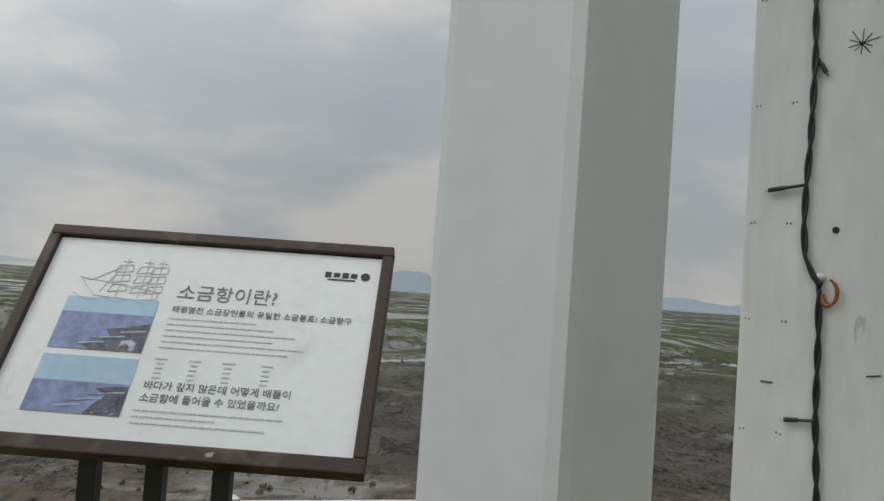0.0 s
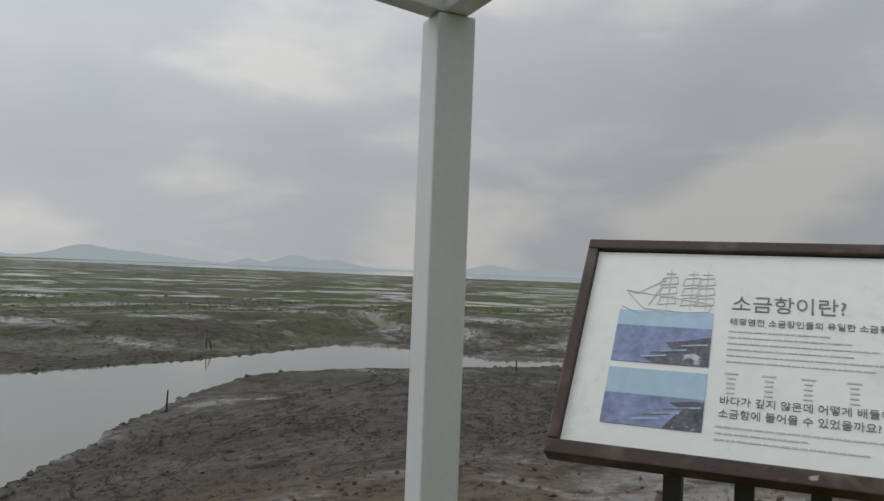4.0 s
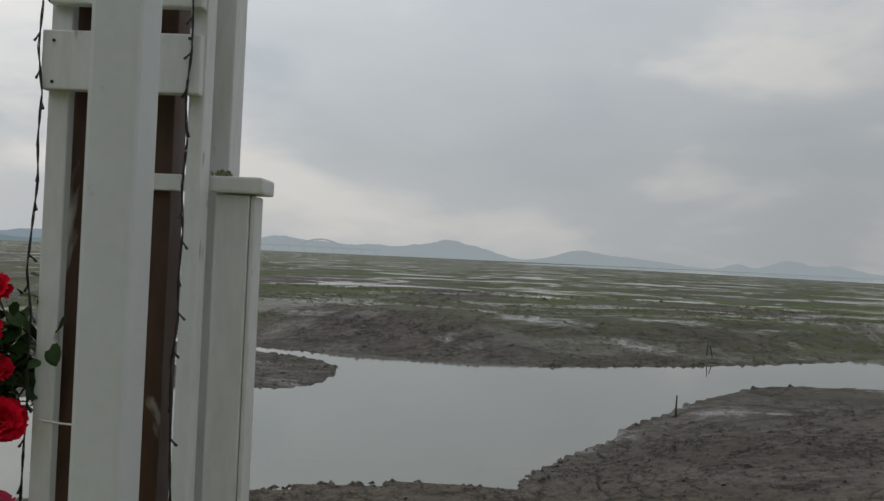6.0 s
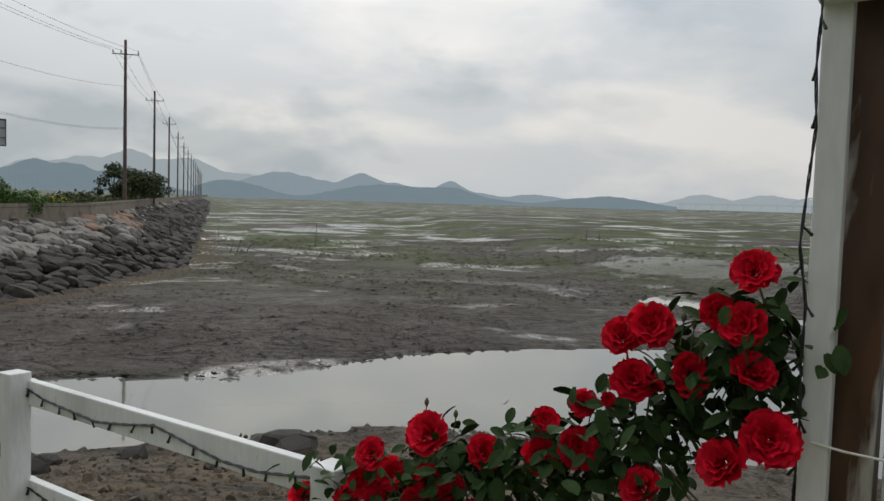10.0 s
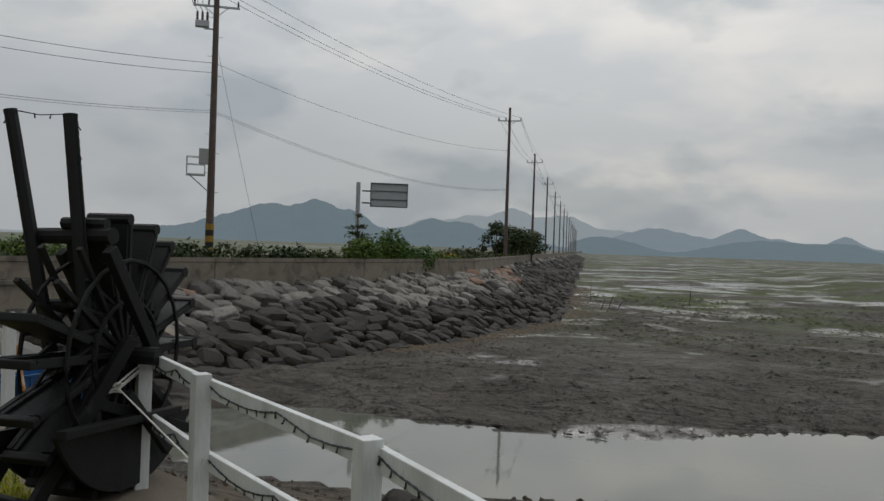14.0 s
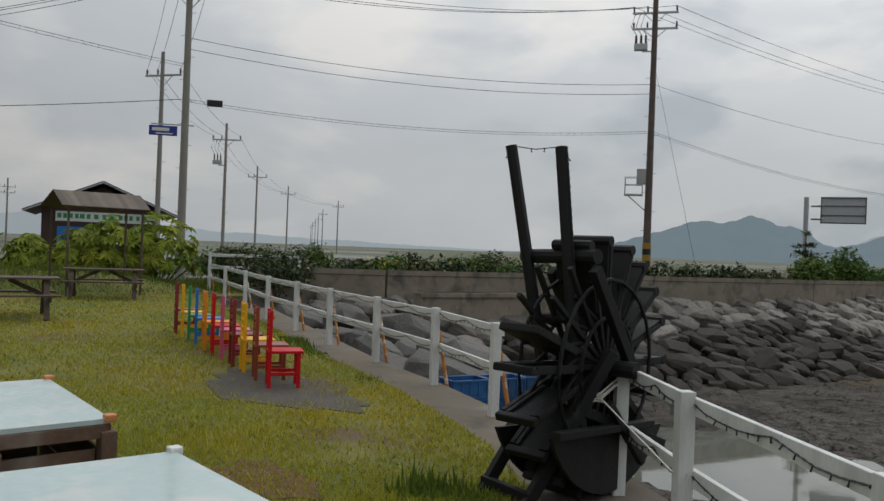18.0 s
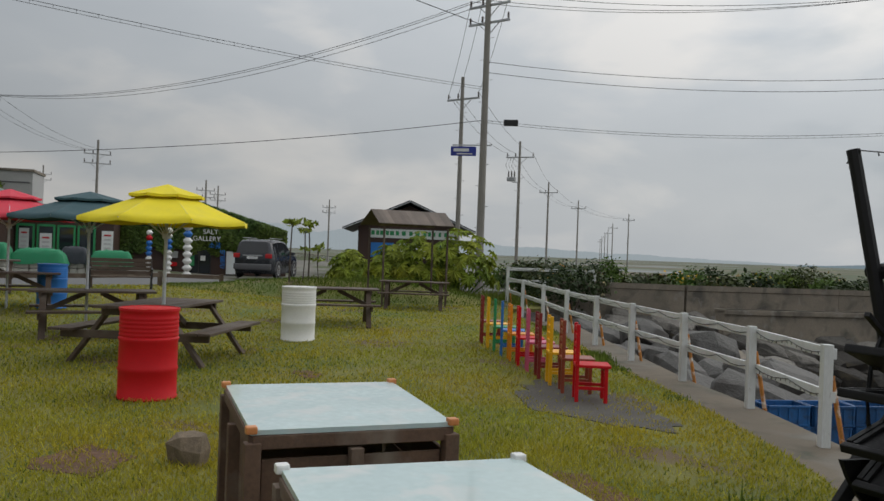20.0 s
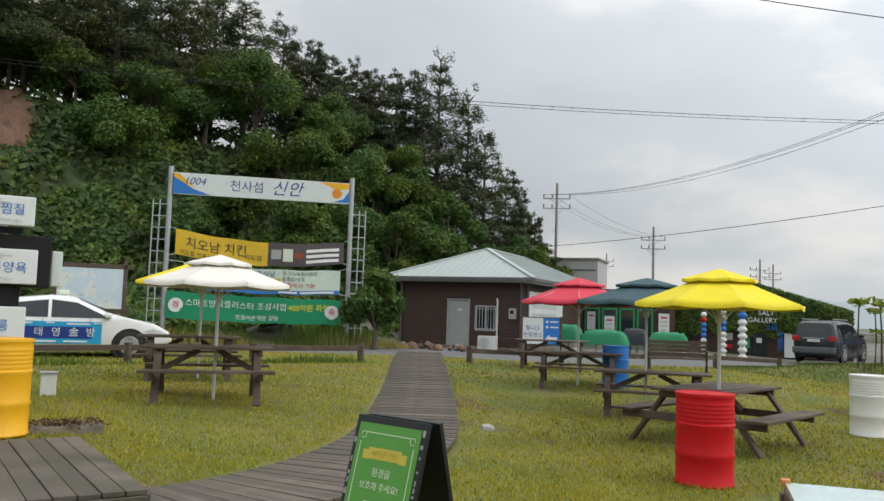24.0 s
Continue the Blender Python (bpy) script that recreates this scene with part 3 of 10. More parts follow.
def far_sea():
    """The open channel beyond the flats."""
    bm = B()
    slab(bm, [(620, -900), (900, -900), (2400, -500), (2400, 900), (1500, 1200), (700, 700), (520, 200)], -2.40, -2.36)
    return tagged(part("water", bm, M_WATER), "distant pale sea channel beyond the mudflat", "water", kind="structure")


far_sea()


# ---- hazy hills round the bay: bearing, elevation and half-width of each summit in degrees ----
def hill_range(label, dist, peaks, mat, lo, hi, rough=0.04, base=-3.0):
    bearings = np.arange(lo, hi, 0.12)
    el = np.zeros(len(bearings))
    for b, e, w in peaks:
        el += (e * np.exp(-(np.abs((bearings - b) / (w * 1.45)) ** 1.9))) ** 3.2
    el = el ** (1 / 3.2)
    rs = np.random.RandomState(int(dist))
    jag = np.convolve(rs.rand(len(bearings) + 8) - 0.5, np.ones(3) / 3, "same")[4:-4]
    wob = np.zeros(len(bearings))
    for f_, a_w in ((0.4, 0.08), (0.9, 0.06), (1.9, 0.04), (5.0, 0.015)):
        wob += a_w * np.sin(bearings * f_ * rs.uniform(0.8, 1.25) + rs.uniform(0, 6.28))
    el = np.maximum(el * (1 + wob), 0) + np.where(el > 0.12, 1.6 * rough * jag, 0)
    verts, faces = [], []
    for b, e in zip(bearings, el):
        a = radians(b)
        top = dist * math.tan(radians(e)) + 1.55
        for k, (rr, f) in enumerate(((0.90, 0.0), (0.94, 0.55), (0.975, 0.86), (1.0, 1.0), (1.06, 0.0))):
            z = base + (top - base) * f * (1 if f < 1 else 1)
            verts.append((-math.sin(a) * dist * rr, math.cos(a) * dist * rr, z * (rr if f > 0 else 1)))
    for i in range(len(bearings) - 1):
        for k in range(4):
            faces.append((i * 5 + k, (i + 1) * 5 + k, (i + 1) * 5 + k + 1, i * 5 + k + 1))
    me = bpy.data.meshes.new("backdrop")
    me.from_pydata(verts, [], faces)
    me.materials.append(mat)
    return tagged(new("backdrop", me), label, "hills", kind="structure")


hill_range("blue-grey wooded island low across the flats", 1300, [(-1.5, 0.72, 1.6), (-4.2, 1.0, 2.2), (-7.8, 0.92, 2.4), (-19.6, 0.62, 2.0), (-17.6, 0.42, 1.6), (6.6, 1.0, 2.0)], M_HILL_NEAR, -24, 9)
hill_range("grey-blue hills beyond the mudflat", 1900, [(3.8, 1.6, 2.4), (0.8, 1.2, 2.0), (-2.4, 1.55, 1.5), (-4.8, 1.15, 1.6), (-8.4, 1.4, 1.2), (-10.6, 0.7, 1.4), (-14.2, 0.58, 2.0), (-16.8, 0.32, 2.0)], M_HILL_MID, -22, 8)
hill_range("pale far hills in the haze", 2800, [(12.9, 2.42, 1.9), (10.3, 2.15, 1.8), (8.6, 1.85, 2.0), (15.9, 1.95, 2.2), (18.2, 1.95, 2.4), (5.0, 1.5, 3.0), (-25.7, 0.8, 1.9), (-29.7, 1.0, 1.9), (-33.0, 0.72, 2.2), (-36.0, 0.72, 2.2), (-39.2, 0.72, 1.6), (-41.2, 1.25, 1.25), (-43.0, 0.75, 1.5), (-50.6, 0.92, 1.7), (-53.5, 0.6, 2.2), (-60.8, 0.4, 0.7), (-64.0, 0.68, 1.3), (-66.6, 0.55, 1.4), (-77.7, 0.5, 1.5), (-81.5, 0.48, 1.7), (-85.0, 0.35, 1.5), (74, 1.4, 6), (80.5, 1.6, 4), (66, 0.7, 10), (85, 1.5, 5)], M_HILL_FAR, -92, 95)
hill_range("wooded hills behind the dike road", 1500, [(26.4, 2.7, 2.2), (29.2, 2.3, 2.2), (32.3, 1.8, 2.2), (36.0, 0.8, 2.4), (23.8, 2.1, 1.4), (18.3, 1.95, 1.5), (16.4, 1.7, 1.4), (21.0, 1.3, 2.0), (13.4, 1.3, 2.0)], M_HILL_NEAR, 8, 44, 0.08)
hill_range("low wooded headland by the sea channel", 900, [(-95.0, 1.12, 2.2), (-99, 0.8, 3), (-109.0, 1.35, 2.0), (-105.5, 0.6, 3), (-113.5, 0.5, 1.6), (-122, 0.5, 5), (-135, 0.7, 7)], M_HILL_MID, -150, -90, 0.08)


# ---- lawn, path, road ----
def sheet(name, label, category, outline, mat, zfun, step=0.5, lift=0.0, skirt=0.12):
    """A draped sheet over a plan outline."""
    xs, ys = [p[0] for p in outline], [p[1] for p in outline]
    gx, gy = np.arange(min(xs), max(xs) + step, step), np.arange(min(ys), max(ys) + step, step)
    bm = B()
    vs = [bm.verts.new((x, y, 0)) for x, y in outline]
    f = bm.faces.new(vs)
    for axis, g in ((0, gx), (1, gy)):
        for c in g[1:-1]:
            co, no = [0, 0, 0], [0, 0, 0]
            co[axis], no[axis] = float(c), 1
            bmesh.ops.bisect_plane(bm, geom=bm.verts[:] + bm.edges[:] + bm.faces[:], plane_co=co, plane_no=no)
    x = np.array([v.co.x for v in bm.verts])
    y = np.array([v.co.y for v in bm.verts])
    for v, z in zip(bm.verts, zfun(x, y)):
        v.co.z = z + lift
    rim = [e for e in bm.edges if e.is_boundary]
    ex = bmesh.ops.extrude_edge_only(bm, edges=rim)
    for v in ex["geom"]:
        if isinstance(v, bmesh.types.BMVert):
            v.co.z -= skirt
    bmesh.ops.recalc_face_normals(bm, faces=bm.faces)
    return tagged(part(name, bm, mat), label, category, kind="structure")


INNER = [(-17.6, 9.5), (-14.4, 8.5), (-10.3, 6.95), (-7.6, 6.1), (-5.95, 5.45), (-4.7, 4.9), (-3.3, 3.95), (-1.5, 2.7), (-0.3, 1.6), (1.0, 0.35), (2.6, -0.35), (3.45, -1.9), (3.5, -3.8), (3.3, -10)]
OUTER = [p for p in EDGE[2:15]]
sheet("lawn", "short yellow-green lawn with worn patches", "lawn", INNER + [(2.2, -14), (-16, -16), (-21, -13), (-23.2, -6.5), (-26.5, 1), (-27.5, 6), (-30, 11.5), (-24, 11.8)], M_LAWN, lawn_z, 1.0, 0.0, 0.1)
sheet("pavement", "weathered concrete path along the white fence", "path", OUTER + INNER[::-1], M_PATH, lambda x, y: 0 * x, 1.0, -0.02, 0.45)
sheet("road", "grey asphalt village road with pale kerb", "road", [(2, -14), (2, -18), (-16, -19.6), (-25, -17), (-29.5, -9), (-33, 1), (-36.5, 5), (-42.5, 8), (-44, 12.5), (-36, 13), (-30, 11.5), (-27.5, 6), (-26.5, 1), (-23.2, -6.5), (-21, -13), (-16, -16)], M_ASPHALT, lawn_z, 2.0, -0.03, 0.1)


# ---- dike: parapet, stones, sluice wall ----
def parapet():
    top = thing("parapet_wall", "long weathered concrete parapet wall on the dike", "wall", kind="structure")
    for (ax, ay), (bx, by) in zip(PARAPET[2:], PARAPET[3:]):
        n = max(1, round(math.hypot(bx - ax, by - ay) / 10)) if by < 160 else 1
        for k in range(n):
            p = Vector((ax + (bx - ax) * k / n, ay + (by - ay) * k / n, 0))
            q = Vector((ax + (bx - ax) * (k + 1) / n, ay + (by - ay) * (k + 1) / n, 0))
            d = (q - p).normalized()
            side = Vector((-d.y, d.x, 0))
            bm = B()
            prof = ((-0.16, -0.2), (-0.16, 0.68), (-0.21, 0.70), (-0.21, 0.84), (0.17, 0.86), (0.17, 0.70), (0.14, 0.68), (0.14, -0.2))
            a = [bm.verts.new(p + d * 0.012 - side * u + Vector((0, 0, z))) for u, z in prof]
            b = [bm.verts.new(q - d * 0.012 - side * u + Vector((0, 0, z))) for u, z in prof]
            for i in range(len(prof)):
                j = (i + 1) % len(prof)
                bm.faces.new((a[i], a[j], b[j], b[i]))
            bm.faces.new(a)
            bm.faces.new(b[::-1])
            bmesh.ops.recalc_face_normals(bm, faces=bm.faces)
            part("wall_panel", bm, M_CONCRETE, top)
    return top


parapet()


def along(pts, s):
    """The point and the way at arc length s along a plan line."""
    for (ax, ay), (bx, by) in zip(pts, pts[1:]):
        n = math.hypot(bx - ax, by - ay)
        if s <= n:
            return Vector((ax + (bx - ax) * s / n, ay + (by - ay) * s / n, 0)), Vector(((bx - ax) / n, (by - ay) / n, 0))
        s -= n
    return Vector((bx, by, 0)), Vector(((bx - ax) / n, (by - ay) / n, 0))


def stone_mesh(seed):
    """A quarried block: a flattened, many-sided broken lump about 1 across, blunt at its edges."""
    rs = random.Random(seed)
    bm = B()
    n = rs.randint(7, 10)
    off = rs.uniform(0, 6)
    long = rs.uniform(0.85, 1.0)
    for lvl, k, zz in ((0, n, -0.30), (1, n, 0.16), (2, n - 2, 0.34)):
        for i in range(k):
            a = off + (i + rs.uniform(-0.28, 0.28)) * math.tau / k
            r = (0.50, 0.50, 0.36)[lvl] * rs.uniform(0.80, 1.08)
            q = max(abs(math.cos(a)), abs(math.sin(a)))
            bm.verts.new((r * long * math.cos(a) / q ** 0.75, r * math.sin(a) / q ** 0.75, zz + rs.uniform(-0.07, 0.07)))
    bmesh.ops.convex_hull(bm, input=bm.verts[:])
    loose = [v for v in bm.verts if not v.link_faces]
    bmesh.ops.delete(bm, geom=loose, context="VERTS")
    bmesh.ops.recalc_face_normals(bm, faces=bm.faces)
    me = bpy.data.meshes.new("stone")
    bm.normal_update()
    bm.to_mesh(me)
    bm.free()
    return me


STONES = {}
for key, mat in (("dry", M_STONE), ("pink", M_STONE_PINK), ("wet", M_STONE_WET)):
    STONES[key] = []
    for k in range(12):
        me = stone_mesh(11 * k + 3 * len(key))
        me.materials.append(mat)
        STONES[key].append(me)


def revetment():
    """The dike's slope of rubble blocks: the near stretch block by block, the rest joined."""
    top = thing("stone_revetment", "sloping dike face of grey granite rubble, dark and wet below", "stone wall", kind="structure")
    rs = random.Random(5)
    far_v, count, s, shift = [], 0, 13.0, 0.0
    while s < 420:
        big = 0.86 if s < 60 else min(1.6, 0.86 + (s - 60) * 0.008)
        p, d = along(PARAPET, s)
        out = Vector((d.y, -d.x, 0))
        shift = (shift + 0.37) % 1.0
        u = 0.22 + 0.55 * shift
        reach = 6.5 if p.y > 20 else 3.2
        while u < reach:
            w = big * rs.uniform(0.62, 1.30)
            z = 0.05 - 0.47 * u
            q = p + d * rs.uniform(-0.16, 0.16) * big + out * u + Vector((0, 0, z - 0.08 + rs.uniform(-0.10, 0.12)))
            tide = -1.0 + 0.2 * math.sin(s * 0.4) + (0 if s < 60 else min(0.85, (s - 60) * 0.06))
            key = "wet" if z < tide + rs.uniform(-0.35, 0.3) else ("pink" if (rs.random() < 0.04 or (60 < s < 71 and z > -0.9 and rs.random() < 0.7)) else "dry")
            m = Matrix.Translation(q) @ Matrix.Rotation(math.atan2(d.y, d.x), 4, "Z") @ Matrix.Rotation(0.44 + rs.uniform(-0.24, 0.24), 4, "X") @ Matrix.Rotation(rs.uniform(-0.22, 0.22), 4, "Y") @ Matrix.Rotation(-0.45 + rs.uniform(-0.5, 0.5) + rs.choice((0, math.pi)), 4, "Z") @ Matrix.Diagonal((w * rs.uniform(1.0, 1.45), w * rs.uniform(0.62, 0.92), min(w, 1.1) * rs.uniform(0.55, 0.75), 1))
            me = rs.choice(STONES[key])
            if s < 58 and count < 330:
                shared("stone", me, top, m)
                count += 1
            else:
                far_v.append((me, m, key))
            u += w * 0.74 * rs.uniform(0.85, 1.0)
        s += big * 0.80
    for key, mat in (("dry", M_STONE), ("pink", M_STONE_PINK), ("wet", M_STONE_WET)):
        verts, faces = [], []
        for me, m, k in far_v:
            if k == key:
                o = len(verts)
                verts += [tuple(m @ v.co) for v in me.vertices]
                faces += [[o + i for i in pl.vertices] for pl in me.polygons]
        mm = bpy.data.meshes.new("far_stones")
        mm.from_pydata(verts, [], faces)
        mm.materials.append(mat)
        ob = new("far_stones", mm)
        ob.parent = top
        tagged(ob, kind="stuff")
    return top


revetment()


def sluice():
    top = thing("sluice_wall", "stained concrete sluice wall under the dike parapet", "wall", kind="structure")
    bm = B()
    beam(bm, (-18.6, 16.2, -1.2), (-17.2, 22.2, -1.2), 0.5, 2.9, 0.03, up=(0, 0, 1))
    part("wall_panel", bm, M_CONCRETE, top)
    bm = B()
    beam(bm, (-18.6, 16.2, 0.18), (-17.2, 22.2, 0.18), 0.62, 0.14, 0.02)
    part("coping", bm, M_CONCRETE, top)
    bm = B()
    beam(bm, (-17.9, 22.1, -1.3), (-14.6, 21.2, -2.3), 0.35, 1.6, 0.03)
    part("wing_wall", bm, M_CONCRETE, top)
    bm = B()
    beam(bm, (-18.9, 16.3, -1.3), (-14.5, 14.6, -2.2), 0.35, 1.6, 0.03)
    part("wing_wall", bm, M_CONCRETE, top)


sluice()


# ---- the white steel pergola round the viewer ----
def pergola():
    top = thing("pergola", "white painted square-tube steel pergola with bare posts", "pergola")
    posts = (((0.988, -2.170), 40.0, 0.115), ((2.985, -0.560), 40.0, 0.132), ((0.815, 0.769), 44.5, 0.094))
    for (x, y), turn, w in posts:
        bm = B()
        box(bm, (0, 0, 1.183), (w, w, 2.366), pose(x, y, 0, 0, 0, turn), 0.011)
        p = part("post", bm, M_WHITE_STEEL, top)
        bm = B()
        box(bm, (0, 0, 0.006), (0.26, 0.26, 0.014), pose(x, y, 0, 0, 0, turn), 0.003)
        part("base_plate", bm, M_WHITE_STEEL, p)
    for a, b in ((1, 0), (1, 2)):
        (ax, ay), (bx, by) = posts[a][0], posts[b][0]
        bm = B()
        beam(bm, (ax, ay, 2.425), (bx, by, 2.425), 0.09, 0.115, 0.009)
        part("beam", bm, M_WHITE_STEEL, top)
    return top


pergola()


# ---- writing ----
def words(text, size, mat, parent, m, name="lettering", spacing=1.0, shear=0.0, extrude=0.0005, align="LEFT"):
    """Raised lettering in the built-in font, as a mesh; m maps its plane (x right, y up) into the parent."""
    cu = bpy.data.curves.new(name, "FONT")
    cu.body, cu.size, cu.extrude, cu.space_character, cu.shear = text, size, extrude, spacing, shear
    cu.align_x, cu.align_y, cu.resolution_u = align, "CENTER", 3
    ob = bpy.data.objects.new(name, cu)
    dg = bpy.context.evaluated_depsgraph_get()
    me = bpy.data.meshes.new_from_object(ob.evaluated_get(dg))
    bpy.data.objects.remove(ob)
    me.transform(m)
    me.materials.append(mat)
    o = new(name, me)
    o.parent = parent
    return o


def bars(bm, x0, y0, w, rows, pitch, h, rs, z=0.0):
    """Rows of plain bars that stand for small print, in a plane."""
    for k in range(rows):
        x, end = x0, x0 + w * (rs.uniform(0.82, 1.0) if k < rows - 1 else rs.uniform(0.4, 0.8))
        while x < end:
            n = rs.uniform(1.2, 4.5) * h
            box(bm, (x + n / 2, y0 - k * pitch, z), (n, h * 0.62, 0.001))
            x += n + h * 0.5


M_INK = paint("dark_ink", (0.03, 0.03, 0.032), 0.6)
M_INK_SOFT = paint("soft_black_ink", (0.17, 0.17, 0.175), 0.6)
M_INK_GREY = paint("faded_grey_ink", (0.56, 0.57, 0.57), 0.6)
M_PHOTO_SKY = paint("printed_photo_sky", (0.36, 0.52, 0.66), 0.4)
M_PHOTO_SEA = material("printed_photo_sea", (0.20, 0.245, 0.42), 0.4, vary=0.4, scale=14, fine=60, bump=0.0)
M_PHOTO_MUD = material("printed_photo_mud", (0.09, 0.09, 0.12), 0.4, vary=0.8, scale=25, fine=90, bump=0.0, spots=[((0.5, 0.52, 0.6), 30, 0.6, 0.68)])


def info_sign():
    """A lectern board: local x along its width, y up its slope, z out of its face."""
    yaw, tilt = radians(-98.5), radians(54.0)
    x = Vector((math.cos(yaw), math.sin(yaw), 0))
    y = Vector((-math.sin(yaw) * math.cos(tilt), math.cos(yaw) * math.cos(tilt), math.sin(tilt)))
    m = Matrix((x, y, x.cross(y))).transposed().to_4x4()
    m.translation = (3.339, -1.560, 1.3275)
    m = m @ Matrix.Scale(1.42, 4)
    w, h = 0.90, 0.625
    top = thing("information_sign", "white information sign in a brown wooden frame on dark legs", "sign", m)
    for a, b in (((-w / 2, h / 2 - 0.015), (w / 2, h / 2 - 0.015)), ((-w / 2, -h / 2 + 0.018), (w / 2, -h / 2 + 0.018))):
        bm = B()
        beam(bm, (a[0], a[1], 0), (b[0], b[1], 0), 0.036 if a[1] < 0 else 0.030, 0.045, 0.004)
        part("frame_rail", bm, M_FRAME_WOOD, top)
    for s in (-1, 1):
        bm = B()
        beam(bm, (s * (w / 2 - 0.014), -h / 2 + 0.037, 0), (s * (w / 2 - 0.014), h / 2 - 0.031, 0), 0.028, 0.045, 0.004)
        part("frame_stile", bm, M_FRAME_WOOD, top)
    bm = B()
    box(bm, (0, 0.003, 0.004), (w - 0.058, h - 0.072, 0.008))
    panel = part("panel", bm, M_PANEL, top, "white printed panel with photographs")
    bm = B()
    box(bm, (0, 0, -0.018), (w - 0.02, h - 0.03, 0.012))
    part("backing", bm, M_FRAME_WOOD, top)
    inv = m.inverted()
    for k in (-0.2, 0.0, 0.2):
        a = inv @ (m @ Vector((k * 0.75 - 0.02, -h / 2 + 0.06, -0.03)))
        foot = m @ Vector((k * 0.75 - 0.02, -h / 2 + 0.06, -0.03))
        foot.z = -0.25
        bm = B()
        beam(bm, a, inv @ foot, 0.04, 0.04, 0.003)
        part("leg", bm, M_BLACK, top)
    zf = 0.0095

    def put(x_, y_):
        return Matrix.Translation((x_, y_, zf))

    # title, subtitle and the question
    words("소금항이란?", 0.051, M_INK_SOFT, panel, put(-0.075, 0.128))
    words("태평염전 소금장인들의 유일한 소금통로! 소금항구", 0.0215, M_INK_SOFT, panel, put(-0.075, 0.078))
    words("바다가 깊지 않은데 어떻게 배들이", 0.0245, M_INK_SOFT, panel, put(-0.082, -0.134))
    words("소금항에 들어올 수 있었을까요?", 0.0245, M_INK_SOFT, panel, put(-0.082, -0.166))
    rs = random.Random(3)
    for x_, y_, n, pitch, hh in ((-0.075, 0.052, 6, 0.0165, 0.0055), (-0.085, -0.197, 3, 0.0155, 0.006)):
        for k in range(n):
            bm = B()
            bars(bm, x_, y_ - k * pitch, 0.44, 1, pitch, hh, rs, zf)
            tagged(part("print_row", bm, M_INK_GREY, panel), kind="stuff")
    for cx in (-0.06, 0.02, 0.10, 0.19):
        for r in range(5):
            bm = B()
            box(bm, (cx, -0.062 - r * 0.0125, zf), (0.03 if r == 0 else 0.018, 0.004, 0.001))
            part("table_entry", bm, M_INK_GREY, panel)
    # ship sketch
    bm = B()

    def line(pts):
        for a, b in zip(pts, pts[1:]):
            beam(bm, (*a, zf), (*b, zf), 0.0022, 0.001, 0)

    line([(-0.33, 0.158), (-0.28, 0.104), (-0.18, 0.098), (-0.125, 0.102), (-0.12, 0.125), (-0.33, 0.158), (-0.30, 0.15), (-0.235, 0.195), (-0.27, 0.115)])
    for mx in (-0.225, -0.17, -0.135):
        line([(mx, 0.105), (mx, 0.225)])
        line([(mx - 0.012, 0.214), (mx + 0.012, 0.214)])
        for k in range(3):
            yb = 0.118 + k * 0.03
            line([(mx - 0.024, yb), (mx + 0.02, yb + 0.006), (mx + 0.017, yb + 0.026), (mx - 0.018, yb + 0.022), (mx - 0.024, yb)])
    line([(-0.335, 0.11)] + [(-0.335 + 0.02 * k, 0.092 + 0.008 * math.sin(k * 1.9)) for k in range(1, 12)])
    part("ship_sketch", bm, M_INK_GREY, panel)
    # the mark at the corner, as plain shapes
    bm = B()
    lathe(bm, ((0.012, 0), (0.012, 0.001)), 16, put(0.385, 0.217))
    for k in range(4):
        box(bm, (0.29 + k * 0.022, 0.218, zf), (0.016, 0.016 - 0.003 * (k % 2), 0.001))
    box(bm, (0.325, 0.203, zf), (0.07, 0.004, 0.001))
    part("maker_mark", bm, M_INK, panel)
    for cy, sky, rocky in ((0.023, 0.30, True), (-0.143, 0.46, False)):
        x0, wide, tall = -0.338, 0.226, 0.148
        top_y = cy + tall / 2
        bm = B()
        box(bm, (x0 + wide / 2, top_y - tall * sky / 2, zf), (wide, tall * sky, 0.001))
        ph = part("photo_print", bm, M_PHOTO_SKY, panel)
        bm = B()
        box(bm, (x0 + wide / 2, cy - tall * sky / 2, zf), (wide, tall * (1 - sky), 0.001))
        part("photo_sea", bm, M_PHOTO_SEA, ph)
        shore = ((0.45, 0.0), (1.0, 0.0), (1.0, 0.55), (0.78, 0.46), (0.55, 0.40), (0.62, 0.26), (0.30, 0.10)) if rocky else ((0.62, 0.0), (1.0, 0.0), (1.0, 0.50), (0.86, 0.49), (0.66, 0.44), (0.80, 0.34), (0.70, 0.18))
        bm = B()
        bm.faces.new([bm.verts.new((x0 + wide * u, cy - tall / 2 + tall * v, zf + 0.0008)) for u, v in shore])
        part("photo_mud", bm, M_PHOTO_MUD, ph)
        for k in range(5):
            bm = B()
            u, v = 0.45 + 0.1 * k, 0.14 + 0.06 * k + 0.03 * (k % 2)
            beam(bm, (x0 + wide * (u - 0.14), cy - tall / 2 + tall * (v - 0.03), zf + 0.001), (x0 + wide * min(1, u + 0.12), cy - tall / 2 + tall * (v + 0.02), zf + 0.001), 0.0035, 0.0006, 0)
            part("photo_streak", bm, M_INK_SOFT if k % 2 else M_PHOTO_SKY, ph)
    return top


info_sign()


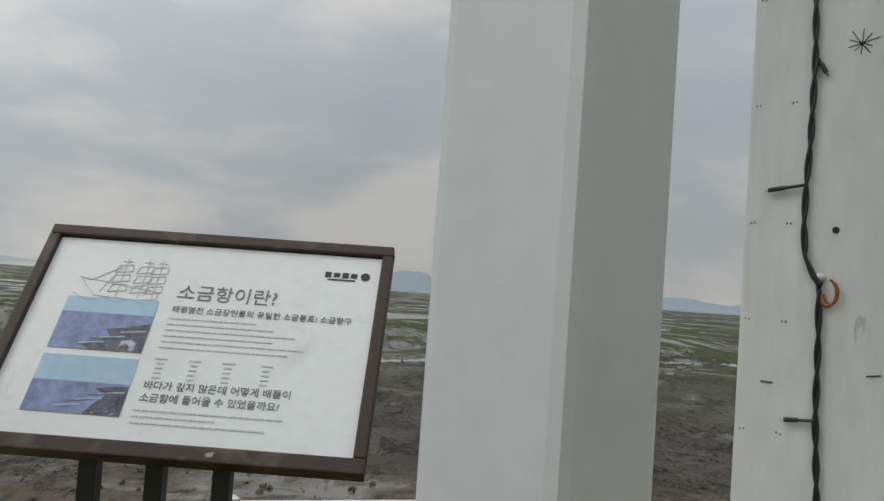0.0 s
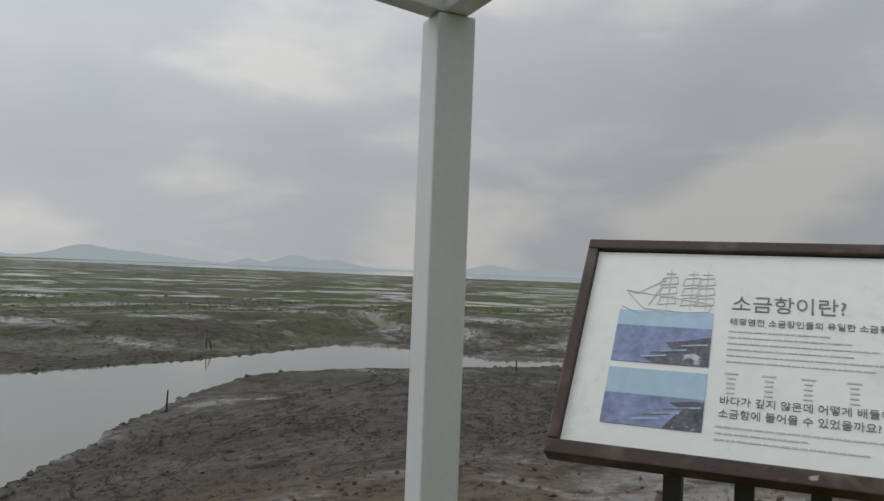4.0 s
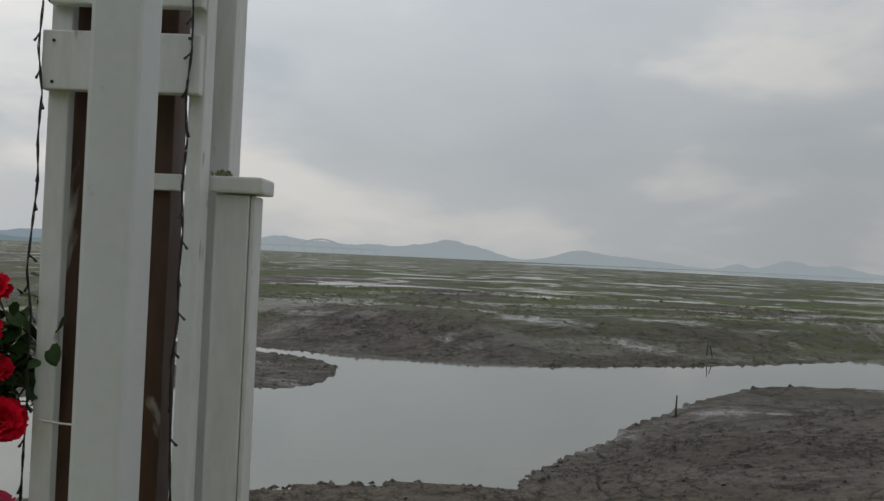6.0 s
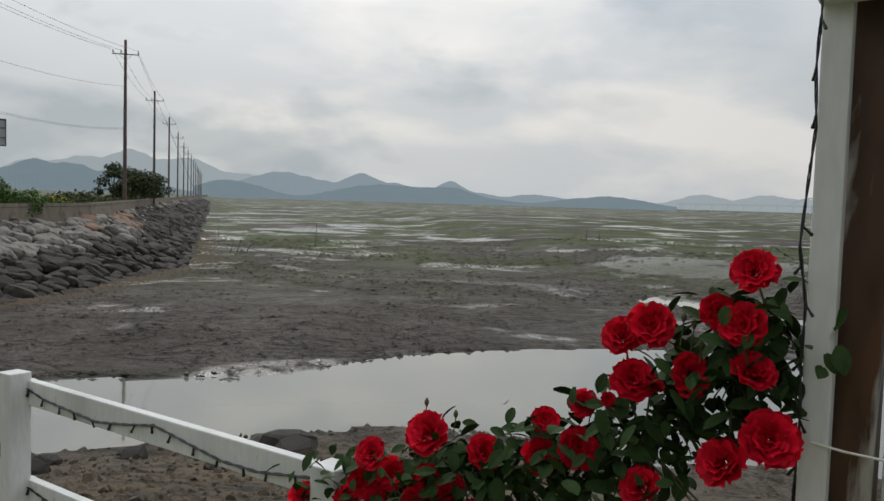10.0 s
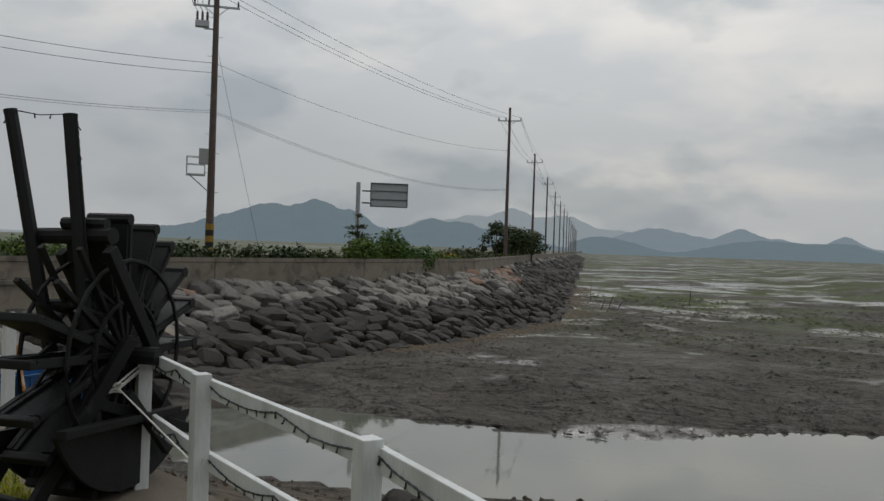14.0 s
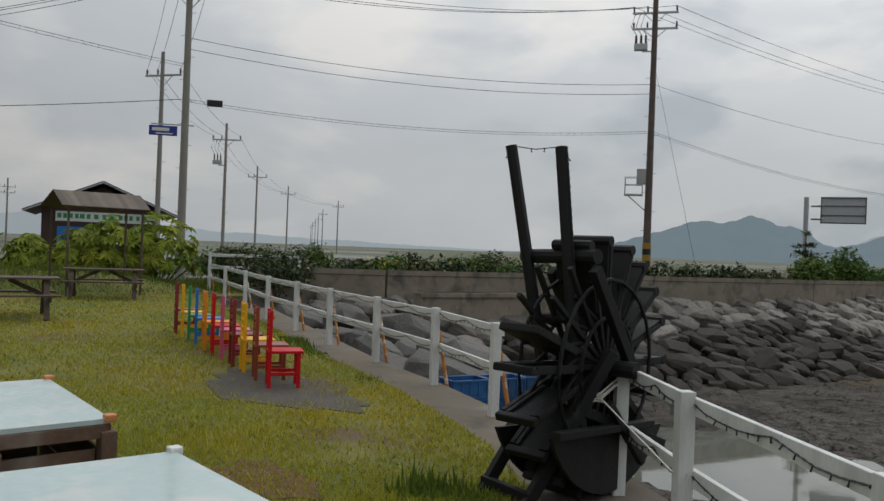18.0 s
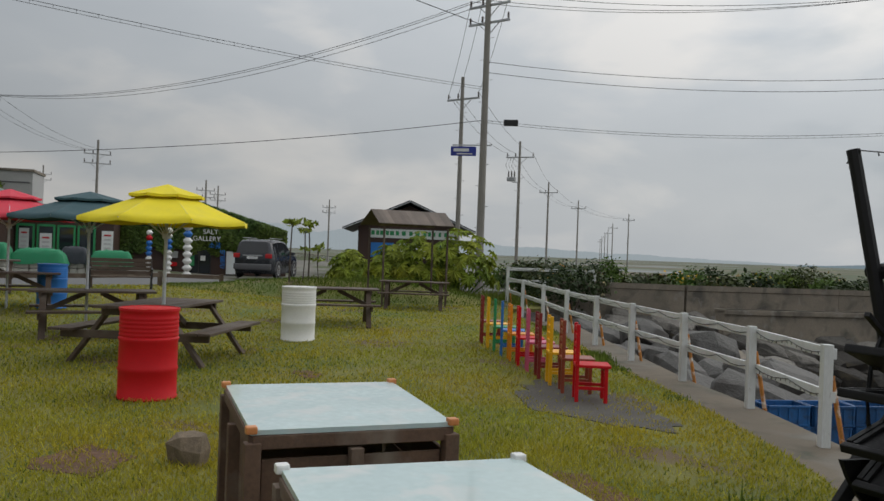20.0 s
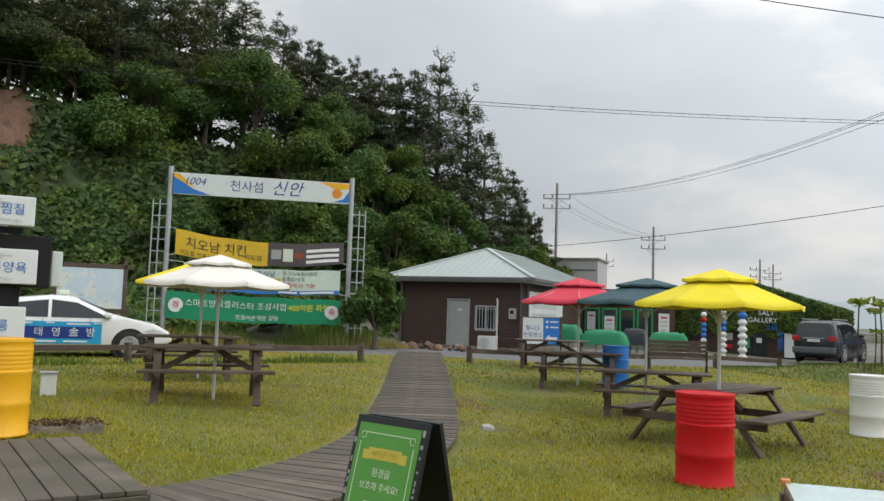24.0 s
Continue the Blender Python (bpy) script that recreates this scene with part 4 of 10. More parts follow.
# ---- string lights ----
def string_light(parent, pts, every=0.09, drop=0.03, seed=1, out=None, r=0.0013):
    """Two twisted wires along pts with little stub bulbs."""
    rs = random.Random(seed)
    pts = [Vector(p) for p in pts]
    fine = []
    for a, b in zip(pts, pts[1:]):
        n = max(2, int((b - a).length / 0.012))
        fine += [a.lerp(b, k / n) for k in range(n)]
    fine.append(pts[-1])
    bm = B()
    for ph in (0, math.pi):
        tube(bm, [p + r * 0.9 * Vector((math.cos(i * 0.75 + ph), math.sin(i * 0.75 + ph), 0.4 * math.sin(i * 0.75 + ph))) for i, p in enumerate(fine)], r, 4)
    cable = part("string_cable", bm, M_CABLE, parent)
    run, nxt = 0.0, every * 0.4
    for a, b in zip(fine, fine[1:]):
        run += (b - a).length
        if run > nxt:
            nxt += every * rs.uniform(0.8, 1.2)
            d = Vector(out) if out else Vector((rs.uniform(-1, 1), rs.uniform(-1, 1), -1.2))
            d = (d + 0.5 * Vector((rs.uniform(-1, 1), rs.uniform(-1, 1), rs.uniform(-1, 0.6)))).normalized()
            bm = B()
            tube(bm, [b, b + d * drop * 0.7], r * 1.25, 5)
            tube(bm, [b + d * drop * 0.7, b + d * drop], r * 1.7, 5)
            part("bulb", bm, M_CABLE, cable)
    return cable


# ---- the white board pillar beside the pergola ----
def board_pillar():
    """Local x runs along its face from the edge, y out of the face."""
    m = Matrix(((-0.70, -0.714, 0, 1.254), (-0.714, 0.70, 0, -2.442), (0, 0, 1, 0), (0, 0, 0, 1)))
    top = thing("board_pillar", "white painted wooden pillar with staples and rusty hook", "pillar", m)
    bm = B()
    box(bm, (0.12, -0.04, 1.4), (0.24, 0.08, 2.8), None, 0.004)
    part("board", bm, M_WHITE_WOOD, top)
    rs = random.Random(8)
    # staples in pairs up the face, at uneven gaps
    for z in (1.33, 1.4427, 1.5535, 1.652, 1.7737, 1.885, 1.99):
        for x in (0.0085, 0.0438):
            bm = B()
            for sgn in (-1, 1):
                dz = rs.uniform(-0.0008, 0.0008)
                tube(bm, [(x + sgn * 0.0019, -0.001, z + dz), (x + sgn * 0.0019 + 0.0006, 0.0012, z + dz + 0.0022)], 0.0006, 4)
            part("staple", bm, M_CABLE, top)
    for x, z, lean in ((0.0307, 1.4935, 0.0), (0.1263, 1.5096, 0.002)):
        bm = B()
        tube(bm, [(x - 0.006, 0.001, z), (x + 0.006, 0.001, z + lean)], 0.0007, 4)
        part("tack", bm, M_CABLE, top)
    # a star of scratches
    for ang, ln in ((0.25, 0.016), (0.8, 0.012), (1.5, 0.014), (2.2, 0.016), (2.75, 0.012)):
        c, d = ln * math.cos(ang), ln * math.sin(ang)
        bm = B()
        tube(bm, [(0.1032 - c * 0.8, 0.0004, 1.8291 - d * 0.8), (0.1032 + c * 0.2, 0.0005, 1.8291 + d * 0.1), (0.1032 + c, 0.0004, 1.8291 + d)], 0.0004, 4)
        part("scratch", bm, M_CABLE, top)
    bm = B()
    lathe(bm, ((0.0052, 0), (0.0052, 0.003), (0.002, 0.0045)), 10, pose(0.0758, 0, 1.5993, -90))
    part("screw", bm, M_STEEL, top)
    bm = B()
    lathe(bm, ((0.0034, -0.001), (0.0034, 0.0008)), 8, pose(0.0878, 0, 1.6469, -90))
    part("nail_hole", bm, M_CABLE, top)
    M_HOOK = paint("bright_rust", (0.30, 0.09, 0.025), 0.8)
    for r0, c0 in ((0.0105, 0.084), (0.0085, 0.087)):
        bm = B()
        tube(bm, [(c0 + 0.75 * r0 * math.sin(a), 0.005, 1.5855 + 1.25 * r0 * math.cos(a)) for a in np.linspace(0.2, 4.6, 14)], 0.0014, 5)
        part("rusty_hook", bm, M_HOOK, top, "small rusted wire hook")
    run = [(0.060, 2.3), (0.0603, 1.8776), (0.0625, 1.82), (0.0617, 1.7349), (0.0597, 1.6898), (0.0594, 1.6505), (0.0619, 1.6198), (0.0700, 1.602), (0.0758, 1.594), (0.0775, 1.5407), (0.0784, 1.4647), (0.0831, 1.386), (0.081, 1.0), (0.08, 0.3)]
    bm = B()
    fine = []
    for (xa, za), (xb, zb) in zip(run, run[1:]):
        k = max(2, int(abs(za - zb) / 0.006))
        fine += [(xa + (xb - xa) * i / k, za + (zb - za) * i / k) for i in range(k)]
    for ph in (0, math.pi):
        tube(bm, [(x + 0.0017 * math.cos(i * 0.55 + ph), 0.0042 + 0.0014 * math.sin(i * 0.55 + ph), z) for i, (x, z) in enumerate(fine)], 0.0019, 6)
    cable = part("string_cable", bm, M_CABLE, top)
    M_TIP = glass("clear_bulb_tip", (0.8, 0.8, 0.78), 0.1)
    for a, b in (((0.0625, 1.822), (0.0732, 1.8018)), ((0.0600, 1.691), (0.0243, 1.6859)), ((0.0784, 1.462), (0.0502, 1.4594)), ((0.0605, 1.93), (0.030, 1.915)), ((0.080, 1.30), (0.052, 1.305)), ((0.081, 1.16), (0.11, 1.145))):
        p, q = Vector((a[0], 0.005, a[1])), Vector((b[0], 0.006, b[1]))
        bm = B()
        tube(bm, [p, p.lerp(q, 0.6)], 0.0017, 6)
        tube(bm, [p.lerp(q, 0.55), q], 0.0024, 8)
        bulb = part("bulb", bm, M_CABLE, cable)
        bm = B()
        tube(bm, [q, q + (q - p).normalized() * 0.005], 0.0018, 6, 0.0008)
        part("bulb_tip", bm, M_TIP, bulb)
    return top


board_pillar()


# ---- the white wooden gate frame with brown steel inside ----
GATE = pose(0.791, 1.151, -0.131, 0, 0, -43.7) @ Matrix.Scale(1.311, 4)


def gate_frame():
    """Local x along its front, y into its depth."""
    top = thing("gate_pillar", "white slatted wooden gate pillar with rusty brown steel inside", "pillar", GATE)

    def plank(name, x0, x1, y0, y1, z0, z1, mat=M_WHITE_WOOD, label="", bev=0.003):
        bm = B()
        box(bm, ((x0 + x1) / 2, (y0 + y1) / 2, (z0 + z1) / 2), (x1 - x0, y1 - y0, z1 - z0), None, bev)
        return part(name, bm, mat, top, label)

    plank("slat", -0.004, 0.031, 0.000, 0.022, 0, 2.4)
    plank("slat", 0.232, 0.258, 0.000, 0.045, 0, 2.4)
    plank("slat", 0.222, 0.262, 0.135, 0.20, 0, 2.4)
    plank("slat", 0.086, 0.108, 0.045, 0.065, 0, 2.4)
    plank("steel_bar", 0.020, 0.078, 0.030, 0.080, 0, 2.4, M_BROWN_STEEL, "flaking brown painted steel bar")
    plank("steel_bar", 0.126, 0.190, 0.05, 0.11, 0, 2.4, M_BROWN_STEEL, "flaking brown painted steel bar")
    cross = plank("cross_board", -0.006, 0.256, -0.022, -0.001, 1.525, 1.622)
    plank("cross_board", 0.002, 0.256, -0.022, -0.001, 1.665, 1.75)
    plank("cross_board", 0.050, 0.236, 0.031, 0.044, 1.372, 1.400)
    plank("cross_board", 0.02, 0.256, -0.022, -0.001, 0.10, 0.2)
    for x, z in ((0.014, 1.604), (0.014, 1.537), (0.238, 1.622 - 0.008), (0.238, 1.545)):
        bm = B()
        lathe(bm, ((0.0028, 0), (0.0028, 0.0015)), 8, pose(x, -0.022, z, 90))
        part("screw", bm, M_CABLE, cross)
    # the lower boxed pillar with its flat cap
    plank("box_pillar", 0.262, 0.322, 0.066, 0.122, 0.0, 1.372)
    plank("box_side", 0.323, 0.331, 0.068, 0.120, 0.0, 1.371)
    plank("cap", 0.256, 0.347, 0.050, 0.133, 1.374, 1.402, M_WHITE_WOOD, "flat white wooden cap", 0.005)
    bm = B()
    rs = random.Random(2)
    for _ in range(26):
        p = Vector((rs.uniform(0.258, 0.285), rs.uniform(0.053, 0.08), 1.402))
        tube(bm, [p, p + Vector((rs.uniform(-0.004, 0.004), rs.uniform(-0.004, 0.004), rs.uniform(0.004, 0.012)))], 0.0018, 4)
    moss = part("moss", bm, paint("grey_green_moss", (0.17, 0.19, 0.10), 0.95), top, "tuft of pale moss")
    # twine tie
    bm = B()
    tube(bm, [(0.012, -0.004, 0.985), (0.05, -0.005, 0.981), (0.10, -0.004, 0.979), (0.135, 0.04, 0.977)], 0.0018, 5)
    tube(bm, [(0.098, -0.006, 0.985), (0.103, -0.012, 0.975), (0.095, -0.01, 0.965)], 0.0018, 5)
    part("twine", bm, paint("white_twine", (0.7, 0.69, 0.65), 0.9), top, "knotted white twine")

    def wob(x, y, z0, z1, seed):
        r = random.Random(seed)
        n = int((z1 - z0) / 0.07)
        return [(x + r.uniform(-0.006, 0.006), y, z0 + (z1 - z0) * k / n) for k in range(n + 1)]

    string_light(top, wob(-0.004, -0.027, 0.80, 1.95, 5), 0.062, 0.017, 21, None, 0.0013)
    string_light(top, wob(0.240, -0.027, 0.80, 1.95, 6), 0.062, 0.017, 22, None, 0.0013)
    string_light(top, wob(0.116, 0.038, 0.80, 1.95, 7), 0.065, 0.017, 23, None, 0.0013)
    bm = B()
    box(bm, (0.116, 0.028, 1.365), (0.018, 0.02, 0.035), None, 0.003)
    part("cable_joint", bm, M_CABLE, top, "taped black cable joint")
    return top


gate_frame()


# ---- white fence ----
FENCE = [(-23.6, 12.0, 0.0), (-20.7, 11.0, 0.0), (-17.7, 9.95, 0.0), (-15.0, 8.95, 0.0), (-12.9, 8.3, 0.0), (-10.9, 7.65, 0.0), (-9.0, 7.1, 0.0), (-7.2, 6.55, 0.0), (-5.55, 5.83, 0.0)]
FENCE_NEAR = [(-3.32, 4.69, 0.0), (-2.45, 4.02, 0.0), (-1.15, 3.14, -0.01), (0.035, 2.05, -0.02)]
FENCE_SEA = [(1.22, 1.03, 0.0), (2.72, 0.06, -0.13), (4.12, -1.62, -0.26), (4.4, -3.4, -0.26), (4.35, -5.5, -0.26), (4.26, -7.7, -0.26)]
M_ORANGE_RUST = material("orange_rusted_pipe", (0.50, 0.20, 0.04), 0.75, vary=0.35, scale=8, fine=60, bump=0.2, spots=[((0.75, 0.72, 0.66), 7, 0.52, 0.62)])


def fence(points, label, high=0.85, props=True, seed=1):
    top = thing("fence", label, "fence", group="white fence runs")
    rs = random.Random(seed)
    tops = []
    for i, (x, y, z) in enumerate(points):
        nx, ny, _ = points[min(i + 1, len(points) - 1)]
        px_, py_, _ = points[max(i - 1, 0)]
        turn = math.degrees(math.atan2(ny - py_, nx - px_))
        bm = B()
        h = high + 0.02
        box(bm, (0, 0, (h - 0.25) / 2), (0.085, 0.085, h + 0.25), pose(x, y, z, rs.uniform(-0.6, 0.6), rs.uniform(-0.6, 0.6), turn), 0.005)
        post = part("post", bm, M_WHITE_WOOD, top)
        if props:
            a = radians(turn)
            off = Vector((-math.sin(a), math.cos(a), 0))
            bm = B()
            tube(bm, [Vector((x, y, z + 0.6)) + off * 0.05, Vector((x, y, z - 0.1)) + off * 0.16 + Vector((0.03, 0, 0))], 0.022, 8)
            part("brace", bm, M_ORANGE_RUST, post, "orange rusted pipe brace")
        tops.append(Vector((x, y, z + high)))
    for a, b in zip(tops, tops[1:]):
        d = (b - a).normalized()
        side = Vector((d.y, -d.x, 0)) * 0.055
        for dz, name in ((-0.06, "top_rail"), (-0.44, "lower_rail")):
            bm = B()
            beam(bm, a - side - d * 0.04 + Vector((0, 0, dz)), b - side + d * 0.04 + Vector((0, 0, dz)), 0.034, 0.095, 0.005, up=(0, 0, 1))
            r = part(name, bm, M_WHITE_WOOD, top)
            n = 10
            pts = []
            for k in range(n + 1):
                s = k / n
                pts.append(a.lerp(b, s) - side * 0.60 + Vector((0, 0, dz + 0.025 - 0.05 * abs(math.sin(s * math.pi * 2)) + rs.uniform(-0.006, 0.006))))
            near = min(math.hypot(a.x, a.y), math.hypot(b.x, b.y)) < 9
            if near:
                string_light(r, pts, 0.11, 0.028, seed + int(a.x * 10), (0, 0, -1), 0.003)
            else:
                bm = B()
                tube(bm, pts, 0.005, 4)
                part("string_cable", bm, M_CABLE, r)
    return top


fence(FENCE, "white painted wooden rail fence with black string lights along path", 0.86, True, 3)
fence(FENCE_NEAR, "white painted rail fence with string lights above the creek", 0.84, False, 4)
fence(FENCE_SEA, "white painted low rail fence facing the mudflat", 0.84, False, 5)
fence([(-23.6, 12.0, 0.0), (-23.0, 14.6, 0.0), (-22.0, 14.2, 0)], "short white fence return at the path's end", 1.18, False, 6)
bm = B()
beam(bm, (0.035, 2.05, 0.74), (0.79, 1.18, 0.70), 0.034, 0.095, 0.005)
tagged(part("fence_rail", bm, M_WHITE_WOOD), "white wooden fence rail running to the gate pillar", "fence rail")


# ---- red climbing rose ----
M_LEAF = material("dark_rose_leaf", (0.026, 0.052, 0.014), 0.75, spec=0.15, vary=0.35, scale=9, fine=60, bump=0.1, per_object=0.0)
M_STEM = material("green_brown_stem", (0.07, 0.075, 0.03), 0.6, vary=0.3)
M_PETAL = material("red_rose_petal", (0.60, 0.004, 0.022), 0.6, spec=0.12, vary=0.22, scale=30, fine=120, bump=0.1, dist=0.002, island=0.38)
M_PETAL_PINK = material("faded_pink_rose_petal", (0.58, 0.05, 0.11), 0.5, vary=0.25, scale=30, fine=120, bump=0.1, dist=0.002, island=0.25)


def rose_mesh(seed):
    """A full double rose: rings of cupped petals, tighter and steeper towards the heart."""
    rs = random.Random(seed)
    bm = B()
    for ring, (n, rad, lift, tilt, size) in enumerate(((7, 0.60, 0.02, 0.55, 0.60), (7, 0.52, 0.08, 0.82, 0.58), (6, 0.40, 0.14, 1.05, 0.52), (6, 0.26, 0.18, 1.22, 0.44), (5, 0.14, 0.20, 1.36, 0.36), (3, 0.05, 0.22, 1.48, 0.28))):
        for k in range(n):
            a = (k + 0.5 * (ring % 2) + rs.uniform(-0.16, 0.16)) * math.tau / n
            m = Matrix.Rotation(a, 4, "Z") @ Matrix.Translation((rad * 0.35, 0, lift)) @ Matrix.Rotation(-tilt + rs.uniform(-0.14, 0.14), 4, "Y")
            rows = []
            wave = rs.uniform(0, 6.28)
            curl = rs.uniform(0.10, 0.34)
            for i in range(4):
                s = i / 3
                row = []
                for j in range(6):
                    t = (j - 2.5) / 2.5
                    wdt = size * (0.45 + 0.75 * s - 0.30 * s * s)
                    x = size * (1.15 + 0.07 * math.sin(7 * t + wave) * s) * s
                    z = 0.16 * size * t * t * (1.2 - 0.4 * s) + 0.10 * size * math.sin(s * 2.6) - curl * size * max(0, s - 0.6) + (0, 0.015, 0.05, 0.11)[i] * size * math.sin(4.5 * t + wave)
                    row.append(bm.verts.new(m @ Vector((x - 0.05 * size * abs(t) * s, wdt * t * 0.62, z))))
                rows.append(row)
            for i in range(3):
                for j in range(5):
                    bm.faces.new((rows[i][j], rows[i][j + 1], rows[i + 1][j + 1], rows[i + 1][j]))
    me = bpy.data.meshes.new("rose_bloom")
    bm.normal_update()
    bm.to_mesh(me)
    bm.free()
    me.polygons.foreach_set("use_smooth", [True] * len(me.polygons))
    return me


def leaf_mesh():
    bm = B()
    rows = []
    for i in range(5):
        s = i / 4
        w = 0.30 * math.sin(math.pi * min(1, 0.08 + s * 0.92)) ** 0.8
        rows.append([bm.verts.new((s, -w, 0.06 * math.sin(3 * s) + 0.07 * w)), bm.verts.new((s, 0, 0.06 * math.sin(3 * s) - 0.03)), bm.verts.new((s, w, 0.06 * math.sin(3 * s) + 0.07 * w))])
    for a, b in zip(rows, rows[1:]):
        for j in range(2):
            bm.faces.new((a[j], a[j + 1], b[j + 1], b[j]))
    me = bpy.data.meshes.new("leaf")
    bm.normal_update()
    bm.to_mesh(me)
    bm.free()
    me.materials.append(M_LEAF)
    me.polygons.foreach_set("use_smooth", [True] * len(me.polygons))
    return me


def rose_bush():
    top = thing("climbing_rose", "climbing rose with many red double blooms over the white fence", "rose bush")
    rs = random.Random(12)
    blooms = [rose_mesh(k) for k in range(4)]
    pinks = [rose_mesh(k + 9) for k in range(2)]
    for me in blooms:
        me.materials.append(M_PETAL)
    for me in pinks:
        me.materials.append(M_PETAL_PINK)
    leaf = leaf_mesh()
    upper = [(0.71, 1.18, 1.43), (0.70, 1.19, 1.34), (0.67, 1.23, 1.36), (0.59, 1.32, 1.32), (0.56, 1.37, 1.29), (0.64, 1.27, 1.24), (0.71, 1.18, 1.26), (0.57, 1.35, 1.21), (0.60, 1.32, 1.21), (0.73, 1.15, 1.16), (0.69, 1.21, 1.10), (0.51, 1.43, 1.15), (0.54, 1.39, 1.17), (0.45, 1.50, 1.10), (0.59, 1.32, 1.02), (0.72, 1.17, 0.96), (0.76, 1.13, 0.94)]
    lower = [(0.25, 1.74, 1.00), (0.35, 1.63, 0.99), (0.44, 1.51, 1.02), (0.50, 1.44, 1.06), (0.13, 1.89, 0.91), (-0.04, 2.09, 0.73), (0.11, 1.92, 0.83), (0.17, 1.84, 0.88), (0.07, 1.97, 0.76), (0.14, 1.88, 0.79), (0.25, 1.75, 0.89), (0.23, 1.77, 0.83), (0.29, 1.70, 0.88), (0.20, 1.80, 0.76), (0.14, 1.88, 0.74), (0.34, 1.64, 0.84), (0.43, 1.52, 0.86), (0.29, 1.70, 0.77)]
    small = {(0.60, 1.32, 1.21): 0.45, (0.54, 1.39, 1.17): 0.36, (0.67, 1.23, 1.36): 0.72, (0.45, 1.50, 1.10): 0.68, (0.51, 1.43, 1.15): 0.72, (0.73, 1.15, 1.16): 1.18, (0.69, 1.21, 1.10): 1.12, (0.25, 1.74, 1.00): 1.25, (0.72, 1.17, 0.96): 1.2}
    eye = Vector((0.05, 0.2, 1.5))
    heart = [Vector((0.03, 2.06, 0.76)), Vector((0.18, 1.86, 0.84)), Vector((0.32, 1.70, 0.92)), Vector((0.46, 1.53, 1.00)), Vector((0.60, 1.37, 1.10)), Vector((0.72, 1.25, 1.26)), Vector((0.76, 1.20, 1.36))]
    for spot in upper + lower:
        p = Vector(spot)
        d = (eye - p).normalized() + Vector((rs.uniform(-0.55, 0.55), rs.uniform(-0.3, 0.3), rs.uniform(-0.1, 0.75)))
        m = Matrix.Translation(p) @ d.to_track_quat("Z", "Y").to_matrix().to_4x4() @ Matrix.Rotation(rs.uniform(0, 6), 4, "Z") @ Matrix.Scale(rs.uniform(0.049, 0.055) * small.get(spot, 1.0), 4)
        pink = p.z < 1.0 and p.x > 0.65
        shared("bloom", rs.choice(pinks if pink else blooms), top, m)
        near = min(heart, key=lambda h: (h - p).length)
        bm = B()
        tube(bm, [near, near.lerp(p, 0.5) + Vector((0, 0, -0.015)), p - d.normalized() * 0.012], 0.0022, 5)
        part("stem", bm, M_STEM, top)
    bm = B()
    tube(bm, heart, 0.005, 6)
    tube(bm, [Vector((0.74, 1.42, 0.0)), Vector((0.74, 1.36, 0.6)), heart[4]], 0.008, 6)
    part("cane", bm, M_STEM, top)
    # compound leaves round the canes, the nearest picked apart, the rest joined
    verts, faces = [], []
    for k in range(1500):
        i = rs.random() * 5.999
        a = heart[int(i)].lerp(heart[int(i) + 1], i % 1)
        p = a + Vector((rs.gauss(0, 0.055), rs.gauss(0.02, 0.055), rs.gauss(-0.012, 0.055)))
        q = Euler((rs.uniform(-0.9, 0.9), rs.uniform(0.0, 1.2), rs.uniform(0, 6.28))).to_matrix().to_4x4()
        m = Matrix.Translation(p) @ q @ Matrix.Scale(rs.uniform(0.030, 0.058), 4)
        if k < 240:
            shared("leaf", leaf, top, m)
        else:
            o = len(verts)
            verts += [tuple(m @ v.co) for v in leaf.vertices]
            faces += [[o + j for j in f.vertices] for f in leaf.polygons]
    me = bpy.data.meshes.new("foliage")
    me.from_pydata(verts, [], faces)
    me.materials.append(M_LEAF)
    ob = new("foliage", me)
    ob.parent = top
    tagged(ob, kind="stuff")
    for p in ((0.63, 1.27, 1.345), (0.645, 1.26, 1.335), (0.655, 1.25, 1.30), (0.24, 1.75, 1.075), (0.52, 1.42, 1.165), (0.30, 1.70, 1.06)):
        bm = B()
        lathe(bm, ((0.002, -0.008), (0.0055, 0.0), (0.005, 0.005), (0.001, 0.012)), 8, Matrix.Translation(p))
        tube(bm, [Vector(p) - Vector((0, 0, 0.008)), Vector(p) - Vector((0.005, 0, 0.05))], 0.0013, 4)
        part("bud", bm, M_STEM, top)
    return top


rose_bush()


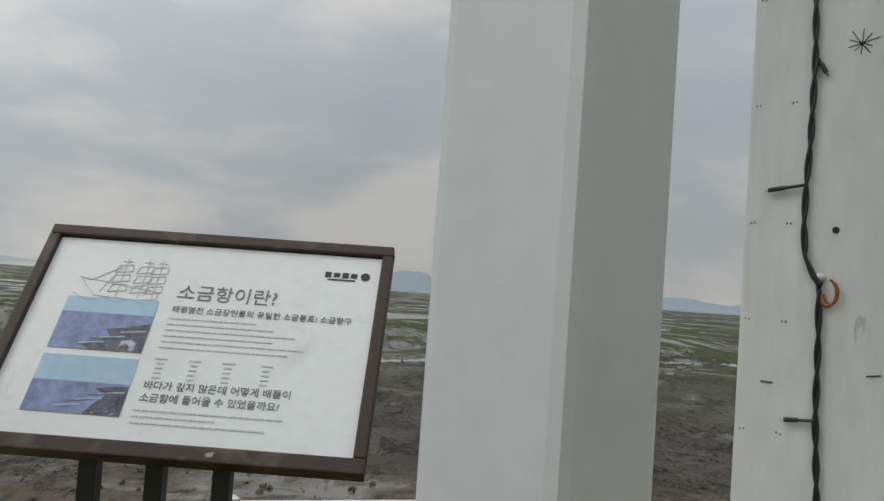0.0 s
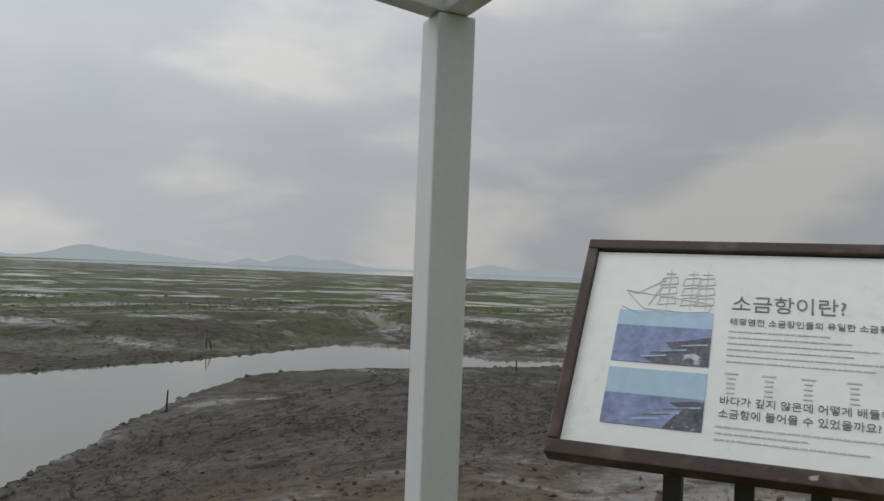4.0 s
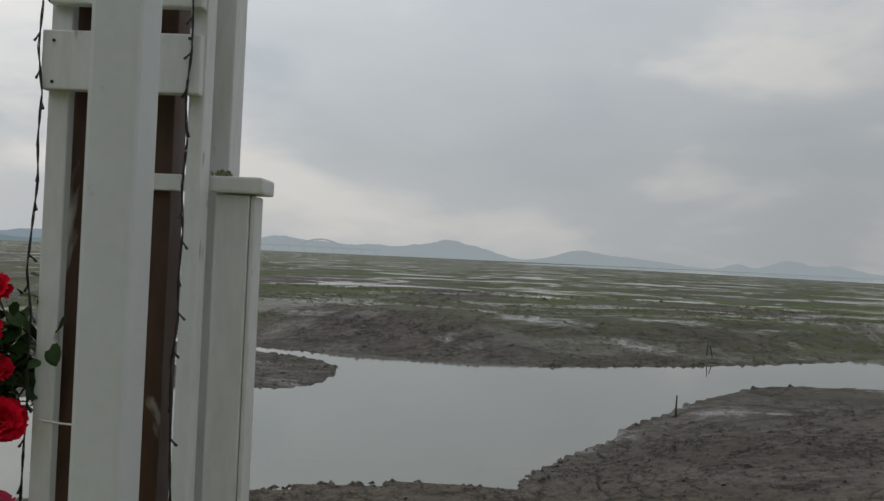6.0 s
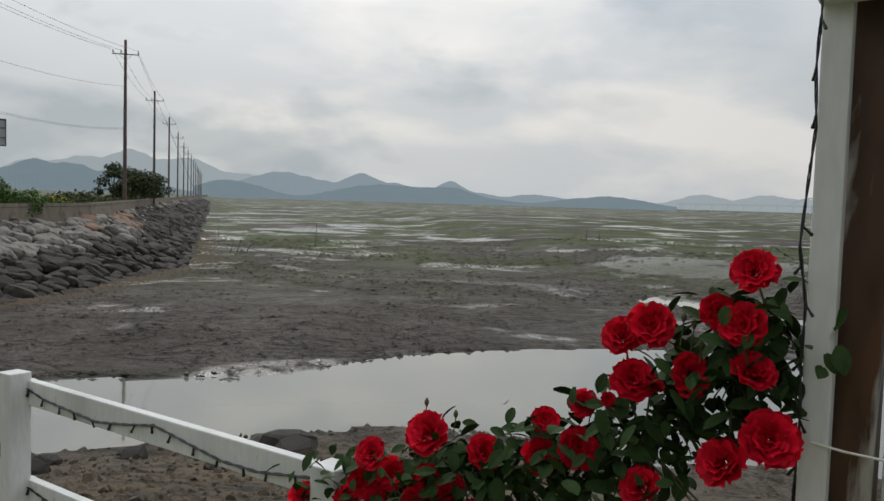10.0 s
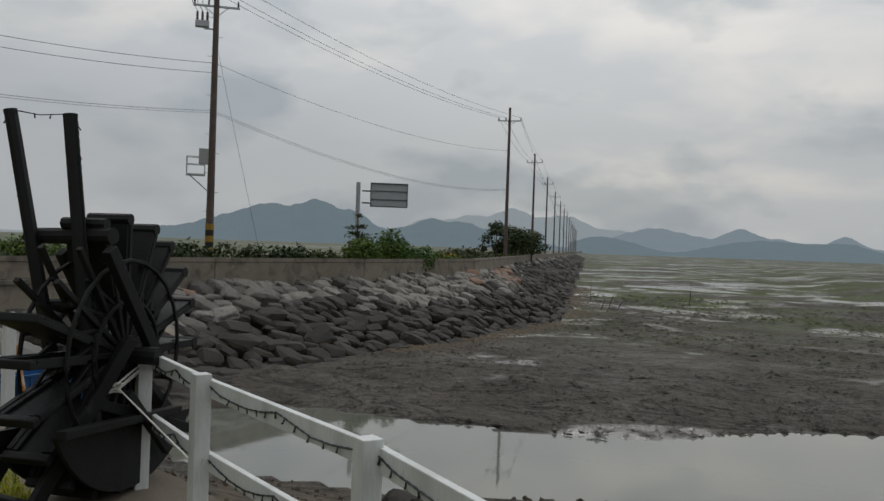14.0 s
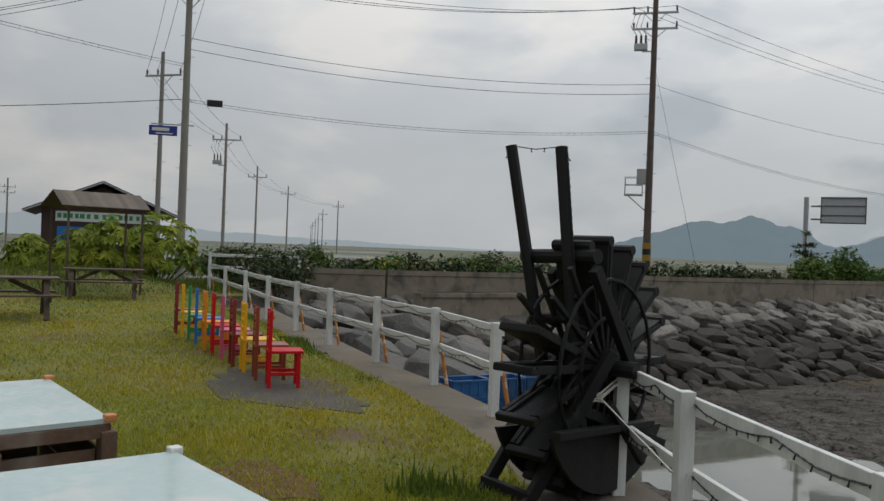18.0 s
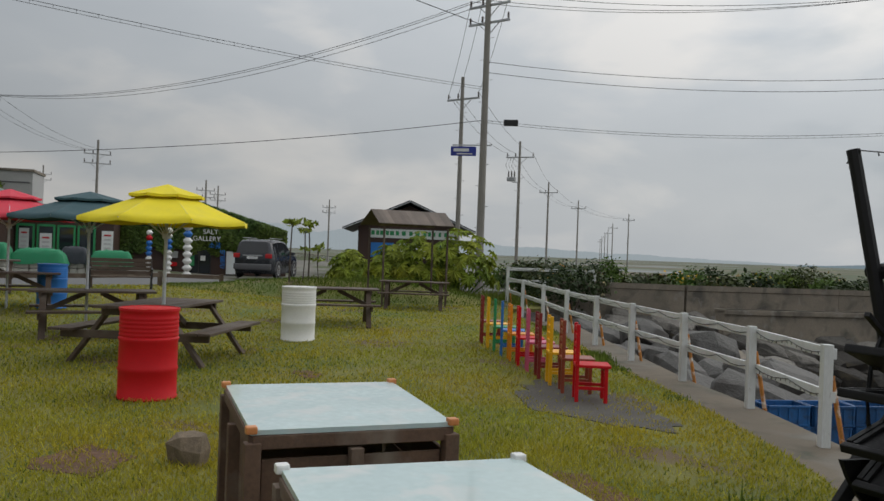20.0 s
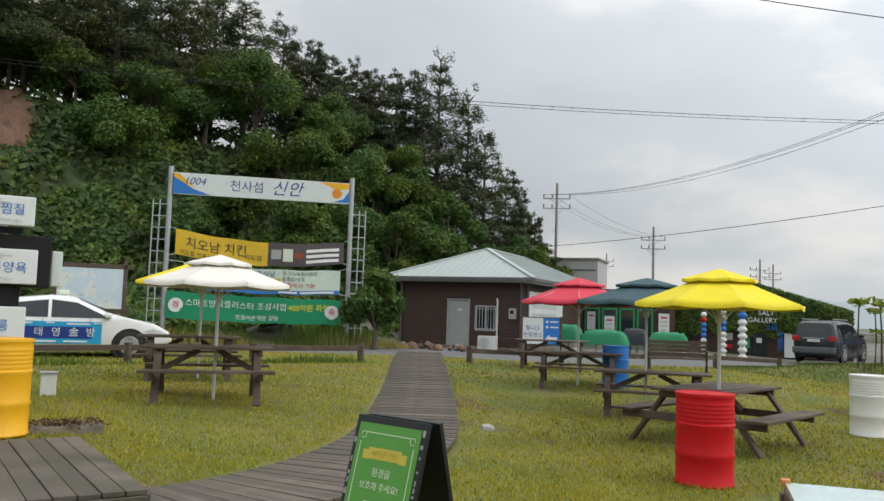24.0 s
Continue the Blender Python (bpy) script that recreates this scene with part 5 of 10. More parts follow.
# ---- foliage by the thousand: clumps of small leaf cards ----
def leaf_cloud(name, blobs, count, size, mat, parent, seed=1, flat=0.6, droop=0.0, shell=0.55, slim=0.45):
    """Leaf cards scattered in soft ellipsoids (x, y, z, rx, ry, rz), thicker near their skins."""
    rs = np.random.RandomState(seed)
    blobs = np.array(blobs, float)
    vol = np.prod(blobs[:, 3:], 1) ** 0.67
    pick = rs.choice(len(blobs), count, p=vol / vol.sum())
    d = rs.normal(size=(count, 3))
    d /= np.linalg.norm(d, axis=1)[:, None]
    rad = shell + (1 - shell) * rs.rand(count) ** 0.6
    rad *= 1 + 0.22 * np.sin(d[:, 0] * 5 + pick) * np.cos(d[:, 2] * 4 + pick * 1.7)
    p = blobs[pick, :3] + d * rad[:, None] * blobs[pick, 3:]
    nrm = d * (1 - flat) + np.array([0, 0, 1]) * flat + rs.normal(size=(count, 3)) * 0.45
    nrm /= np.linalg.norm(nrm, axis=1)[:, None]
    t = np.cross(nrm, rs.normal(size=(count, 3)))
    t /= np.linalg.norm(t, axis=1)[:, None] + 1e-9
    b = np.cross(nrm, t)
    s = size * rs.uniform(0.6, 1.3, count)[:, None]
    quad = np.stack([p - t * s, p + b * s * slim - nrm * s * droop, p + t * s, p - b * s * slim - nrm * s * droop], 1).reshape(-1, 3)
    me = bpy.data.meshes.new(name)
    me.vertices.add(count * 4)
    me.vertices.foreach_set("co", quad.ravel())
    me.loops.add(count * 4)
    me.loops.foreach_set("vertex_index", np.arange(count * 4))
    me.polygons.add(count)
    me.polygons.foreach_set("loop_start", np.arange(count) * 4)
    me.update()
    me.materials.append(mat)
    ob = new(name, me)
    if count > 250:
        tagged(ob, kind="stuff")
    if parent is not None:
        ob.parent = parent
    return ob


def leaf_material(name, color, vary=0.45, trans=0.15, warm=1.7):
    m = bpy.data.materials.new(name)
    m.use_nodes = True
    nt = m.node_tree
    b = nt.nodes["Principled BSDF"]
    b.inputs["Roughness"].default_value = 0.6
    b.inputs["Specular IOR Level"].default_value = 0.25
    g = nt.nodes.new("ShaderNodeNewGeometry")
    r = nt.nodes.new("ShaderNodeMapRange")
    r.inputs["To Min"].default_value, r.inputs["To Max"].default_value = 1 - vary, 1 + vary
    nt.links.new(g.outputs["Random Per Island"], r.inputs[0])
    tc = nt.nodes.new("ShaderNodeTexCoord")
    n = nt.nodes.new("ShaderNodeTexNoise")
    n.inputs["Scale"].default_value = 0.35
    nt.links.new(tc.outputs["Object"], n.inputs["Vector"])
    mx = nt.nodes.new("ShaderNodeMix")
    mx.data_type = "RGBA"
    mx.inputs[6].default_value = (*color, 1)
    mx.inputs[7].default_value = (color[0] * warm, color[1] * (0.4 + 0.5 * warm), color[2] * 0.9, 1)
    rr = nt.nodes.new("ShaderNodeMapRange")
    rr.inputs["From Min"].default_value, rr.inputs["From Max"].default_value = 0.4, 0.65
    nt.links.new(n.outputs[0], rr.inputs[0])
    nt.links.new(rr.outputs[0], mx.inputs["Factor"])
    s = nt.nodes.new("ShaderNodeVectorMath")
    s.operation = "SCALE"
    nt.links.new(mx.outputs[2], s.inputs[0])
    nt.links.new(r.outputs[0], s.inputs["Scale"])
    nt.links.new(s.outputs[0], b.inputs["Base Color"])
    tr = nt.nodes.new("ShaderNodeBsdfTranslucent")
    nt.links.new(s.outputs[0], tr.inputs["Color"])
    ms = nt.nodes.new("ShaderNodeMixShader")
    ms.inputs[0].default_value = trans
    nt.links.new(b.outputs[0], ms.inputs[1])
    nt.links.new(tr.outputs[0], ms.inputs[2])
    nt.links.new(ms.outputs[0], nt.nodes["Material Output"].inputs[0])
    return m


M_FOL_DARK = leaf_material("dark_pine_foliage", (0.050, 0.076, 0.034), 0.45, 0.2)
M_FOL_MID = leaf_material("broadleaf_foliage", (0.066, 0.128, 0.028), 0.45, 0.25)
M_FOL_LIGHT = leaf_material("fresh_green_foliage", (0.19, 0.27, 0.042), 0.45, 0.3)
M_FOL_BUSH = leaf_material("hedge_foliage", (0.034, 0.056, 0.020))
M_FOL_YELLOW = leaf_material("yellow_flowers", (0.55, 0.36, 0.02))
M_FOL_CREAM = leaf_material("cream_flowers", (0.26, 0.25, 0.15))
M_BARK = material("grey_brown_bark", (0.09, 0.07, 0.055), 0.9, vary=0.35, scale=6, fine=40, bump=0.5, dist=0.02, stretch=(1, 1, 0.3))

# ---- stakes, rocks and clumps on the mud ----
def mud_at(x, y):
    return float(ground_z(np.array([x]), np.array([y]))[0])


M_STAKE = material("wet_dark_stake", (0.035, 0.03, 0.027), 0.6, vary=0.3)
for x, y, h, lean in ((20.7, 12.4, 0.62, 0.03), (35.6, 20.45, 0.75, 0.1), (35.9, 20.3, 0.55, -0.3), (33.5, 4.8, 0.55, -0.08), (-0.85, 66, 1.9, 0.06), (-6.6, 57.5, 0.7, 0.3), (-6.2, 58.2, 0.9, 0.35), (-5.6, 58, 0.7, 0.5), (-8.4, 66, 1.3, 0.0), (21.5, 66, 0.9, 0.1), (23.0, 67, 0.9, 0.05)):
    z = mud_at(x, y)
    bm = B()
    tube(bm, [(x, y, z - 0.2), (x + lean * 0.5, y, z + h * 0.5), (x + lean, y, z + h)], 0.035, 6, 0.022)
    tagged(part("mooring_stake", bm, M_STAKE), "dark weathered wooden stake standing in the mud", "stake", group="mooring stakes")


def rocks():
    rs = random.Random(31)
    for x, y, s in ((-0.55, 13.0, 0.75), (2.1, 12.4, 0.30), (-0.35, 10.7, 0.55), (0.9, 9.6, 0.35), (-2.6, 11.6, 0.35), (-1.2, 9.4, 0.25), (-3.1, 9.2, 0.3), (1.7, 9.0, 0.22), (-8.95, 18.0, 0.55), (-4.2, 11.9, 0.5), (-3.6, 11.2, 0.35), (-2.9, 12.6, 0.3), (7.5, 3.2, 0.3), (8.2, -1.4, 0.35), (8.8, -2.6, 0.3), (9.6, -6.2, 0.4), (9.1, -7.3, 0.45), (8.6, -8.3, 0.4), (6.8, 5.8, 0.25), (6.6, 7.2, 0.3)):
        z = mud_at(x, y)
        mossy = x == -8.95
        me = rs.choice(STONES["wet"]).copy()
        if mossy:
            me.materials[0] = paint("moss_green_stone", (0.06, 0.07, 0.02), 0.95)
        ob = new("rock", me)
        ob.matrix_basis = Matrix.Translation((x, y, z + s * 0.12)) @ Euler((rs.uniform(-0.3, 0.3), rs.uniform(-0.3, 0.3), rs.uniform(0, 6))).to_matrix().to_4x4() @ Matrix.Diagonal((s * 1.2, s, s * 0.7, 1))
        tagged(ob, "moss-covered boulder on the creek's edge" if mossy else "dark brown boulder lying on the muddy bank", "rock", group="bank rocks")
    # shingle and clods, past counting
    verts, faces = [], []
    base = STONES["wet"]
    r2 = np.random.RandomState(4)
    n = 0
    while n < 3400:
        x, y = r2.uniform(-13, 14), r2.uniform(3, 16.5)
        if n % 3 == 0:
            x, y = r2.uniform(4, 14), r2.uniform(-14, 9)
        n += 1
        d, s_ = line_dist(np.array([x]), np.array([y]), EDGE)
        if s_[0] < 0 or r2.rand() > math.exp(-max(0, d[0] - 5) / 4):
            continue
        z = mud_at(x, y)
        if z < WATER_Z:
            continue
        s = r2.uniform(0.03, 0.10)
        me = base[n % 12]
        m = Matrix.Translation((x, y, z + s * 0.1)) @ Euler(tuple(r2.uniform(0, 6, 3))).to_matrix().to_4x4() @ Matrix.Diagonal((s * 1.3, s, s * 0.7, 1))
        o = len(verts)
        verts += [tuple(m @ v.co) for v in me.vertices]
        faces += [[o + i for i in pl.vertices] for pl in me.polygons]
    me = bpy.data.meshes.new("shingle")
    me.from_pydata(verts, [], faces)
    me.materials.append(material("brown_shingle", (0.095, 0.075, 0.052), 0.8, vary=0.5, scale=1.5, fine=20, bump=0.2))
    tagged(new("shingle", me), "brown shingle and clods scattered on the bank", "shingle", kind="stuff")


rocks()


# ---- big boulders behind the fence ----
def boulders():
    rs = random.Random(77)
    for k in range(34):
        s = k / 33
        x, y = -21.5 + 12.2 * s + rs.uniform(-0.4, 0.4), 13.6 - 4.2 * s + rs.uniform(-0.6, 1.3)
        w = rs.uniform(0.7, 1.5)
        me_b = rs.choice(STONES["dry"]).copy()
        me_b.materials[0] = M_BOULDER
        ob = new("boulder", me_b)
        ob.matrix_basis = Matrix.Translation((x, y, -0.75 + rs.uniform(-0.35, 0.35))) @ Euler((rs.uniform(-0.4, 0.4), rs.uniform(-0.4, 0.4), rs.uniform(0, 6))).to_matrix().to_4x4() @ Matrix.Diagonal((w * 1.2, w, w * 0.8, 1))
        tagged(ob, "large grey granite boulder below the white fence", "boulder", group="boulders below fence")


boulders()



def fish_crate(m):
    """A stacking crate: a floor, four ribbed sides with a thick lip."""
    top = thing("plastic_crate", "blue plastic fish crate stacked below the white fence", "crate", m, "crates below fence")
    bm = B()
    box(bm, (0, 0, 0.015), (0.56, 0.38, 0.02))
    part("floor", bm, M_CRATE, top)
    for a, l, o in ((0, 0.60, 0.20), (180, 0.60, 0.20), (90, 0.38, 0.29), (-90, 0.38, 0.29)):
        bm = B()
        t = pose(0, 0, 0, 0, 0, a)
        box(bm, (0, o, 0.145), (l, 0.012, 0.27), t)
        box(bm, (0, o + 0.012, 0.27), (l, 0.03, 0.03), t, 0.004)
        box(bm, (0, o + 0.010, 0.02), (l, 0.022, 0.025), t)
        for k in range(5):
            box(bm, (-l / 2 + 0.02 + k * (l - 0.04) / 4, o + 0.011, 0.145), (0.025, 0.02, 0.24), t)
        part("side_panel", bm, M_CRATE, top)
    return top


M_CRATE = material("scuffed_blue_plastic", (0.012, 0.085, 0.24), 0.5, vary=0.3, scale=5, fine=50, bump=0.1, per_object=0.3, spots=[((0.03, 0.05, 0.07), 4, 0.55, 0.72)])


def crates():
    rs = random.Random(12)
    first = fish_crate(pose(-8.72, 8.55, -0.60, 0, 0, 75))
    for k in range(3):
        for tier in range(4):
            if k or tier:
                x, y = -8.72 + 0.163 * k, 8.55 + 0.625 * k
                copy_thing(first, pose(x + rs.uniform(-0.04, 0.04), y + rs.uniform(-0.02, 0.02), -0.60 - 0.29 * tier, 0, 0, 75 + rs.uniform(-4, 4)))


crates()


# ---- the black salt-field treadwheel ----
def treadwheel():
    """Wheel of radial boards on a through axle, two raking legs, two tall handle posts."""
    h, ax, up = Vector((-0.1, 0.99, 0)).normalized(), Vector((0.99, 0.1, 0)).normalized(), Vector((0, 0, 1))
    c = Vector((-3.50, 4.56, 0.83))
    top = thing("treadwheel", "old black-tarred wooden salt-field treadwheel standing by fence", "treadwheel")
    rs = random.Random(17)

    def bar(name, p, q, w, t, bev=0.006, up_=(0, 0, 1)):
        bm = B()
        beam(bm, p, q, w, t, bev, up_)
        return part(name, bm, M_BLACK_WOOD, top)

    def rod(name, p, q, r, r2=None):
        bm = B()
        tube(bm, [p, q], r, 10, r2)
        return part(name, bm, M_BLACK_WOOD, top)

    def wheel_pt(deg, r, s):
        a = radians(deg)
        return c + (h * math.cos(a) + up * math.sin(a)) * r + ax * s

    rod("axle", c - ax * 0.38, c + ax * 0.36, 0.055)
    rod("hub", c - ax * 0.17, c + ax * 0.17, 0.12)
    for k in range(20):
        deg = -2 + 18 * k
        jog = rs.uniform(-2, 2)
        bare = 112 < deg < 152
        for s in (-0.125, 0.125):
            bar("spoke", wheel_pt(deg + jog, 0.06, s), wheel_pt(deg + jog, 0.80, s), 0.03, 0.034, 0.004, ax)
            # a raking stay from each spoke to the next
            bar("stay", wheel_pt(deg + jog, 0.30, s), wheel_pt(deg + 22, 0.60, s * 0.9), 0.018, 0.022, 0.003, ax)
        if bare:
            continue
        a = radians(deg + jog)
        d, t = h * math.cos(a) + up * math.sin(a), up * math.cos(a) - h * math.sin(a)
        m = Matrix((ax, d, t)).transposed().to_4x4()
        m.translation = c
        bm = B()
        box(bm, (0, 0.61, 0.022), (0.27 + rs.uniform(-0.01, 0.02), 0.46, 0.028), m, 0.005)
        board = part("paddle", bm, M_BLACK_WOOD, top)
        bm = B()
        if deg > 150 and deg < 260:
            box(bm, (0, 0.835, 0.012), (0.29, 0.05, 0.05), m, 0.010)
        else:
            tube(bm, [m @ Vector((-0.145, 0.83, 0.015)), m @ Vector((0.145, 0.83, 0.015))], 0.036, 8)
        part("paddle_end", bm, M_BLACK_WOOD, board)
        bm = B()
        for s in (-0.09, 0.09):
            box(bm, (s, 0.60, 0.0), (0.03, 0.40, 0.02), m, 0.003)
        part("batten", bm, M_BLACK_WOOD, board)
    for s in (-0.15, 0.15):
        for rr in (0.33, 0.58):
            bm = B()
            tube(bm, [wheel_pt(a, rr, s) for a in range(0, 361, 15)], 0.014, 5)
            part("rim", bm, M_BLACK_WOOD, top)
    # the round trough sides below
    for s in (-0.20, 0.20):
        bm = B()
        m = Matrix((h, ax, up)).transposed().to_4x4()
        m.translation = c + ax * s
        arc = [(0.81 * math.cos(radians(a)), 0.81 * math.sin(radians(a))) for a in range(206, 327, 8)]
        lo = [bm.verts.new(m @ Vector((x, -0.014, z))) for x, z in arc]
        hi = [bm.verts.new(m @ Vector((x, 0.014, z))) for x, z in arc]
        bm.faces.new(lo)
        bm.faces.new(hi[::-1])
        for i in range(len(arc)):
            j = (i + 1) % len(arc)
            bm.faces.new((lo[i], hi[i], hi[j], lo[j]))
        part("trough_side", bm, M_BLACK_WOOD, top)
    bar("trough_rail", wheel_pt(205, 0.80, 0.235), wheel_pt(318, 0.62, 0.235), 0.05, 0.07, 0.006, ax)
    # two raking legs to the axle, with boards across
    near_foot, far_foot = Vector((-3.44, 3.90, 0.0)), Vector((-3.84, 3.94, 0.0))
    near_head, far_head = Vector((-3.24, 4.46, 0.95)), Vector((-3.64, 4.50, 0.95))
    bar("leg", near_foot, near_head, 0.06, 0.075)
    bar("leg", far_foot, far_head, 0.06, 0.075)
    bar("foot_board", far_foot + Vector((-0.02, 0.02, 0.06)), near_foot + Vector((0.03, 0.02, 0.05)), 0.05, 0.085)
    for f in (0.40, 0.52):
        p, q = far_foot.lerp(far_head, f), near_foot.lerp(near_head, f)
        bar("leg_board", p + Vector((-0.05, -0.05, 0.03)), q + Vector((0.03, -0.05, 0.03)), 0.14, 0.03, 0.005, (0, -0.75, 0.6))
    bar("stretcher", near_foot.lerp(near_head, 0.62), c + ax * 0.25 + h * 0.62 - up * 0.58, 0.055, 0.065)
    # handle posts leaning over the treads
    tops = (Vector((-3.95, 4.21, 2.29)), Vector((-3.545, 4.245, 2.26)))
    feet = (Vector((-3.62, 4.36, 0.35)), Vector((-3.33, 4.28, 0.42)))
    for a, b in zip(feet, tops):
        bm = B()
        tube(bm, [a, a.lerp(b, 0.5), b], 0.046, 8, 0.040)
        part("handle_post", bm, M_BLACK_WOOD, top)
    for f, r in ((0.615, 0.05), (0.40, 0.038)):
        p, q = feet[0].lerp(tops[0], f), feet[1].lerp(tops[1], f)
        e = (q - p).normalized()
        off = h * 0.06
        rod("cross_bar", p - e * 0.07 + off, q + e * (0.20 if f > 0.5 else 0.05) + off, r)
    bar("frame_bar", Vector((-3.25, 4.26, 1.48)), Vector((-3.25, 4.72, 0.80)), 0.06, 0.075)
    bar("frame_bar", Vector((-3.68, 4.36, 1.45)), Vector((-3.72, 4.80, 0.85)), 0.05, 0.07)
    bar("frame_bar", Vector((-3.25, 4.46, 0.62)), Vector((-3.25, 4.86, 0.18)), 0.045, 0.05)
    bm = B()
    knot, post = Vector((-3.28, 4.40, 0.66)), Vector((-3.32, 4.66, 0.74))
    for off in ((0, 0, 0.02), (0, 0, -0.02), (0.01, 0, 0.0)):
        tube(bm, [feet[1] + Vector((-0.02, -0.03, 0.20)), knot + Vector(off), post + Vector(off)], 0.006, 6)
    tube(bm, [knot, Vector((-2.5, 4.0, 0.42))], 0.005, 6)
    for k in range(5):
        tube(bm, [knot + Vector((0.02 * k - 0.04, -0.01, 0.03)), knot + Vector((0.03 - 0.012 * k, 0.0, -0.03))], 0.006, 5)
    part("rope", bm, paint("white_rope", (0.72, 0.71, 0.67), 0.9), top, "knotted white rope tied to the fence")
    side = Vector((-0.05, 0, 0))
    string_light(top, [tops[0] + side, tops[0].lerp(feet[0], 0.35) + side * 0.6, tops[0].lerp(feet[0], 0.8) + side], 0.14, 0.03, 51, None, 0.003)
    string_light(top, [tops[1] - side, tops[1].lerp(feet[1], 0.5) - side * 0.9], 0.16, 0.03, 53, None, 0.003)
    string_light(top, [tops[0], tops[0].lerp(tops[1], 0.5) + Vector((0, 0, -0.02)), tops[1]], 0.1, 0.025, 52, (0, 0, -1), 0.003)
    return top


treadwheel()


# ---- the row of painted chairs ----
def chair(mat, m, label):
    top = thing("wooden_chair", label, "chair", m, "painted chairs by the path")
    for x in (-0.15, 0.15):
        bm = B()
        box(bm, (x, -0.16, 0.42), (0.04, 0.04, 0.84), None, 0.004)
        part("back_leg", bm, mat, top)
        bm = B()
        box(bm, (x, 0.15, 0.19), (0.04, 0.04, 0.38), None, 0.004)
        part("front_leg", bm, mat, top)
        bm = B()
        box(bm, (x, 0, 0.16), (0.028, 0.3, 0.035), None, 0.003)
        part("stretcher", bm, mat, top)
    bm = B()
    box(bm, (0, 0.01, 0.395), (0.36, 0.38, 0.03), None, 0.006)
    part("seat", bm, mat, top)
    bm = B()
    box(bm, (0, 0.15, 0.355), (0.3, 0.025, 0.05), None, 0.003)
    part("apron", bm, mat, top)
    for z in (0.52, 0.61, 0.70, 0.79):
        bm = B()
        box(bm, (0, -0.165, z), (0.28, 0.018, 0.05), None, 0.003)
        part("back_slat", bm, mat, top)
    return top


CHAIRS = ((M_RED, "bright red"), (M_BROWNRED, "brown-red"), (M_YELLOW, "yellow-orange"), (M_MAROON, "dark red"), (M_PINK, "pink"), (M_RED, "scarlet red"), (M_ORANGE, "orange"), (M_BLUE, "blue"), (M_GREEN, "green"), (M_YELLOW, "yellow"), (M_MAROON, "maroon"))
for k, (mat, tint) in enumerate(CHAIRS):
    chair(mat, pose(-7.86 - 0.527 * k, 4.92 + 0.137 * k, 0.0, 0, 0, -24 + (k * 37 % 7) - 3), tint + " painted wooden chair in a row beside the path")

bm = B()
slab(bm, [(-7.75 + 1.35 * math.cos(a) * (1 + 0.12 * math.sin(3 * a) + 0.09 * math.sin(11 * a)), 4.80 + 0.64 * math.sin(a) * (1 + 0.15 * math.cos(4 * a) + 0.07 * math.cos(9 * a)) - 0.12 * math.cos(a)) for a in np.linspace(0, math.tau, 70)[:-1]], -0.05, 0.008)
tagged(part("gravel_patch", bm, M_GRAVEL), "dark gravel patch worn in the lawn under chairs", "gravel", kind="structure")


# ---- glass-topped display boxes ----
M_BOXWOOD = material("weathered_brown_crate_wood", (0.125, 0.075, 0.05), 0.75, vary=0.35, scale=4, fine=50, bump=0.35, dist=0.004, stretch=(0.4, 1, 1), spots=[((0.24, 0.20, 0.16), 3, 0.5, 0.72)])


def display_box(corners, label, caps):
    """A low wooden case with a glass top; corners: far left, far right, near right, near left."""
    top = thing("display_case", label, "display case", group="glass-topped cases")
    z1 = 0.765
    pts = [Vector((x, y, 0)) for x, y in corners]
    for i in range(4):
        a, b = pts[i], pts[(i + 1) % 4]
        d = (b - a).normalized()
        inn = Vector((0, 0, 1)).cross(d) * -0.02
        for k in range(3):
            bm = B()
            z = 0.16 + k * 0.19
            beam(bm, a + d * 0.045 + inn + Vector((0, 0, z)), b - d * 0.045 + inn + Vector((0, 0, z)), 0.02, 0.182, 0.004)
            part("side_board", bm, M_BOXWOOD, top)
        bm = B()
        beam(bm, a + d * 0.0 + Vector((0, 0, z1 - 0.055)), b + Vector((0, 0, z1 - 0.055)), 0.035, 0.06, 0.004)
        part("top_rail", bm, M_BOXWOOD, top)
        bm = B()
        box(bm, (a.x, a.y, 0.355), (0.07, 0.07, 0.71), None, 0.005)
        part("corner_post", bm, M_BOXWOOD, top)
        bm = B()
        mid = a.lerp(b, 0.5) - inn * 0.9
        box(bm, (mid.x, mid.y, 0.36), (0.06, 0.06, 0.62), None, 0.004)
        part("batten", bm, M_BOXWOOD, top)
    cen = sum(pts, Vector()) / 4
    bm = B()
    slab(bm, [tuple((p + (p - cen) * 0.02)[:2]) for p in pts][::-1], z1 - 0.022, z1)
    part("glass_top", bm, M_GLASS_FROST, top, "pale dusty glass top")
    for p in pts:
        bm = B()
        q = p + (p - cen) * 0.015
        box(bm, (q.x, q.y, z1 + 0.002), (0.05, 0.05, 0.034), pose(0, 0, 0), 0.008)
        part("corner_guard", bm, caps, top, "plastic corner guard")
    return top


M_ORANGE_CAP = paint("orange_plastic", (0.62, 0.24, 0.08))
display_box([(-5.00, 0.62), (-4.94, 1.58), (-3.79, 1.48), (-3.82, 0.56)], "brown wooden display case with pale glass top on lawn", M_ORANGE_CAP)
display_box([(-3.16, 0.56), (-3.08, 1.46), (-2.0, 1.42), (-2.1, 0.5)], "brown wooden display case with white corner guards on lawn", M_WHITE)


# ---- utility poles and wires ----
def insulator(bm, p, h=0.28, r=0.055):
    lathe(bm, ((0.02, 0), (r, h * 0.2), (r * 0.6, h * 0.35), (r, h * 0.5), (r * 0.6, h * 0.65), (r * 0.9, h * 0.8), (0.02, h)), 8, Matrix.Translation(p))


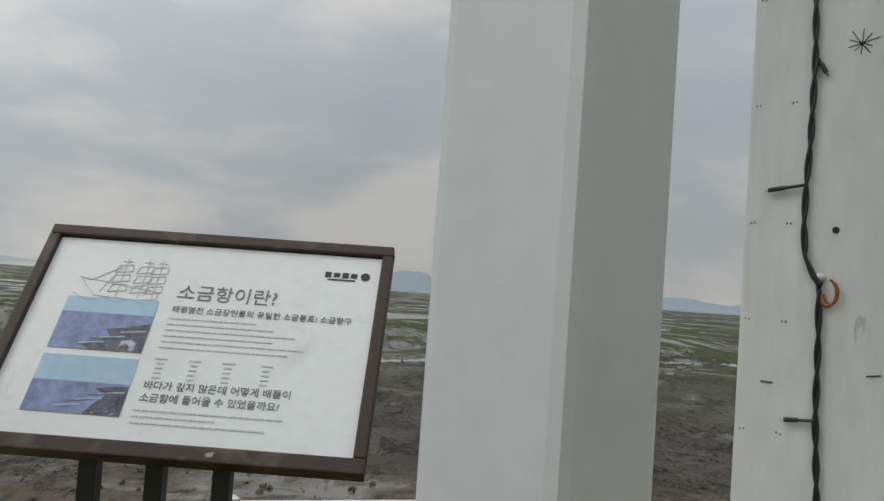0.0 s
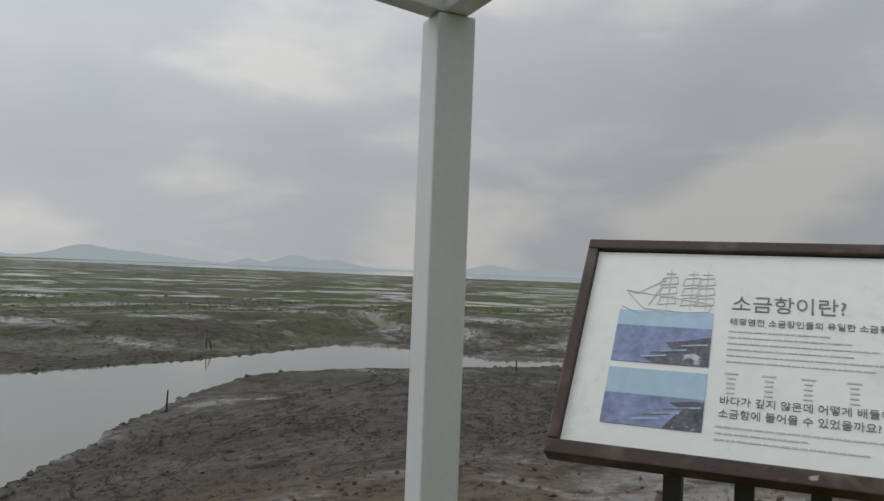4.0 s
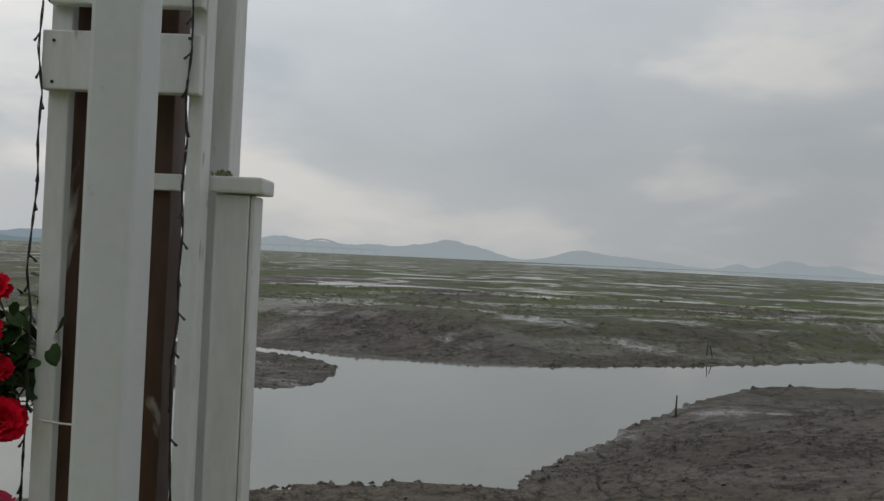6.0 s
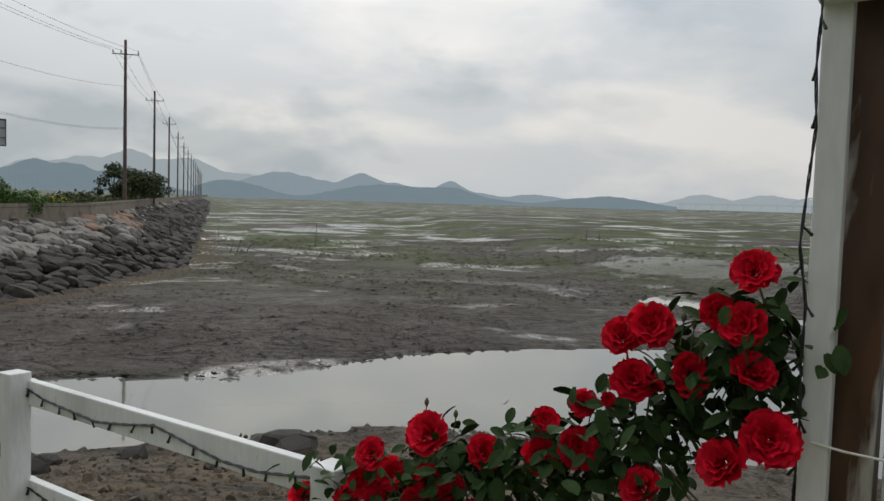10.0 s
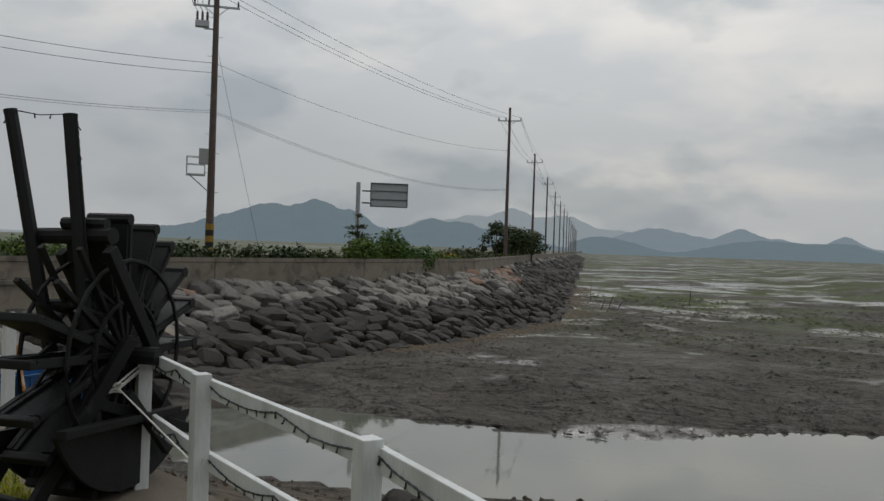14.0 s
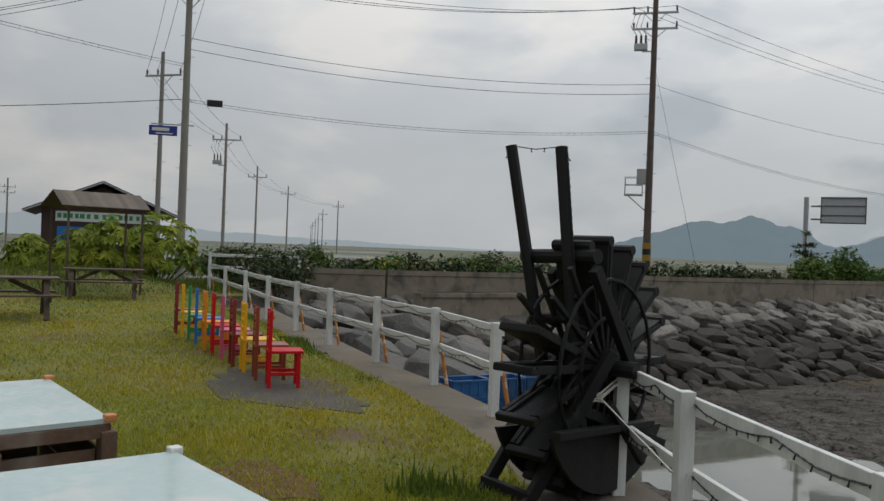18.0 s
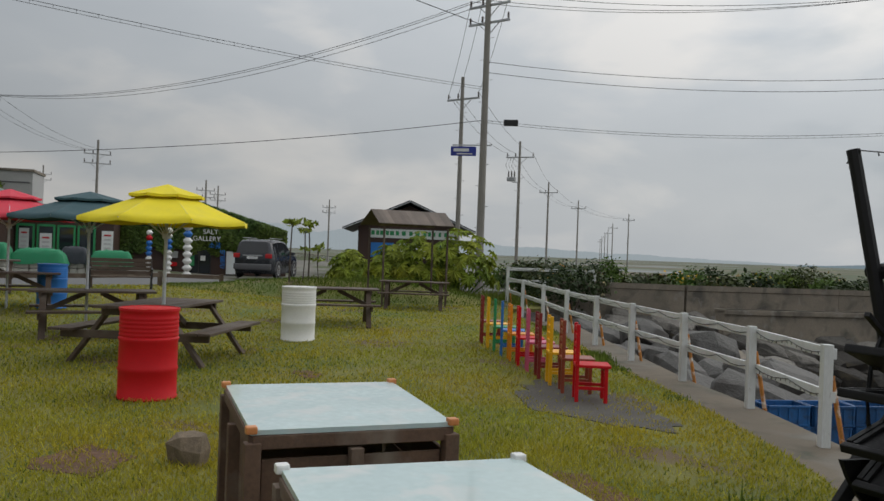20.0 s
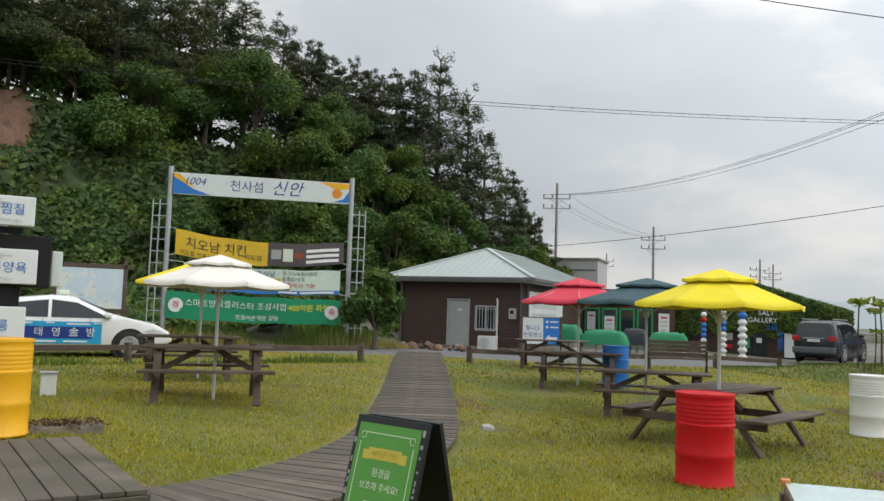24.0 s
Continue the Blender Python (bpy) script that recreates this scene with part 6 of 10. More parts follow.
def utility_pole(x, y, z, h, turn, label, mat, arms=1, kit="", r=0.17):
    """A pole with cross arms; turn: the bearing of its arms."""
    top = thing("utility_pole", label, "utility pole", pose(x, y, z, 0, 0, turn), "utility poles along the road")
    bm = B()
    tube(bm, [(0, 0, -0.5), (0, 0, h * 0.5), (0, 0, h)], r, 12, r * 0.62)
    part("pole", bm, mat, top)
    heads = []
    for k in range(arms):
        za = h - 1.15 - k * 0.75
        bm = B()
        box(bm, (0, 0.1, za), (2.1, 0.09, 0.09), None, 0.006)
        arm = part("cross_arm", bm, M_STEEL, top)
        bm = B()
        for s in (-1, 1):
            beam(bm, (s * 0.55, 0.12, za), (0, 0.12, za - 0.5), 0.03, 0.03, 0)
        part("arm_brace", bm, M_STEEL, arm)
        for s in (-0.98, -0.35, 0.98):
            bm = B()
            insulator(bm, (s, 0.1, za + 0.05))
            part("insulator", bm, M_CERAMIC, arm)
            if k == 0:
                heads.append((s, 0.1, za + 0.3))
    if math.hypot(x, y) < 90:
        for k in range(int((h - 3) / 0.9)):
            s = 1 if k % 2 else -1
            bm = B()
            tube(bm, [(0, 0, 2.6 + k * 0.9), (s * 0.33, 0, 2.6 + k * 0.9)], 0.012, 4)
            part("step_bolt", bm, M_STEEL, top)
    if "switch" in kit:
        za = h - 2.75
        bm = B()
        box(bm, (-0.62, 0.15, za), (0.62, 0.34, 0.3), None, 0.02)
        box(bm, (-0.25, 0.1, za - 0.22), (0.6, 0.06, 0.06), None, 0)
        sw = part("switchgear", bm, M_STEEL, top, "grey line switch tank")
        for s in (-0.85, -0.62, -0.4):
            bm = B()
            insulator(bm, (s, 0.15, za + 0.15), 0.45, 0.07)
            part("bushing", bm, M_CERAMIC, sw)
            bm = B()
            tube(bm, [(s, 0.15, za + 0.6), (s - 0.25, 0.15, za + 1.0), (s - 0.1, 0.12, za + 1.5), (s + 0.1, 0.1, za + 1.65)], 0.014, 5)
            part("jumper", bm, M_CABLE, sw)
    if "box" in kit:
        bm = B()
        box(bm, (-0.32, 0.1, 5.15), (0.52, 0.34, 0.72), None, 0.02)
        part("meter_box", bm, M_GREY, top, "grey steel meter box")
        bm = B()
        for px_ in (-1.1, -0.3):
            for py_ in (-0.25, 0.25):
                beam(bm, (px_, py_, 4.3), (px_, py_, 5.1), 0.03, 0.03, 0)
        for zz in (4.3, 4.75, 5.1):
            for a, b in (((-1.1, -0.25), (-0.3, -0.25)), ((-1.1, 0.25), (-0.3, 0.25)), ((-1.1, -0.25), (-1.1, 0.25))):
                beam(bm, (*a, zz), (*b, zz), 0.03, 0.03, 0)
        rail = part("platform_rail", bm, M_STEEL, top)
        bm = B()
        box(bm, (-0.7, 0, 4.26), (0.85, 0.55, 0.04))
        part("platform_floor", bm, M_STEEL, rail)
        bm = B()
        beam(bm, (-0.95, 0, 4.24), (-0.1, 0, 3.5), 0.05, 0.05, 0)
        part("platform_strut", bm, M_STEEL, rail)
    m = top.matrix_basis
    return [m @ Vector(p) for p in heads], m


def wire(a, b, sag, r=0.012, lash=0, name="overhead_wire", label="black overhead power wire between the poles"):
    a, b = Vector(a), Vector(b)
    n = 22
    pts = [a.lerp(b, k / n) - Vector((0, 0, 4 * sag * (k / n) * (1 - k / n))) for k in range(n + 1)]
    bm = B()
    tube(bm, pts, r, 5)
    if lash:
        fine = [a.lerp(b, k / lash) - Vector((0, 0, 4 * sag * (k / lash) * (1 - k / lash) + 0.10)) for k in range(lash + 1)]
        tube(bm, fine, r * 0.8, 4)
        for k in range(0, lash):
            tube(bm, [fine[k], fine[k] + Vector((0, 0, 0.10))], r * 0.6, 4)
    return tagged(part(name, bm, M_CABLE), label, "wire", group="overhead wires")


POLE_L = "dark steel utility pole with crossarm on the dike"
P0, m0 = utility_pole(-21.9, 33.3, 0.2, 14.05, 32, "tall dark utility pole with switchgear and grey meter box", M_POLE_WOOD, 2, "switch box", 0.19)
row = []
for k in range(14):
    y = 71.1 + 34.5 * k
    x = -16.7 - DIKE_SLOPE * (y - 71.1)
    hd, m = utility_pole(x, y, 0.2, 13.8, 8, POLE_L, M_POLE_WOOD, 1, "", 0.17)
    row.append(hd)
PB, mb = utility_pole(-31.9, 14.9, 0.1, 13.3, 30, "thick grey concrete utility pole with crossarms beside road", M_POLE_CONC, 2, "", 0.18)
PE, me_ = utility_pole(-39.9, 17.35, 0.1, 10.8, 30, "grey concrete utility pole with crossarm and road-name sign", M_POLE_CONC, 1, "", 0.145)
farp = []
for b, d, h, kit in ((62.2, 60, 9.8, "switch"), (60.1, 90, 9.6, ""), (58.0, 118, 9.6, ""), (54.56, 150, 9.6, ""), (55.6, 190, 9.6, ""), (55.9, 230, 9.6, ""), (56.1, 270, 9.6, ""), (56.3, 310, 9.6, ""), (56.4, 350, 9.6, "")):
    a = radians(b)
    hd, m = utility_pole(-math.sin(a) * d - 0.2, math.cos(a) * d, 0.1, h, 45, "distant utility pole with crossarm along the field road", M_POLE_CONC, 1, kit, 0.135)
    farp.append(hd)
north = []
for b, d, h in ((97.0, 62, 11.6), (90.4, 72, 9.5), (93.5, 120, 11), (83.6, 95, 8.5), (82.8, 110, 9.0), (75.3, 120, 8.5)):
    a = radians(b)
    hd, m = utility_pole(-math.sin(a) * d - 0.2, math.cos(a) * d, 0.2, h, 100, "grey utility pole with crossarm behind the buildings", M_POLE_CONC, 2, "", 0.14)
    north.append(hd)
for i in range(3):
    wire(P0[i], row[0][i], 0.7)
    for k in range(7):
        wire(row[k][i], row[k + 1][i], 0.5, 0.012)
    wire(PB[i], P0[i], 0.8)
    wire(PB[i], north[0][i], 1.6, 0.012)
    wire(PE[i], PB[i], 0.3, 0.010)
    wire(PE[i], farp[0][i], 0.5, 0.010)
    for k in range(3):
        wire(farp[k][i], farp[k + 1][i], 0.5, 0.010)
    wire(north[0][i], north[1][i], 0.6, 0.010)
up0, upb = Vector((0, 0, 1)), Vector((0, 0, 1))
c0, cb, c1, ce = Vector((-21.9, 33.3, 0.2)), Vector((-31.9, 14.9, 0.1)), Vector((-16.7, 71.1, 0.2)), Vector((-39.9, 17.35, 0.1))
for dz in (0, -0.45):
    wire(cb + up0 * (9.7 + dz), c0 + up0 * (9.5 + dz), 0.6)
wire(c0 + up0 * 9.5, c1 + up0 * 10.0, 0.9, 0.010)
wire(cb + up0 * 7.2, c0 + up0 * 7.3, 0.55, 0.009, 60, label="lashed black telephone cable between the poles")
wire(c0 + up0 * 7.3, c1 + up0 * 6.6, 1.1, 0.009, 70, label="lashed black telephone cable between the poles")
wire(cb + up0 * 7.2, Vector((-48, -22, 5.2)), 1.0, 0.014, label="black telephone cable sagging across the road")
wire(cb + up0 * 8.6, Vector((-14, -32, 9.6)), 1.0, 0.009, 80, label="lashed black telephone cable across the lawn")
wire(cb + up0 * 11.2, Vector((-8, -34, 15)), 1.0, 0.016)
wire(c0 + up0 * 10.6, c0 + Vector((1.7, 1.9, 0.2)), 0.0, 0.008, label="steel guy wire staying the tall pole")
wire(row[0][2] - Vector((0, 0, 0.3)), Vector((-13.4, 88, 1.2)), 0.0, 0.012, label="steel guy wire staying the dike pole")
bm = B()
box(bm, (0, 0, 0), (0.62, 0.2, 0.26), pose(-31.35, 15.9, 7.2, 0, 0, 60), 0.03)
tagged(part("cable_closure", bm, M_CABLE), "black splice box hanging on the telephone cable", "cable box")


def road_name_sign():
    top = thing("road_name_sign", "blue road-name sign on an arm below the wires", "road sign", pose(-33.75, 14.8, 6.15, 0, 0, 58))
    bm = B()
    box(bm, (0, 0, 0), (1.15, 0.04, 0.42), None, 0.01)
    p = part("plate", bm, M_SIGNBLUE, top)
    bm = B()
    for k in range(4):
        box(bm, (-0.1 + k * 0.15, 0.026, 0.05), (0.11, 0.006, 0.14))
    box(bm, (0.05, 0.026, -0.12), (0.7, 0.006, 0.05))
    box(bm, (-0.42, 0.026, 0.05), (0.16, 0.006, 0.05))
    box(bm, (-0.1, -0.026, 0.05), (0.7, 0.006, 0.14))
    box(bm, (0.05, -0.026, -0.12), (0.7, 0.006, 0.05))
    part("print_bar", bm, M_WHITE, p)
    bm = B()
    beam(bm, (-0.5, 0, 0.27), (1.25, 0, 0.27), 0.05, 0.05, 0.004)
    part("bracket", bm, M_STEEL, top)


road_name_sign()


def direction_sign():
    top = thing("direction_sign", "back of a grey road direction sign on steel post", "road sign", pose(-16.6, 38.2, -0.33, 0, 0, -156))
    bm = B()
    tube(bm, [(0, 0, -0.5), (0, 0, 4.95)], 0.11, 12)
    part("post", bm, M_STEEL, top)
    for z in (4.55, 3.95):
        bm = B()
        tube(bm, [(-0.2, 0, z), (-0.75, 0, z)], 0.06, 8)
        part("bracket", bm, M_STEEL, top)
    bm = B()
    box(bm, (-1.55, 0.0, 4.35), (1.85, 0.05, 1.18), None, 0.012)
    p = part("panel", bm, M_SIGNBACK, top, "grey aluminium sign back")
    for z in (4.35, 4.72, 3.98):
        bm = B()
        box(bm, (-1.55, -0.045, z), (1.8, 0.04, 0.05))
        part("rib", bm, M_STEEL, p)
    for cc, ss in (((-1.55, 0.04, 4.93), (1.89, 0.05, 0.06)), ((-1.55, 0.04, 3.77), (1.89, 0.05, 0.06)), ((-2.47, 0.04, 4.35), (0.05, 0.05, 1.2)), ((-0.63, 0.04, 4.35), (0.05, 0.05, 1.2)), ((-1.55, 0.04, 4.55), (1.8, 0.03, 0.05)), ((-1.55, 0.04, 4.12), (1.8, 0.03, 0.05))):
        bm = B()
        box(bm, cc, ss)
        part("edge_channel", bm, M_ROOF_DARK, p)
    for x in (-1.9, -1.25):
        bm = B()
        box(bm, (x, -0.04, 4.2), (0.05, 0.03, 0.4))
        part("clamp", bm, M_STEEL, p)


direction_sign()


# ---- planting on the dike ----
def bush(x, y, z, w, h, mat, label, seed, flowers=None, leaf=0.125, count=800):
    top = thing("bush", label, "bush", group="dike bushes")
    rs = random.Random(seed)
    blobs = [(x + rs.uniform(-0.4, 0.4) * w, y + rs.uniform(-0.4, 0.4) * w, z + h * rs.uniform(0.35, 0.6), w * rs.uniform(0.35, 0.55), w * rs.uniform(0.35, 0.55), h * rs.uniform(0.35, 0.5)) for _ in range(6)]
    leaf_cloud("foliage", blobs, count, leaf, mat, top, seed, 0.3)
    if flowers:
        leaf_cloud("blossom", [(a, b, c + 0.08, d, e, f) for a, b, c, d, e, f in blobs], count // 9, leaf * 0.7, flowers, top, seed + 1, 0.6, 0.0, 0.9)["kind"] = "stuff"
    bm = B()
    for k in range(4):
        bx, by, bz = blobs[k][:3]
        tube(bm, [(x, y, z - 0.1), ((x + bx) / 2, (y + by) / 2, z + h * 0.25), (bx, by, bz)], 0.03, 5, 0.012)
    part("stem", bm, M_BARK, top)
    return top


rsv = random.Random(9)
sdist = 16.0
kk = 0
while sdist < 150:
    p, d = along(PARAPET, sdist)
    inn = Vector((-d.y, d.x, 0))
    q = p + inn * rsv.uniform(1.6, 3.6)
    kind = rsv.random()
    if kind < 0.62:
        bush(q.x, q.y, 0.0, rsv.uniform(1.1, 1.8), rsv.uniform(1.05, 1.5), M_FOL_BUSH, "low green hedge bush behind the dike parapet", 100 + kk)
    elif kind < 0.70:
        bush(q.x, q.y, 0.0, rsv.uniform(1.1, 1.7), rsv.uniform(1.0, 1.4), M_FOL_BUSH, "cream-flowered bush behind the dike parapet", 100 + kk, M_FOL_CREAM)
    else:
        bush(q.x, q.y, 0.0, rsv.uniform(1.1, 1.7), rsv.uniform(0.95, 1.35), M_FOL_MID, "yellow-flowered bush behind the dike parapet", 100 + kk, M_FOL_YELLOW)
    sdist += rsv.uniform(1.0, 2.3) if sdist < 75 else rsv.uniform(2.5, 4)
    kk += 1
bush(-20.9, 12.8, 0.0, 1.6, 1.5, M_FOL_BUSH, "round cream-flowered shrub at the dike's end", 90, M_FOL_CREAM, 0.08, 1500)


def pine(x, y, z, h, w, seed, label, mat=None, tiers=7, count=2600, card=0.20, lean=0.0, group="pines"):
    """A conifer: a tapered trunk, whorls of limbs and ragged layered needle clumps."""
    rs = random.Random(seed)
    top = thing("pine_tree", label, "pine tree", group=group)
    bm = B()
    tube(bm, [(x, y, z - 0.4), (x + lean * 0.4, y, z + h * 0.45), (x + lean, y, z + h * 0.97)], 0.035 * h ** 0.8, 8, 0.02)
    part("trunk", bm, M_BARK, top)
    blobs = []
    bm = B()
    for k in range(tiers):
        f = 0.22 + 0.78 * k / (tiers - 1)
        zz = z + h * f
        r = w * (1.05 - f) ** 0.75 * rs.uniform(0.75, 1.15) + 0.12 * w
        for _ in range((6 if tiers > 8 else 4) if k < tiers - 1 else 2):
            a = rs.uniform(0, math.tau)
            rr = r * rs.uniform(0.45, 0.95)
            px_, py_ = x + lean * f + rr * math.cos(a), y + rr * math.sin(a)
            blobs.append((px_, py_, zz + rs.uniform(-0.04, 0.05) * h, r * rs.uniform(0.32, 0.55) * (1 if tiers > 8 else 1.5), r * rs.uniform(0.32, 0.55) * (1 if tiers > 8 else 1.5), h * (0.028 if tiers > 8 else 0.045) * rs.uniform(0.7, 1.4)))
            tube(bm, [(x + lean * f, y, zz - 0.03 * h), (px_, py_, zz)], 0.012 * h ** 0.7, 4, 0.01)
    tagged(part("limb", bm, M_BARK, top), kind="stuff")
    leaf_cloud("crown", blobs, count, card, mat or M_FOL_DARK, top, seed, 0.35, 0.3, 0.15, 0.20)
    return top


def broadleaf(x, y, z, h, w, seed, label, mat, count=2600, card=0.2, group="broadleaf trees"):
    rs = random.Random(seed)
    top = thing("tree", label, "tree", group=group)
    bm = B()
    fork = Vector((x + rs.uniform(-0.2, 0.2), y, z + h * 0.38))
    tube(bm, [(x, y, z - 0.4), fork.lerp(Vector((x, y, z)), 0.5), fork], 0.03 * h, 8, 0.02 * h)
    part("trunk", bm, M_BARK, top)
    blobs = []
    bm = B()
    for k in range(11):
        a = rs.uniform(0, math.tau)
        r = w * rs.uniform(0.1, 0.62)
        c = (x + r * math.cos(a), y + r * math.sin(a), z + h * rs.uniform(0.36, 0.88))
        s = w * rs.uniform(0.24, 0.42)
        blobs.append((*c, s, s, s * rs.uniform(0.6, 0.9)))
        tube(bm, [fork, fork.lerp(Vector(c), 0.55) + Vector((0, 0, 0.1 * h * rs.random())), c], 0.011 * h, 5, 0.01)
    tagged(part("limb", bm, M_BARK, top), kind="stuff")
    leaf_cloud("crown", blobs, count, card, mat, top, seed, 0.45, 0.2, 0.35)
    return top


for x, y, h, w, s in ((-15.4, 39.5, 2.3, 2.0, 1), (-15.9, 36.9, 2.0, 1.5, 2), (-14.9, 41.3, 1.7, 1.9, 3)):
    bush(x, y, 0.0, w, h, M_FOL_MID, "rounded dark green shrub growing on the dike", 300 + s, None, 0.11, 2600)
pine(-16.3, 37.6, 0.0, 2.9, 0.9, 305, "small dark green pine growing on the dike", M_FOL_BUSH, 6, 1500, 0.12)
for x, y, h, w, s in ((-17.9, 73, 4.0, 2.3, 4), (-17.6, 78, 3.6, 2.4, 5), (-18.4, 85, 4.2, 2.8, 6), (-19.2, 95, 4.0, 2.8, 7)):
    broadleaf(x, y, 0.0, h, w, 300 + s, "broad dark green tree growing on the dike", M_FOL_BUSH, 1800, 0.16, "dike trees")


# ---- fields and small things beyond the dike ----
def field():
    m = material("hazy_green_fields", (0.08, 0.10, 0.05), 0.95, vary=0.4, scale=0.02, fine=0.3, bump=0.0, spots=[((0.22, 0.24, 0.24), 0.012, 0.55, 0.6), ((0.14, 0.12, 0.08), 0.03, 0.5, 0.6)])
    bm = B()
    slab(bm, [(-21.5, 22), (-19.5, 28), (-17.5, 36), (-16, 48), (-16 - DIKE_SLOPE * 400, 448), (-16 - DIKE_SLOPE * 1000, 1048), (-1500, 1200), (-1500, 200), (-120, 40), (-62, 26), (-44, 22), (-32, 16.5), (-25, 14)], -0.3, -0.06)
    return tagged(part("field", bm, m), "flat green and brown fields behind the dike", "field", kind="structure")


field()


def park_bench(x, y, z, turn, label):
    top = thing("park_bench", label, "bench", pose(x, y, z, 0, 0, turn), "park benches")
    for k in range(4):
        bm = B()
        box(bm, (0, -0.19 + k * 0.11, 0.43), (1.5, 0.09, 0.03), None, 0.005)
        part("seat_slat", bm, M_PICNIC, top)
    for k in range(4):
        bm = B()
        box(bm, (0, 0.25 + k * 0.02, 0.53 + k * 0.105), (1.5, 0.028, 0.09), None, 0.005)
        part("back_slat", bm, M_PICNIC, top)
    for s in (-0.74, 0.74):
        bm = B()
        tube(bm, [(s, -0.28, 0.0), (s, -0.22, 0.25), (s, -0.25, 0.42), (s, -0.28, 0.62), (s, -0.1, 0.66), (s, 0.22, 0.6)], 0.022, 6)
        tube(bm, [(s, 0.3, 0.0), (s, 0.2, 0.25), (s, 0.24, 0.45), (s, 0.33, 0.9)], 0.022, 6)
        tube(bm, [(s, -0.22, 0.25), (s, 0, 0.18), (s, 0.2, 0.25)], 0.016, 6)
        part("iron_end", bm, M_BLACK, top, "curled black iron bench end")
    return top


park_bench(-22.9, 0.45, 0.22, 90, "brown slatted park bench with black iron ends on lawn")
park_bench(-24.8, 18.7, 0.15, 53, "brown slatted park bench behind the concrete parapet")
park_bench(-27.6, 17.3, 0.15, 58, "brown slatted park bench behind the concrete parapet")
rsh = random.Random(44)
for k in range(18):
    b = 41.5 + 1.25 * k + rsh.uniform(-0.4, 0.4)
    if 50.3 < b < 55.5:
        continue
    d_ = rsh.uniform(33, 38)
    bush(-math.sin(radians(b)) * d_, math.cos(radians(b)) * d_, 0.0, rsh.uniform(1.0, 1.6), rsh.uniform(1.15, 1.75), (M_FOL_BUSH, M_FOL_MID)[k % 2], "dark green rounded hedge bush beyond the parapet", 400 + k, M_FOL_CREAM if k % 4 == 0 else None, 0.09, 1300)


# ---- lawn: drums, picnic tables, umbrellas ----
def gz(x, y):
    return float(lawn_z(np.array(float(x)), np.array(float(y))))


def drum(x, y, mat, tint, h=0.9):
    z = gz(x, y)
    top = thing("steel_drum", tint + " painted steel drum with ribs standing on the lawn", "drum", pose(x, y, z), "painted drums")
    prof = [(0.285, 0.0), (0.292, 0.008), (0.292, 0.02), (0.283, 0.03)]
    for zc in (0.30, 0.60):
        prof += [(0.283, h * zc / 0.9 - 0.025), (0.294, h * zc / 0.9), (0.283, h * zc / 0.9 + 0.025)]
    for k in range(6):
        zz = h * (0.655 + 0.045 * k)
        prof += [(0.283, zz), (0.288, zz + 0.012), (0.283, zz + 0.024)]
    prof += [(0.283, h - 0.035), (0.292, h - 0.02), (0.292, h - 0.004), (0.286, h)]
    bm = B()
    lathe(bm, prof, 36)
    part("body", bm, mat, top, smooth=True)
    bm = B()
    lathe(bm, ((0.292, h - 0.006), (0.294, h + 0.004), (0.280, h + 0.006), (0.276, h - 0.008), (0.02, h - 0.008)), 36)
    part("lid", bm, mat, top)
    bm = B()
    lathe(bm, ((0.03, 0), (0.03, 0.012), (0.015, 0.014)), 12, Matrix.Translation((0.17, 0, h - 0.008)))
    part("bung", bm, mat, top)


drum(-8.97, 0.41, M_RED, "red")
drum(-13.9, 3.05, M_WHITE, "white")
drum(-18.7, -0.95, M_BLUE, "blue")
drum(-6.84, -6.22, M_YELLOW, "yellow", 0.92)


def picnic_table(x, y, turn, label, length=1.8, z=None):
    """Local x along its planks."""
    zg = gz(x, y) if z is None else z
    top = thing("picnic_table", label, "picnic table", pose(x, y, zg, 0, 0, turn), "picnic tables")
    L = length
    for k in range(5):
        bm = B()
        box(bm, (0, -0.3 + k * 0.15, 0.735), (L, 0.14, 0.035), None, 0.005)
        part("table_plank", bm, M_PICNIC, top)
    for s in (-1, 1):
        for k in range(2):
            bm = B()
            box(bm, (0, s * (0.62 + k * 0.13), 0.44), (L, 0.12, 0.035), None, 0.005)
            part("bench_plank", bm, M_PICNIC, top)
    for e in (-1, 1):
        ex = e * (L / 2 - 0.22)
        for s in (-1, 1):
            bm = B()
            beam(bm, (ex, s * 0.27, 0.71), (ex, s * 0.68, 0.0), 0.04, 0.10, 0.005, up=(1, 0, 0))
            part("leg", bm, M_PICNIC, top)
        bm = B()
        box(bm, (ex + e * 0.045, 0, 0.375), (0.045, 1.5, 0.10), None, 0.005)
        part("bench_bearer", bm, M_PICNIC, top)
        bm = B()
        box(bm, (ex + e * 0.045, 0, 0.67), (0.045, 0.68, 0.09), None, 0.005)
        part("top_bearer", bm, M_PICNIC, top)
        bm = B()
        beam(bm, (ex, 0, 0.40), (e * 0.12, 0, 0.70), 0.045, 0.08, 0.004)
        part("diagonal_brace", bm, M_PICNIC, top)
    return top


